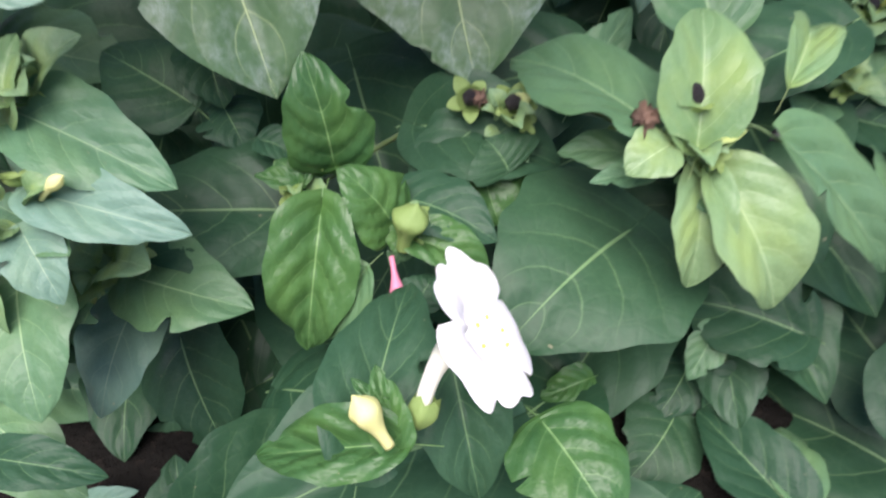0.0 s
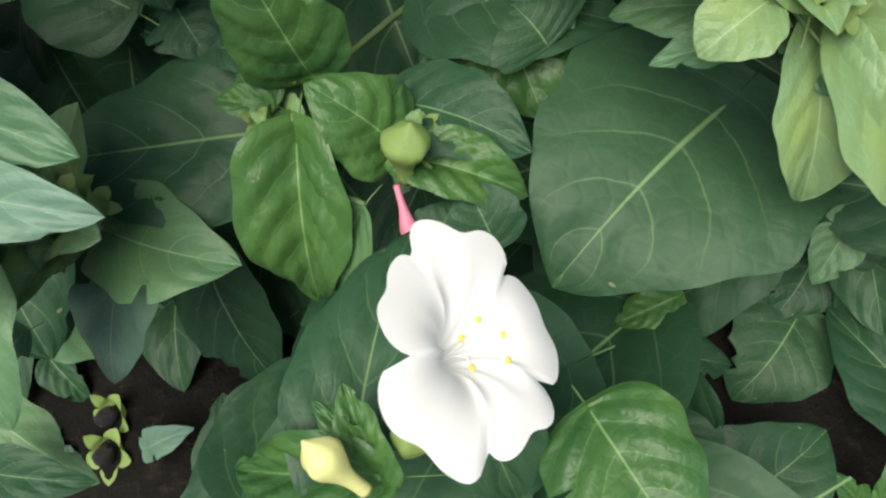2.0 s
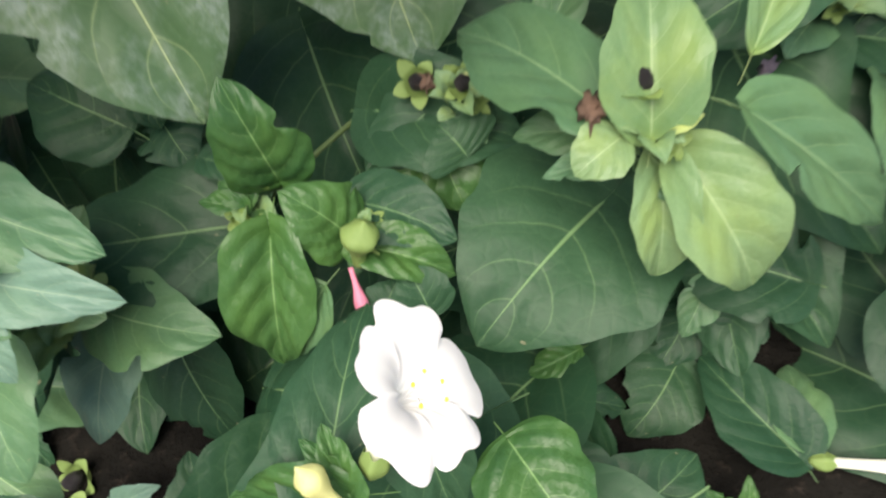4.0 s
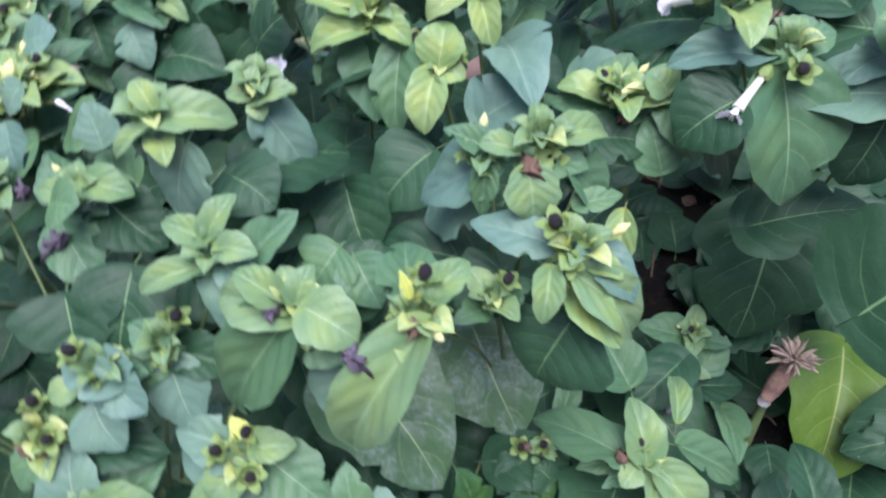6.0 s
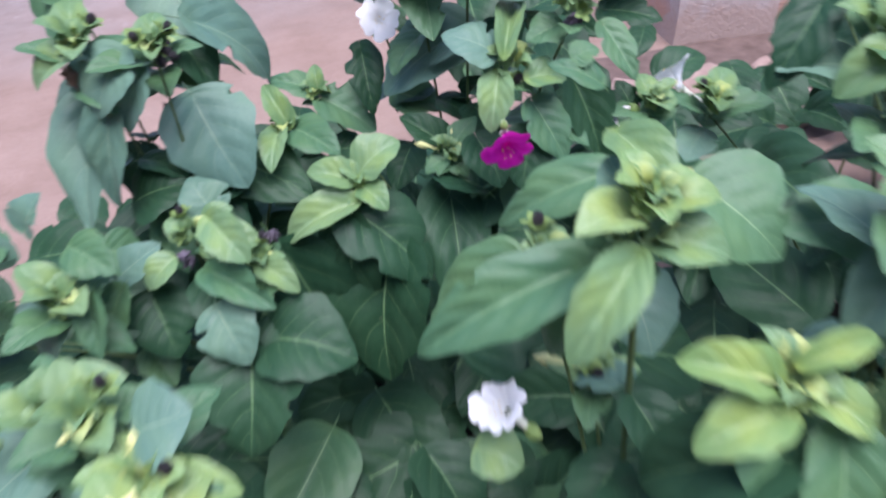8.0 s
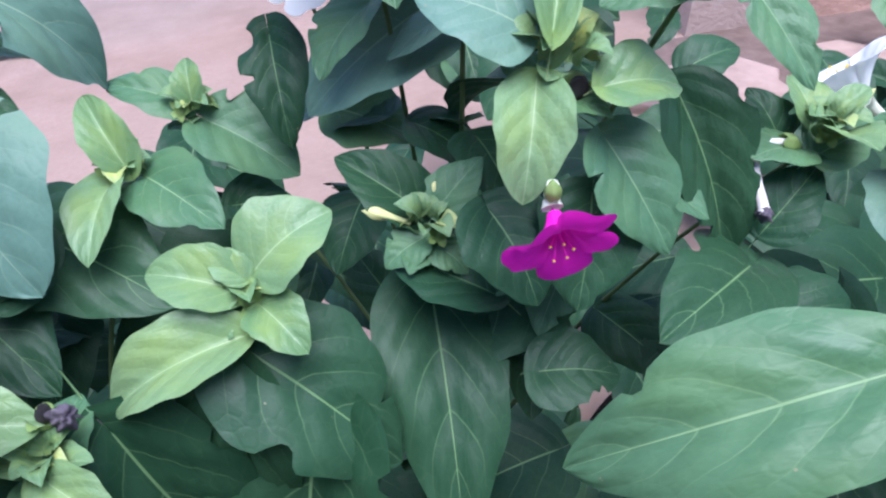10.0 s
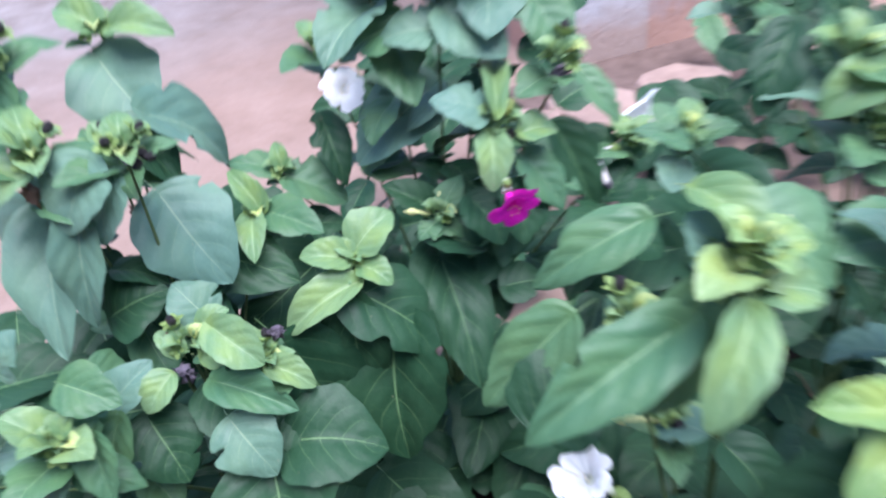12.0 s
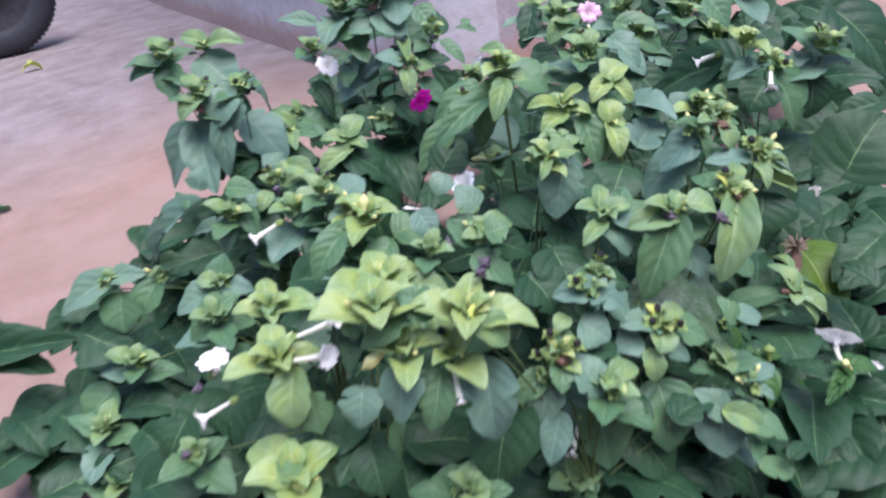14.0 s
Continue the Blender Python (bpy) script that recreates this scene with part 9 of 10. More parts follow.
leaf((0.613, 0.705, 0.273), (0.578, 0.655, 0.217), 0.055, 'dark', (-0.59, -0.38, 0.71))
leaf((0.648, 0.615, 0.313), (0.645, 0.560, 0.269), 0.050, 'dark', (-0.38, -0.57, 0.73))
leaf((0.734, 0.606, 0.241), (0.726, 0.682, 0.220), 0.055, 'dark', (-0.37, 0.21, 0.91))
leaf((0.993, 0.716, 0.113), (0.948, 0.725, 0.082), 0.038, 'dark', (-0.59, -0.11, 0.80))
leaf((-0.011, 0.176, 0.060), (-0.064, 0.111, 0.029), 0.069, 'dark', (-0.45, -0.06, 0.89))
leaf((0.617, 0.424, 0.103), (0.630, 0.369, 0.086), 0.039, 'dark', (-0.60, -0.35, 0.72))
leaf((0.321, 0.265, 0.112), (0.293, 0.214, 0.083), 0.046, 'dark', (-0.50, -0.21, 0.84))
leaf((-0.047, 0.124, 0.081), (0.006, 0.104, 0.091), 0.041, 'dark', (-0.21, -0.08, 0.97))
leaf((0.879, 0.383, 0.162), (0.812, 0.423, 0.139), 0.065, 'dark', (-0.47, -0.32, 0.82))
leaf((0.730, 0.325, 0.063), (0.716, 0.411, 0.051), 0.072, 'dark', (-0.69, -0.01, 0.72))
leaf((0.613, 0.370, 0.059), (0.622, 0.282, 0.048), 0.060, 'dark', (-0.41, -0.16, 0.90))
leaf((0.381, 0.289, 0.095), (0.396, 0.214, 0.098), 0.057, 'dark', (-0.47, -0.07, 0.88))
leaf((0.376, 0.204, 0.110), (0.314, 0.239, 0.073), 0.053, 'dark', (-0.58, -0.17, 0.79))
leaf((-0.025, 0.093, 0.059), (-0.074, 0.057, 0.049), 0.052, 'dark', (-0.14, -0.07, 0.99))
leaf((0.646, 0.315, 0.258), (0.587, 0.295, 0.213), 0.052, 'dark', (-0.61, -0.01, 0.80))
leaf((0.991, 0.423, 0.059), (0.987, 0.372, 0.025), 0.048, 'dark', (-0.59, -0.41, 0.69))
leaf((0.878, 0.381, 0.076), (0.843, 0.322, 0.034), 0.065, 'dark', (-0.64, -0.15, 0.76))
leaf((0.493, 0.210, 0.098), (0.441, 0.260, 0.077), 0.055, 'dark', (-0.37, 0.01, 0.93))
leaf((0.520, 0.247, 0.072), (0.468, 0.242, 0.035), 0.051, 'dark', (-0.59, 0.05, 0.81))
leaf((0.351, 0.218, 0.096), (0.303, 0.172, 0.082), 0.046, 'dark', (-0.32, 0.03, 0.95))
leaf((0.011, 0.041, 0.075), (-0.055, 0.094, 0.056), 0.065, 'dark', (-0.36, -0.11, 0.93))
leaf((0.742, 0.312, 0.207), (0.725, 0.264, 0.182), 0.044, 'dark', (-0.72, -0.09, 0.69))
leaf((0.574, 0.306, 0.210), (0.586, 0.217, 0.216), 0.059, 'dark', (-0.59, -0.02, 0.81))
leaf((0.540, 0.246, 0.042), (0.584, 0.212, 0.046), 0.047, 'dark', (-0.23, -0.17, 0.96))
leaf((0.459, 0.162, 0.060), (0.462, 0.225, 0.066), 0.048, 'dark', (-0.61, -0.05, 0.79))
leaf((0.409, 0.137, 0.056), (0.419, 0.211, 0.051), 0.062, 'dark', (-0.43, 0.11, 0.90))
leaf((0.323, 0.134, 0.111), (0.251, 0.160, 0.078), 0.058, 'dark', (-0.47, -0.20, 0.86))
leaf((0.314, 0.129, 0.054), (0.288, 0.175, 0.039), 0.044, 'dark', (-0.49, 0.02, 0.87))
leaf((0.029, 0.083, 0.088), (-0.020, 0.032, 0.070), 0.053, 'dark', (-0.41, 0.09, 0.91))
leaf((0.951, 0.316, 0.116), (0.901, 0.298, 0.080), 0.051, 'dark', (-0.58, -0.04, 0.81))
leaf((0.883, 0.333, 0.057), (0.900, 0.266, 0.071), 0.052, 'dark', (-0.53, 0.03, 0.85))
leaf((0.502, 0.156, 0.083), (0.430, 0.190, 0.068), 0.057, 'dark', (-0.16, 0.10, 0.98))
leaf((0.351, 0.140, 0.093), (0.299, 0.122, 0.072), 0.045, 'mid', (-0.39, 0.04, 0.92))
leaf((0.346, 0.101, 0.053), (0.277, 0.136, 0.035), 0.055, 'dark', (-0.35, -0.21, 0.91))
leaf((0.035, 0.082, 0.096), (0.047, 0.029, 0.099), 0.040, 'dark', (-0.48, -0.07, 0.87))
leaf((0.066, 0.065, 0.100), (0.006, 0.016, 0.058), 0.066, 'dark', (-0.52, -0.08, 0.85))
leaf((-0.121, 0.215, 0.075), (-0.059, 0.170, 0.048), 0.056, 'dark', (0.21, -0.27, 0.94))
leaf((-0.142, 0.225, 0.105), (-0.118, 0.181, 0.083), 0.046, 'dark', (0.22, -0.34, 0.92))
leaf((0.246, 0.284, 0.120), (0.222, 0.227, 0.073), 0.051, 'dark', (-0.41, -0.48, 0.78))
leaf((0.289, 0.538, 0.047), (0.291, 0.500, 0.043), 0.026, 'dark', (-0.29, -0.12, 0.95))
leaf((-0.270, 0.369, 0.058), (-0.206, 0.312, 0.035), 0.072, 'dark', (0.08, -0.29, 0.95))
leaf((0.123, 0.328, 0.112), (0.108, 0.283, 0.084), 0.047, 'dark', (-0.12, -0.48, 0.87))
leaf((0.382, 0.514, 0.063), (0.361, 0.467, 0.027), 0.042, 'dark', (-0.29, -0.49, 0.82))
leaf((0.035, 0.478, 0.067), (-0.027, 0.477, 0.074), 0.043, 'dark', (0.10, -0.41, 0.90))
leaf((0.350, 0.714, 0.089), (0.271, 0.709, 0.074), 0.063, 'dark', (-0.10, -0.67, 0.73))
leaf((0.400, 0.429, 0.059), (0.442, 0.388, 0.064), 0.047, 'dark', (-0.27, -0.18, 0.95))
leaf((0.248, 0.297, 0.283), (0.295, 0.248, 0.293), 0.048, 'dark', (-0.40, -0.21, 0.89))
leaf((-0.217, 0.672, 0.077), (-0.204, 0.608, 0.066), 0.053, 'dark', (0.33, -0.10, 0.94))
leaf((-0.181, 0.598, 0.105), (-0.250, 0.568, 0.093), 0.055, 'dark', (-0.01, -0.36, 0.93))
leaf((-0.162, 0.541, 0.073), (-0.240, 0.517, 0.063), 0.061, 'dark', (-0.07, -0.21, 0.98))
leaf((-0.050, 0.575, 0.096), (-0.135, 0.579, 0.077), 0.072, 'dark', (-0.21, -0.52, 0.83))
leaf((0.052, 0.502, 0.228), (0.010, 0.506, 0.218), 0.034, 'dark', (-0.27, -0.36, 0.89))
leaf((0.559, 0.856, 0.079), (0.506, 0.911, 0.089), 0.060, 'dark', (-0.38, -0.52, 0.76))
leaf((0.417, 0.639, 0.072), (0.383, 0.631, 0.049), 0.029, 'dark', (-0.54, -0.09, 0.83))
leaf((0.111, 0.270, 0.246), (0.078, 0.261, 0.226), 0.031, 'dark', (-0.45, -0.22, 0.86))
leaf((0.455, 0.533, 0.053), (0.514, 0.495, 0.058), 0.058, 'mid', (-0.34, -0.42, 0.84))
leaf((0.767, 0.736, 0.071), (0.751, 0.681, 0.034), 0.049, 'dark', (-0.66, -0.29, 0.70))
leaf((0.250, 0.258, 0.047), (0.279, 0.338, 0.044), 0.064, 'dark', (-0.30, 0.15, 0.94))
leaf((0.304, 0.230, 0.055), (0.271, 0.245, 0.038), 0.028, 'dark', (-0.50, -0.15, 0.86))
leaf((0.279, 0.230, 0.049), (0.259, 0.177, 0.038), 0.049, 'dark', (-0.61, 0.05, 0.79))
leaf((-0.220, 0.744, 0.098), (-0.204, 0.678, 0.064), 0.051, 'dark', (0.28, -0.39, 0.88))
leaf((-0.090, 0.802, 0.202), (-0.007, 0.805, 0.202), 0.068, 'dark', (0.02, -0.40, 0.92))
leaf((0.026, 0.669, 0.080), (-0.038, 0.635, 0.053), 0.060, 'dark', (-0.26, -0.27, 0.93))
leaf((0.229, 1.054, 0.225), (0.229, 1.005, 0.172), 0.055, 'dark', (-0.20, -0.72, 0.67))
leaf((0.312, 1.062, 0.211), (0.272, 1.032, 0.153), 0.054, 'dark', (-0.53, -0.55, 0.64))
leaf((0.263, 0.956, 0.229), (0.285, 0.876, 0.205), 0.073, 'dark', (-0.27, -0.34, 0.90))
leaf((0.269, 0.830, 0.289), (0.306, 0.788, 0.283), 0.039, 'dark', (-0.38, -0.46, 0.80))
leaf((0.471, 0.972, 0.068), (0.519, 0.940, 0.056), 0.042, 'dark', (-0.01, -0.36, 0.93))
leaf((-0.008, 0.750, 0.236), (0.004, 0.712, 0.219), 0.037, 'dark', (-0.02, -0.42, 0.91))
leaf((0.188, 0.940, 0.107), (0.154, 0.881, 0.057), 0.070, 'dark', (-0.51, -0.36, 0.78))
leaf((0.212, 0.864, 0.256), (0.152, 0.845, 0.207), 0.067, 'dark', (-0.50, -0.40, 0.77))
leaf((0.045, 0.625, 0.243), (0.023, 0.587, 0.230), 0.033, 'dark', (-0.08, -0.28, 0.96))
leaf((0.072, 0.613, 0.244), (0.083, 0.574, 0.234), 0.029, 'dark', (-0.49, -0.34, 0.80))
leaf((0.497, 0.829, 0.100), (0.435, 0.867, 0.062), 0.062, 'dark', (-0.58, -0.15, 0.80))
leaf((0.513, 0.796, 0.101), (0.488, 0.741, 0.080), 0.043, 'mid', (-0.38, -0.18, 0.91))
leaf((0.932, 0.941, 0.095), (0.914, 1.008, 0.098), 0.050, 'mid', (-0.61, -0.20, 0.77))
leaf((0.274, 0.529, 0.093), (0.234, 0.554, 0.083), 0.036, 'mid', (-0.34, -0.18, 0.92))
leaf((0.697, 0.746, 0.342), (0.653, 0.780, 0.304), 0.044, 'dark', (-0.73, -0.24, 0.64))
leaf((0.632, 0.785, 0.048), (0.636, 0.726, 0.044), 0.047, 'dark', (-0.33, -0.09, 0.94))
leaf((0.664, 0.751, 0.083), (0.662, 0.690, 0.061), 0.052, 'dark', (-0.36, -0.32, 0.88))
leaf((0.453, 0.582, 0.075), (0.415, 0.585, 0.050), 0.031, 'dark', (-0.56, -0.04, 0.83))
leaf((0.958, 0.847, 0.220), (0.996, 0.791, 0.231), 0.049, 'dark', (-0.55, -0.22, 0.80))
leaf((0.998, 0.805, 0.092), (0.939, 0.767, 0.045), 0.058, 'dark', (-0.58, -0.13, 0.81))
leaf((0.900, 0.619, 0.085), (0.853, 0.572, 0.039), 0.066, 'dark', (-0.56, -0.22, 0.79))
leaf((0.909, 0.528, 0.187), (0.847, 0.558, 0.148), 0.061, 'dark', (-0.62, -0.41, 0.67))
leaf((0.748, 0.463, 0.106), (0.698, 0.482, 0.067), 0.049, 'dark', (-0.54, 0.24, 0.81))
leaf((-0.310, 0.840, 0.093), (-0.316, 0.781, 0.059), 0.049, 'dark', (-0.04, -0.49, 0.87))
leaf((-0.217, 0.869, 0.182), (-0.178, 0.852, 0.181), 0.032, 'dark', (-0.23, -0.61, 0.75))
leaf((-0.190, 0.713, 0.199), (-0.274, 0.744, 0.199), 0.067, 'dark', (-0.18, -0.48, 0.86))
leaf((-0.184, 0.899, 0.091), (-0.134, 0.840, 0.071), 0.060, 'dark', (-0.29, -0.51, 0.81))
leaf((0.193, 1.051, 0.188), (0.143, 1.085, 0.190), 0.050, 'dark', (-0.41, -0.63, 0.66))
leaf((0.401, 1.064, 0.166), (0.322, 1.093, 0.142), 0.057, 'dark', (-0.41, -0.46, 0.79))
leaf((0.041, 0.609, 0.042), (0.002, 0.664, 0.053), 0.056, 'dark', (-0.20, -0.32, 0.93))
leaf((0.006, 0.536, 0.084), (-0.057, 0.565, 0.086), 0.047, 'dark', (-0.20, -0.50, 0.84))
leaf((-0.058, 0.560, 0.087), (-0.004, 0.496, 0.067), 0.068, 'dark', (-0.00, -0.31, 0.95))
leaf((0.112, 0.590, 0.248), (0.071, 0.576, 0.227), 0.034, 'dark', (-0.36, -0.26, 0.89))
leaf((0.081, 0.565, 0.093), (0.023, 0.602, 0.084), 0.053, 'dark', (-0.41, -0.43, 0.80))
leaf((0.784, 0.708, 0.181), (0.745, 0.787, 0.193), 0.071, 'dark', (-0.43, -0.34, 0.84))
leaf((0.966, 0.676, 0.132), (0.912, 0.711, 0.118), 0.050, 'dark', (-0.39, -0.24, 0.89))
leaf((1.002, 0.668, 0.244), (0.940, 0.667, 0.199), 0.057, 'dark', (-0.52, -0.46, 0.72))
leaf((0.934, 0.515, 0.219), (0.903, 0.585, 0.200), 0.054, 'dark', (-0.74, -0.14, 0.66))
leaf((0.638, 0.406, 0.104), (0.583, 0.464, 0.081), 0.067, 'dark', (-0.53, -0.16, 0.83))
leaf((0.911, 0.446, 0.204), (0.970, 0.510, 0.215), 0.060, 'dark', (-0.39, 0.22, 0.89))
leaf((0.951, 0.478, 0.195), (0.902, 0.469, 0.147), 0.048, 'dark', (-0.71, 0.06, 0.71))
leaf((1.029, 0.501, 0.089), (0.970, 0.509, 0.059), 0.047, 'dark', (-0.46, -0.42, 0.79))
leaf((0.517, 0.344, 0.062), (0.506, 0.267, 0.032), 0.070, 'dark', (-0.56, -0.23, 0.80))
leaf((-0.449, 0.782, 0.097), (-0.508, 0.775, 0.084), 0.048, 'dark', (-0.15, -0.45, 0.88))
leaf((-0.319, 0.811, 0.170), (-0.385, 0.817, 0.171), 0.056, 'dark', (-0.05, -0.63, 0.77))
leaf((-0.441, 0.743, 0.101), (-0.422, 0.676, 0.059), 0.069, 'dark', (0.09, -0.51, 0.86))
leaf((-0.489, 0.695, 0.052), (-0.417, 0.685, 0.036), 0.051, 'dark', (0.16, -0.37, 0.91))
leaf((-0.273, 0.827, 0.103), (-0.348, 0.829, 0.088), 0.056, 'dark', (-0.18, -0.39, 0.90))
leaf((-0.342, 0.730, 0.052), (-0.396, 0.797, 0.051), 0.063, 'dark', (-0.38, -0.30, 0.87))
leaf((-0.440, 0.661, 0.063), (-0.384, 0.645, 0.058), 0.044, 'dark', (-0.10, -0.60, 0.79))
leaf((-0.384, 0.689, 0.099), (-0.346, 0.642, 0.087), 0.049, 'dark', (-0.07, -0.31, 0.95))
leaf((-0.352, 0.653, 0.071), (-0.413, 0.656, 0.059), 0.045, 'dark', (-0.19, -0.50, 0.85))
leaf((-0.060, 0.871, 0.052), (-0.065, 0.817, 0.034), 0.045, 'mid', (-0.46, -0.24, 0.86))
leaf((0.234, 1.106, 0.172), (0.236, 1.034, 0.124), 0.058, 'dark', (-0.52, -0.49, 0.70))
leaf((-0.317, 0.344, 0.212), (-0.366, 0.327, 0.204), 0.043, 'dark', (-0.13, -0.09, 0.99))
leaf((-0.137, 0.533, 0.075), (-0.210, 0.572, 0.064), 0.070, 'dark', (-0.36, -0.44, 0.82))
leaf((0.325, 0.825, 0.343), (0.239, 0.842, 0.323), 0.071, 'dark', (-0.29, -0.40, 0.87))
leaf((0.046, 0.626, 0.036), (0.100, 0.612, 0.046), 0.045, 'dark', (-0.24, -0.23, 0.94))
leaf((0.369, 0.754, 0.235), (0.355, 0.705, 0.206), 0.039, 'dark', (-0.46, -0.35, 0.82))
leaf((0.047, 0.406, 0.099), (0.014, 0.336, 0.080), 0.063, 'dark', (-0.22, -0.16, 0.96))
leaf((0.535, 0.611, 0.066), (0.542, 0.542, 0.050), 0.055, 'dark', (-0.66, -0.24, 0.71))
leaf((0.727, 0.621, 0.061), (0.658, 0.606, 0.036), 0.051, 'dark', (-0.26, -0.30, 0.92))
leaf((-0.128, 0.194, 0.075), (-0.111, 0.138, 0.072), 0.043, 'dark', (-0.23, -0.12, 0.97))
leaf((0.887, 0.600, 0.225), (0.838, 0.626, 0.207), 0.042, 'dark', (-0.43, -0.15, 0.89))
leaf((0.213, 0.255, 0.085), (0.166, 0.260, 0.054), 0.042, 'dark', (-0.55, -0.16, 0.82))
leaf((0.593, 0.311, 0.065), (0.534, 0.270, 0.020), 0.064, 'dark', (-0.58, -0.06, 0.81))
leaf((0.427, 0.248, 0.058), (0.460, 0.196, 0.063), 0.045, 'dark', (-0.48, -0.23, 0.85))
leaf((0.464, 0.251, 0.058), (0.432, 0.176, 0.025), 0.061, 'dark', (-0.37, -0.24, 0.90))
leaf((0.229, 0.137, 0.047), (0.169, 0.138, 0.034), 0.045, 'dark', (-0.21, -0.21, 0.96))
leaf((0.814, 0.279, 0.094), (0.773, 0.332, 0.077), 0.057, 'dark', (-0.57, -0.18, 0.80))
leaf((0.580, 0.215, 0.080), (0.517, 0.223, 0.061), 0.054, 'dark', (-0.28, 0.06, 0.96))
leaf((0.011, 0.016, 0.060), (-0.033, 0.073, 0.023), 0.060, 'dark', (-0.45, 0.21, 0.87))
leaf((0.971, 0.308, 0.096), (0.908, 0.279, 0.053), 0.061, 'dark', (-0.60, 0.11, 0.79))
leaf((0.446, 0.179, 0.082), (0.396, 0.120, 0.056), 0.063, 'dark', (-0.43, -0.03, 0.90))
leaf((0.212, 0.070, 0.067), (0.187, 0.108, 0.049), 0.036, 'dark', (-0.66, -0.10, 0.74))
leaf((0.045, 0.058, 0.063), (-0.010, 0.023, 0.036), 0.051, 'dark', (-0.29, -0.24, 0.93))
leaf((-0.156, 0.167, 0.087), (-0.145, 0.131, 0.067), 0.032, 'dark', (0.50, -0.28, 0.82))
leaf((-0.151, 0.248, 0.061), (-0.078, 0.260, 0.044), 0.053, 'dark', (0.21, 0.07, 0.97))
leaf((-0.164, 0.204, 0.186), (-0.167, 0.162, 0.183), 0.029, 'dark', (0.18, -0.08, 0.98))
leaf((-0.171, 0.193, 0.108), (-0.140, 0.122, 0.077), 0.069, 'dark', (0.34, -0.25, 0.91))
leaf((0.191, 0.481, 0.063), (0.221, 0.456, 0.045), 0.034, 'dark', (0.09, -0.52, 0.85))
leaf((0.019, 0.844, 0.074), (-0.033, 0.824, 0.035), 0.046, 'dark', (-0.18, -0.76, 0.63))
leaf((0.309, 0.475, 0.197), (0.324, 0.433, 0.180), 0.036, 'dark', (-0.32, -0.46, 0.83))
leaf((-0.254, 0.309, 0.084), (-0.184, 0.270, 0.061), 0.058, 'dark', (0.12, -0.32, 0.94))
leaf((-0.098, 0.348, 0.111), (-0.092, 0.293, 0.084), 0.043, 'dark', (-0.09, -0.44, 0.89))
leaf((-0.108, 0.346, 0.048), (-0.101, 0.293, 0.034), 0.046, 'dark', (0.04, -0.25, 0.97))
leaf((-0.212, 0.604, 0.063), (-0.155, 0.624, 0.074), 0.049, 'dark', (-0.03, -0.45, 0.89))
leaf((0.182, 0.842, 0.084), (0.128, 0.862, 0.078), 0.039, 'dark', (-0.27, -0.48, 0.83))
leaf((0.187, 0.846, 0.056), (0.121, 0.848, 0.040), 0.052, 'dark', (-0.20, -0.56, 0.81))
leaf((0.107, 0.783, 0.095), (0.094, 0.699, 0.078), 0.065, 'dark', (-0.44, -0.12, 0.89))
leaf((0.092, 0.282, 0.185), (0.112, 0.249, 0.183), 0.030, 'dark', (-0.33, -0.26, 0.91))
leaf((0.630, 0.547, 0.105), (0.579, 0.545, 0.064), 0.055, 'dark', (-0.58, -0.36, 0.73))
leaf((0.540, 0.527, 0.092), (0.529, 0.457, 0.051), 0.062, 'dark', (-0.57, -0.34, 0.75))
leaf((-0.045, 0.836, 0.241), (-0.008, 0.803, 0.218), 0.043, 'dark', (0.12, -0.46, 0.88))
leaf((0.530, 1.088, 0.137), (0.487, 1.053, 0.111), 0.042, 'dark', (-0.16, -0.46, 0.87))
leaf((0.954, 1.101, 0.085), (0.926, 1.040, 0.034), 0.059, 'mid', (-0.48, -0.42, 0.77))
leaf((0.609, 0.841, 0.088), (0.612, 0.762, 0.086), 0.057, 'dark', (-0.52, -0.04, 0.85))
leaf((0.018, 0.803, 0.182), (-0.019, 0.794, 0.154), 0.032, 'dark', (-0.46, -0.44, 0.77))
leaf((0.012, 0.593, 0.293), (-0.014, 0.626, 0.299), 0.029, 'dark', (-0.15, -0.29, 0.95))
leaf((0.257, 1.035, 0.061), (0.267, 0.999, 0.050), 0.029, 'dark', (-0.35, -0.34, 0.87))
leaf((0.361, 1.023, 0.104), (0.352, 0.956, 0.063), 0.061, 'dark', (-0.38, -0.44, 0.81))
leaf((0.327, 0.761, 0.092), (0.339, 0.722, 0.084), 0.028, 'dark', (-0.25, -0.28, 0.92))
leaf((0.334, 0.570, 0.080), (0.290, 0.640, 0.084), 0.055, 'dark', (-0.22, -0.20, 0.95))
leaf((0.990, 0.882, 0.260), (0.946, 0.927, 0.230), 0.050, 'dark', (-0.72, -0.31, 0.62))
leaf((0.469, 0.550, 0.056), (0.391, 0.555, 0.032), 0.069, 'dark', (-0.30, -0.21, 0.93))
leaf((0.921, 0.712, 0.065), (0.858, 0.710, 0.039), 0.048, 'dark', (-0.37, -0.08, 0.93))
leaf((0.952, 0.706, 0.275), (0.918, 0.668, 0.225), 0.059, 'dark', (-0.57, -0.41, 0.71))
leaf((0.807, 0.602, 0.092), (0.748, 0.613, 0.058), 0.052, 'mid', (-0.52, -0.19, 0.83))
leaf((0.149, 0.348, 0.087), (0.136, 0.310, 0.079), 0.034, 'dark', (-0.50, -0.03, 0.87))
leaf((0.352, 0.362, 0.064), (0.346, 0.304, 0.048), 0.047, 'dark', (-0.20, -0.24, 0.95))
leaf((0.565, 0.326, 0.077), (0.557, 0.389, 0.081), 0.051, 'dark', (-0.03, -0.07, 1.00))
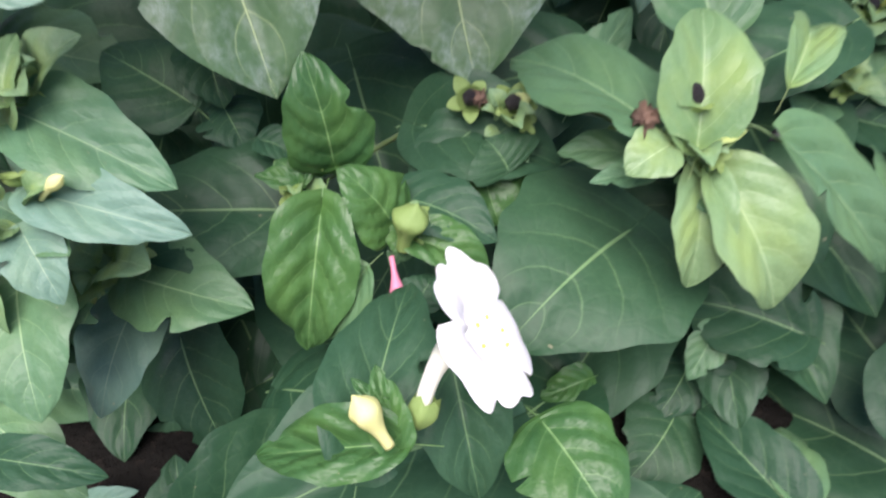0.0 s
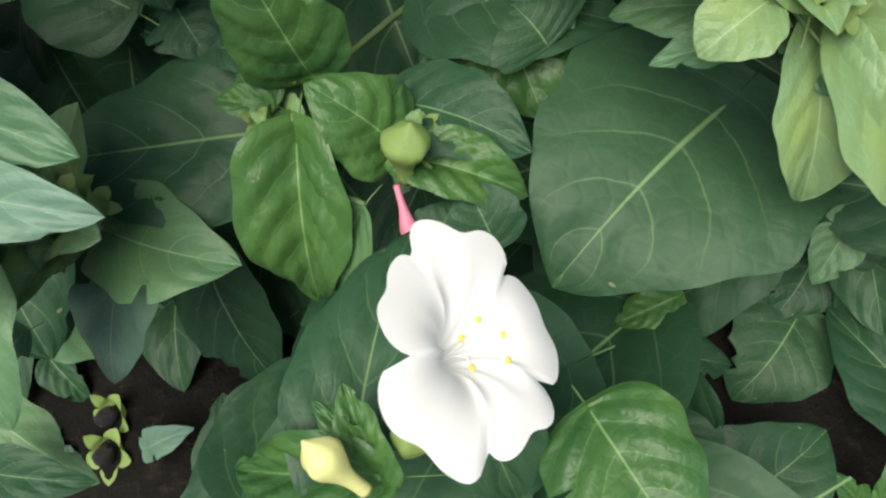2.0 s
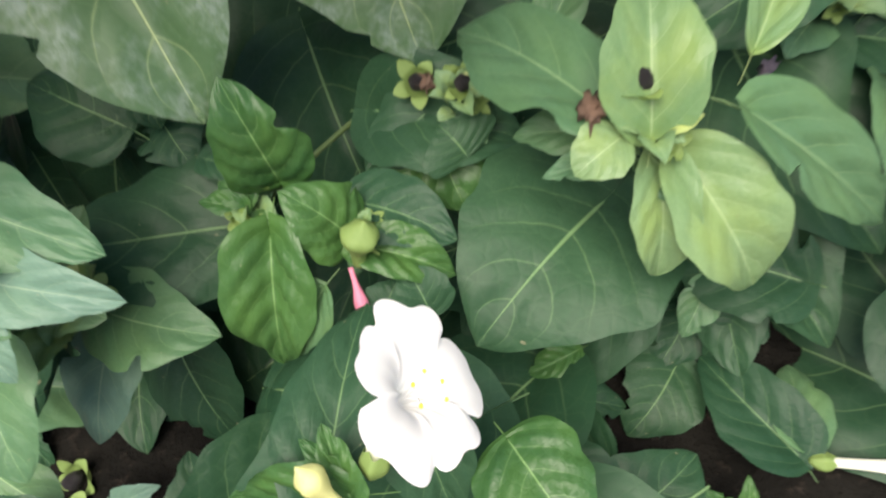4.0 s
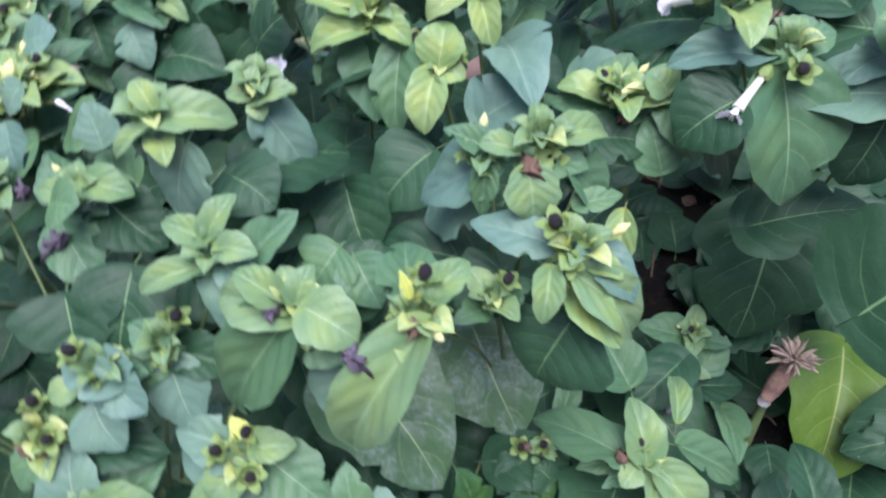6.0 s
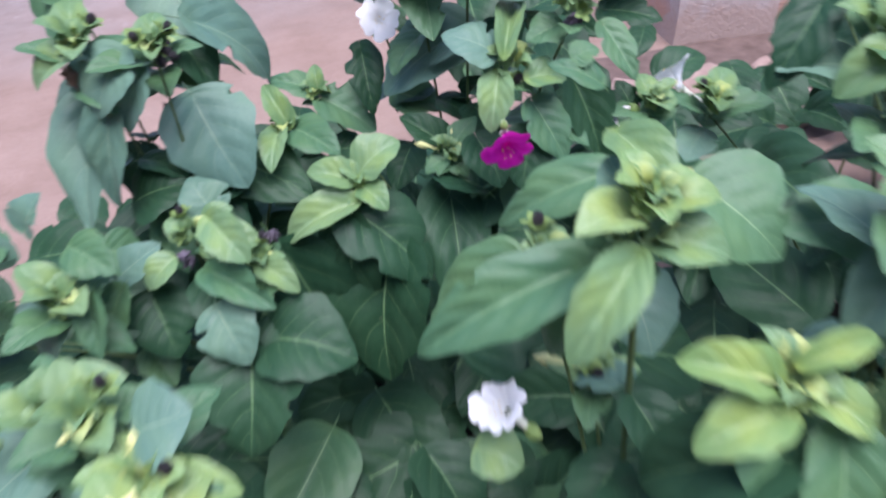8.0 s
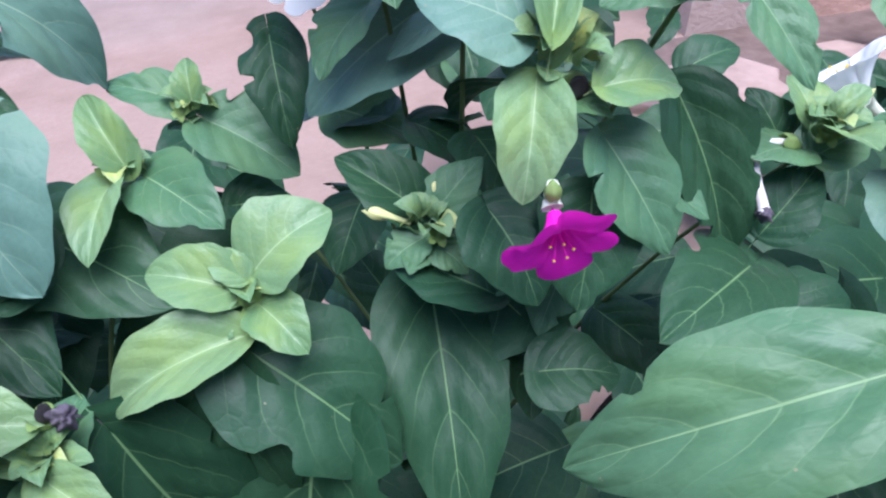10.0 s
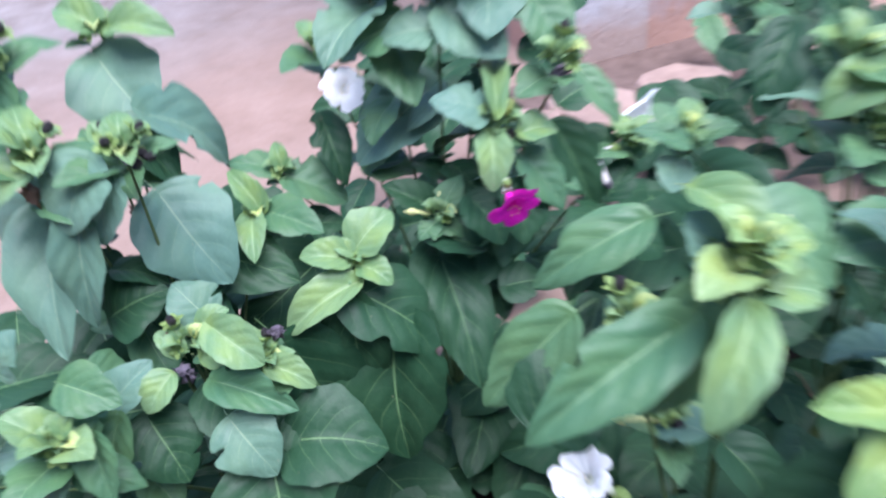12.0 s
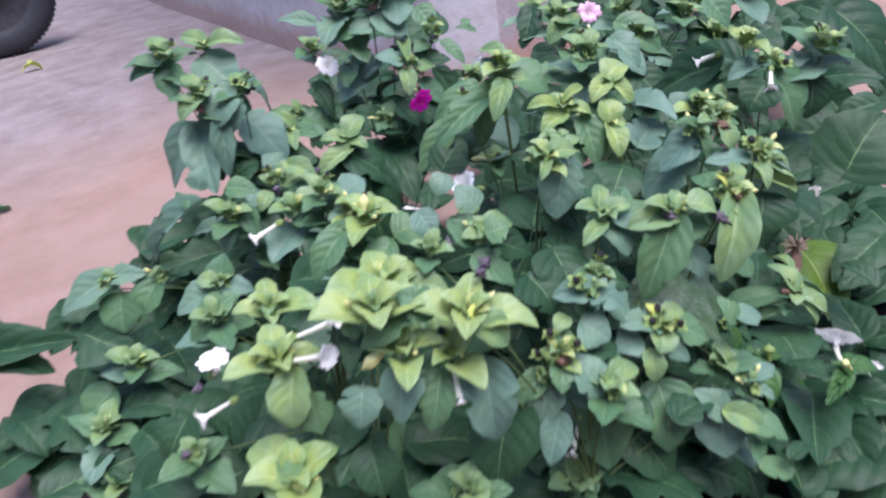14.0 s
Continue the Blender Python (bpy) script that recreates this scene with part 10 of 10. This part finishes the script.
leaf((-0.180, 0.825, 0.065), (-0.239, 0.820, 0.041), 0.048, 'dark', (-0.31, -0.41, 0.86))
leaf((0.185, 1.061, 0.074), (0.139, 1.043, 0.039), 0.048, 'dark', (-0.49, -0.33, 0.80))
leaf((-0.086, 0.523, 0.106), (-0.124, 0.470, 0.074), 0.052, 'mid', (-0.10, -0.46, 0.88))
leaf((0.060, 0.600, 0.082), (0.004, 0.580, 0.040), 0.056, 'dark', (-0.49, -0.34, 0.80))
leaf((0.890, 0.783, 0.115), (0.837, 0.830, 0.084), 0.055, 'dark', (-0.48, 0.03, 0.88))
leaf((0.938, 0.674, 0.103), (0.917, 0.629, 0.079), 0.037, 'dark', (-0.37, -0.30, 0.88))
leaf((0.938, 0.540, 0.178), (0.929, 0.609, 0.187), 0.049, 'dark', (-0.69, -0.18, 0.70))
leaf((1.006, 0.405, 0.247), (0.933, 0.437, 0.229), 0.056, 'dark', (-0.36, -0.33, 0.88))
leaf((-0.515, 0.780, 0.057), (-0.437, 0.741, 0.067), 0.070, 'dark', (-0.21, -0.18, 0.96))
leaf((-0.386, 0.796, 0.106), (-0.422, 0.757, 0.087), 0.037, 'dark', (-0.09, -0.36, 0.93))
leaf((-0.257, 0.488, 0.112), (-0.321, 0.471, 0.087), 0.050, 'dark', (-0.35, -0.06, 0.93))
leaf((0.198, 0.988, 0.290), (0.249, 0.958, 0.294), 0.046, 'dark', (-0.38, -0.53, 0.76))
leaf((-0.274, 0.444, 0.283), (-0.236, 0.403, 0.267), 0.049, 'dark', (-0.10, -0.45, 0.89))
leaf((-0.320, 0.329, 0.204), (-0.365, 0.311, 0.192), 0.041, 'dark', (-0.13, -0.30, 0.94))
leaf((0.285, 0.995, 0.242), (0.357, 0.972, 0.254), 0.054, 'dark', (-0.24, -0.22, 0.94))
leaf((-0.222, 0.404, 0.077), (-0.225, 0.331, 0.052), 0.055, 'dark', (-0.45, -0.28, 0.85))
leaf((-0.078, 0.504, 0.068), (-0.081, 0.427, 0.028), 0.062, 'dark', (-0.31, -0.42, 0.85))
leaf((0.621, 0.934, 0.105), (0.581, 0.910, 0.071), 0.040, 'dark', (-0.58, -0.17, 0.80))
leaf((-0.002, 0.414, 0.097), (-0.071, 0.413, 0.053), 0.056, 'dark', (-0.52, -0.25, 0.82))
leaf((0.467, 0.734, 0.253), (0.483, 0.675, 0.236), 0.045, 'dark', (-0.57, -0.37, 0.73))
leaf((0.833, 0.515, 0.075), (0.811, 0.466, 0.020), 0.062, 'dark', (-0.81, -0.24, 0.54))
leaf((0.893, 0.335, 0.135), (0.870, 0.279, 0.097), 0.047, 'dark', (-0.69, -0.15, 0.71))
leaf((0.259, 0.453, 0.028), (0.311, 0.452, 0.024), 0.045, 'dark', (-0.33, -0.37, 0.87))


leaf((0.247, 0.102, 0.044), (0.189, 0.078, 0.035), 0.056, 'dark', (-0.30, -0.17, 0.94))
leaf((0.269, 0.149, 0.030), (0.229, 0.104, 0.024), 0.052, 'dark', (-0.34, -0.11, 0.93))
leaf((0.270, 0.400, 0.034), (0.297, 0.455, 0.024), 0.054, 'dark', (-0.18, -0.50, 0.85))
leaf((0.251, 0.434, 0.030), (0.227, 0.385, 0.024), 0.039, 'dark', (-0.27, -0.24, 0.93))
leaf((0.236, 0.477, 0.028), (0.303, 0.491, 0.024), 0.052, 'dark', (-0.13, -0.48, 0.87))
leaf((0.250, 0.216, 0.040), (0.233, 0.277, 0.030), 0.045, 'dark', (-0.32, -0.43, 0.85))
leaf((0.181, 0.388, 0.033), (0.181, 0.321, 0.035), 0.055, 'dark', (-0.08, -0.28, 0.96))
leaf((0.179, 0.300, 0.052), (0.178, 0.256, 0.036), 0.034, 'dark', (-0.14, -0.40, 0.91))
leaf((-0.073, 0.096, 0.050), (-0.104, 0.063, 0.048), 0.032, 'dark', (0.24, -0.16, 0.96))
leaf((0.320, 0.388, 0.030), (0.340, 0.430, 0.024), 0.039, 'dark', (-0.28, -0.38, 0.88))
leaf((0.338, 0.486, 0.028), (0.331, 0.537, 0.024), 0.044, 'dark', (-0.38, -0.57, 0.73))

leaf((0.170, 0.355, 0.053), (0.175, 0.413, 0.039), 0.048, 'dark', (-0.18, -0.41, 0.90))
leaf((-0.319, 0.439, 0.028), (-0.378, 0.420, 0.024), 0.045, 'dark', (0.08, -0.24, 0.97))
leaf((0.254, 0.537, 0.028), (0.301, 0.515, 0.024), 0.047, 'dark', (-0.31, -0.46, 0.83))

# ---- things on the lane ----


def tyre(x, y, radius, width, turn):
    """A parked vehicle's wheel: tyre with tread blocks, rim and hub."""
    ob = thing("vehicle_wheel", (x, y, 0.0), "black rubber tyre of a parked vehicle on the lane", "wheel")
    m = Matrix.Translation((x, y, radius)) @ Matrix.Rotation(turn, 4, "Z")
    prof = [(0.62, 0.42), (0.72, 0.5), (0.86, 0.5), (0.95, 0.46), (0.985, 0.36), (1.0, 0.0), (0.985, -0.36), (0.95, -0.46), (0.86, -0.5), (0.72, -0.5), (0.62, -0.42)]
    bm = bmesh.new()
    rings = [[bm.verts.new((radius * r * math.cos(a), width * w, radius * r * math.sin(a))) for r, w in prof] for a in (2 * math.pi * k / 72 for k in range(72))]
    for a, b in zip(rings, rings[1:] + rings[:1]):
        for k in range(len(prof) - 1):
            bm.faces.new((a[k], a[k + 1], b[k + 1], b[k]))
    hang("tyre", mesh_of("tyre", bm, RUBBER), ob, m)
    bm = bmesh.new()
    for k in range(72):
        for s in (-1, 1):
            q = Matrix.Rotation(2 * math.pi * (k + 0.25 * s) / 72, 4, "Y") @ Matrix.Translation((0, s * width * 0.2, radius * 0.995)) @ Matrix.Diagonal((radius * 0.055, width * 0.3, radius * 0.02, 1))
            bmesh.ops.create_cube(bm, size=1.0, matrix=q)
    hang("tread", mesh_of("tread", bm, RUBBER, False), ob, m, "worn tread blocks")
    bm = bmesh.new()
    prof = [(0.62, 0.42), (0.58, 0.36), (0.3, 0.2), (0.16, 0.3), (0.0, 0.32)]
    rings = [[bm.verts.new((radius * r * math.cos(a), s * width * w, radius * r * math.sin(a))) for r, w in prof[:-1]] for s in (1, -1) for a in (2 * math.pi * k / 36 for k in range(36))]
    for h in (rings[:36], rings[36:]):
        for a, b in zip(h, h[1:] + h[:1]):
            for k in range(len(prof) - 2):
                bm.faces.new((a[k], a[k + 1], b[k + 1], b[k]))
        bm.faces.new([r[-1] for r in h])
    hang("rim", mesh_of("rim", bm, STEEL), ob, m, "grey steel rim")
    return ob


tyre(0.56, 3.97, 0.3, 0.18, radians(-15))


def fallen_leaf(x, y, size, kind, label, turn, curl=0.3):
    z = lane_height(x, y)
    ob = new("fallen_leaf", blade_mesh("fallen_leaf", int(turn * 100), kind, 0.4, curl, 0.25, 0.05, 1, 0.4))
    ob.matrix_basis = Matrix.Translation((x, y, z + 0.003)) @ Matrix.Rotation(turn, 4, "Z") @ Matrix.Diagonal((size * 0.6, size, size, 1))
    return tagged(ob, label, "leaf", "fallen leaves")


fallen_leaf(0.486, 3.356, 0.075, LEAF_YELLOW, "curled yellow leaf lying on the lane", 1.2)
fallen_leaf(-0.18, 1.80, 0.06, LEAF_MID, "green leaf lying on the reddish lane", 1.5, 0.08)


def hose(points, radius):
    """A dark plastic pipe half sunk in the soil."""
    pts = []
    for a, b, c in points:
        pts += bend(a, b, c, 10)
    return tagged(new("garden_pipe", mesh_of("garden_pipe", tube_bm(bmesh.new(), pts, [radius] * len(pts), 10), HOSE)), "dark plastic water pipe lying on the soil", "pipe")


hose([((-0.12, 0.5, 0.045), (0.02, 0.46, 0.05), (0.16, 0.5, 0.035))], 0.008)


def litter(count):
    """Scraps of dead leaves, husks and bits of stalk strewn on the soil."""
    rg = random.Random(21)
    bm = bmesh.new()
    for _ in range(count):
        x, y = rg.uniform(-0.45, 0.6), rg.uniform(0.2, 0.75)
        at = Vector((x, y, bed_height(x, y) + 0.002))
        a = rg.uniform(0, 6.3)
        if rg.random() < 0.4:
            way = Vector((math.cos(a), math.sin(a), rg.uniform(-0.05, 0.2))) * rg.uniform(0.01, 0.05)
            tube_bm(bm, bend(at, at + way * 0.5 + Vector((0, 0, 0.003)), at + way, 4), [0.0009, 0.001, 0.0009, 0.0006], 5)
        else:
            size = rg.uniform(0.006, 0.02)
            f = Matrix.Translation(at) @ Euler((rg.uniform(-0.5, 0.5), rg.uniform(-0.5, 0.5), a)).to_matrix().to_4x4()
            rows = [[bm.verts.new(f @ Vector((size * 0.5 * u * (1 - abs(2 * v - 1) ** 2.2 + 0.05), size * v, size * (0.35 * abs(u) + 0.25 * v * v)))) for u in (-1, 0, 1)] for v in (0, 0.25, 0.5, 0.75, 1)]
            for p, q in zip(rows, rows[1:]):
                for k in (0, 1):
                    bm.faces.new((p[k], p[k + 1], q[k + 1], q[k]))
    return tagged(new("leaf_litter", mesh_of("leaf_litter", bm, LITTER)), "dry brown leaf scraps and stalk bits on dark soil", "litter", kind="stuff")


litter(260)

# ---- broken footing under the garden wall ----


def wall_y(x):
    return CORNER.y - 0.228 * (x - CORNER.x)


def crack_height(x, y):
    edge = min(x - 0.5, 1.5 - x, y - 0.84, wall_y(x) + 0.05 - y)
    return lane_height(x, y) + (0.004 if edge > 0.06 else -0.02 + 0.4 * max(-0.05, edge)) + 0.003 * noise.noise(Vector((x * 30, y * 30, 2)))


sheet("soil_strip", DAMP, 0.5, 1.5, 0.84, 1.3, 50, 30, crack_height, "dark earth between the stones at the wall foot", "soil")


def flat_stone(x, y, rx, ry, turn, seed, rise=0.016):
    """A flat broken stone let into the earth, its rim worn round."""
    rg = random.Random(seed)
    bm = bmesh.new()
    n = 14
    rim = [1 + rg.uniform(-0.28, 0.12) for _ in range(n)]
    rings = []
    for scale, z in ((1.02, -0.02), (1.0, rise * 0.5), (0.96, rise * 0.9), (0.88, rise), (0.5, rise + rg.uniform(0, 0.003))):
        rings.append([bm.verts.new((rx * r * scale * math.cos(2 * math.pi * k / n), ry * r * scale * math.sin(2 * math.pi * k / n), z + 0.0015 * rg.uniform(-1, 1))) for k, r in enumerate(rim)])
    for a, b in zip(rings, rings[1:]):
        for k in range(n):
            bm.faces.new((a[k], a[(k + 1) % n], b[(k + 1) % n], b[k]))
    bm.faces.new(rings[-1])
    return hang("stone", mesh_of("stone", bm, STONE), LANE, Matrix.Translation((x, y, lane_height(x, y))) @ Matrix.Rotation(turn, 4, "Z"))


parent_world[LANE] = Matrix.Identity(4)
parent_world[GARDEN_WALL] = Matrix.Identity(4)
for k, (x, y, rx, ry, turn) in enumerate(((0.68, 1.105, 0.085, 0.085, 0.3), (0.86, 1.065, 0.10, 0.062, -0.35), (0.735, 0.965, 0.075, 0.055, 0.5), (0.60, 0.98, 0.07, 0.06, 1.0), (0.90, 0.93, 0.08, 0.055, 0.2), (1.06, 1.0, 0.085, 0.07, -0.2), (0.565, 1.13, 0.05, 0.07, 0.1), (1.08, 0.87, 0.09, 0.05, 0.4), (1.25, 0.98, 0.09, 0.07, 0.0))):
    flat_stone(x, y, rx, ry, turn, k + 40)


def bricks(x0, x1, rows, z0):
    """Bricks laid bare where the plaster has fallen off, proud of the wall's face."""
    rg = random.Random(3)
    size = Vector((0.205, 0.03, 0.062))
    bm = bmesh.new()
    bmesh.ops.create_cube(bm, size=1.0, matrix=Matrix.Diagonal((*size, 1)))
    bmesh.ops.bevel(bm, geom=bm.edges[:], offset=0.005, segments=2, affect="EDGES")
    me = mesh_of("brick", bm, BRICK, False)
    lean = math.atan2(-0.228, 1)
    for r in range(rows):
        x = x0 + (0.1 if r % 2 else 0.0)
        while x < x1:
            m = Matrix.Translation((x, wall_y(x) + 0.004, z0 + 0.072 * r)) @ Matrix.Rotation(lean + rg.uniform(-0.01, 0.01), 4, "Z")
            hang("brick", me, GARDEN_WALL, m)
            x += 0.213


bricks(1.3, 2.1, 2, 0.085)
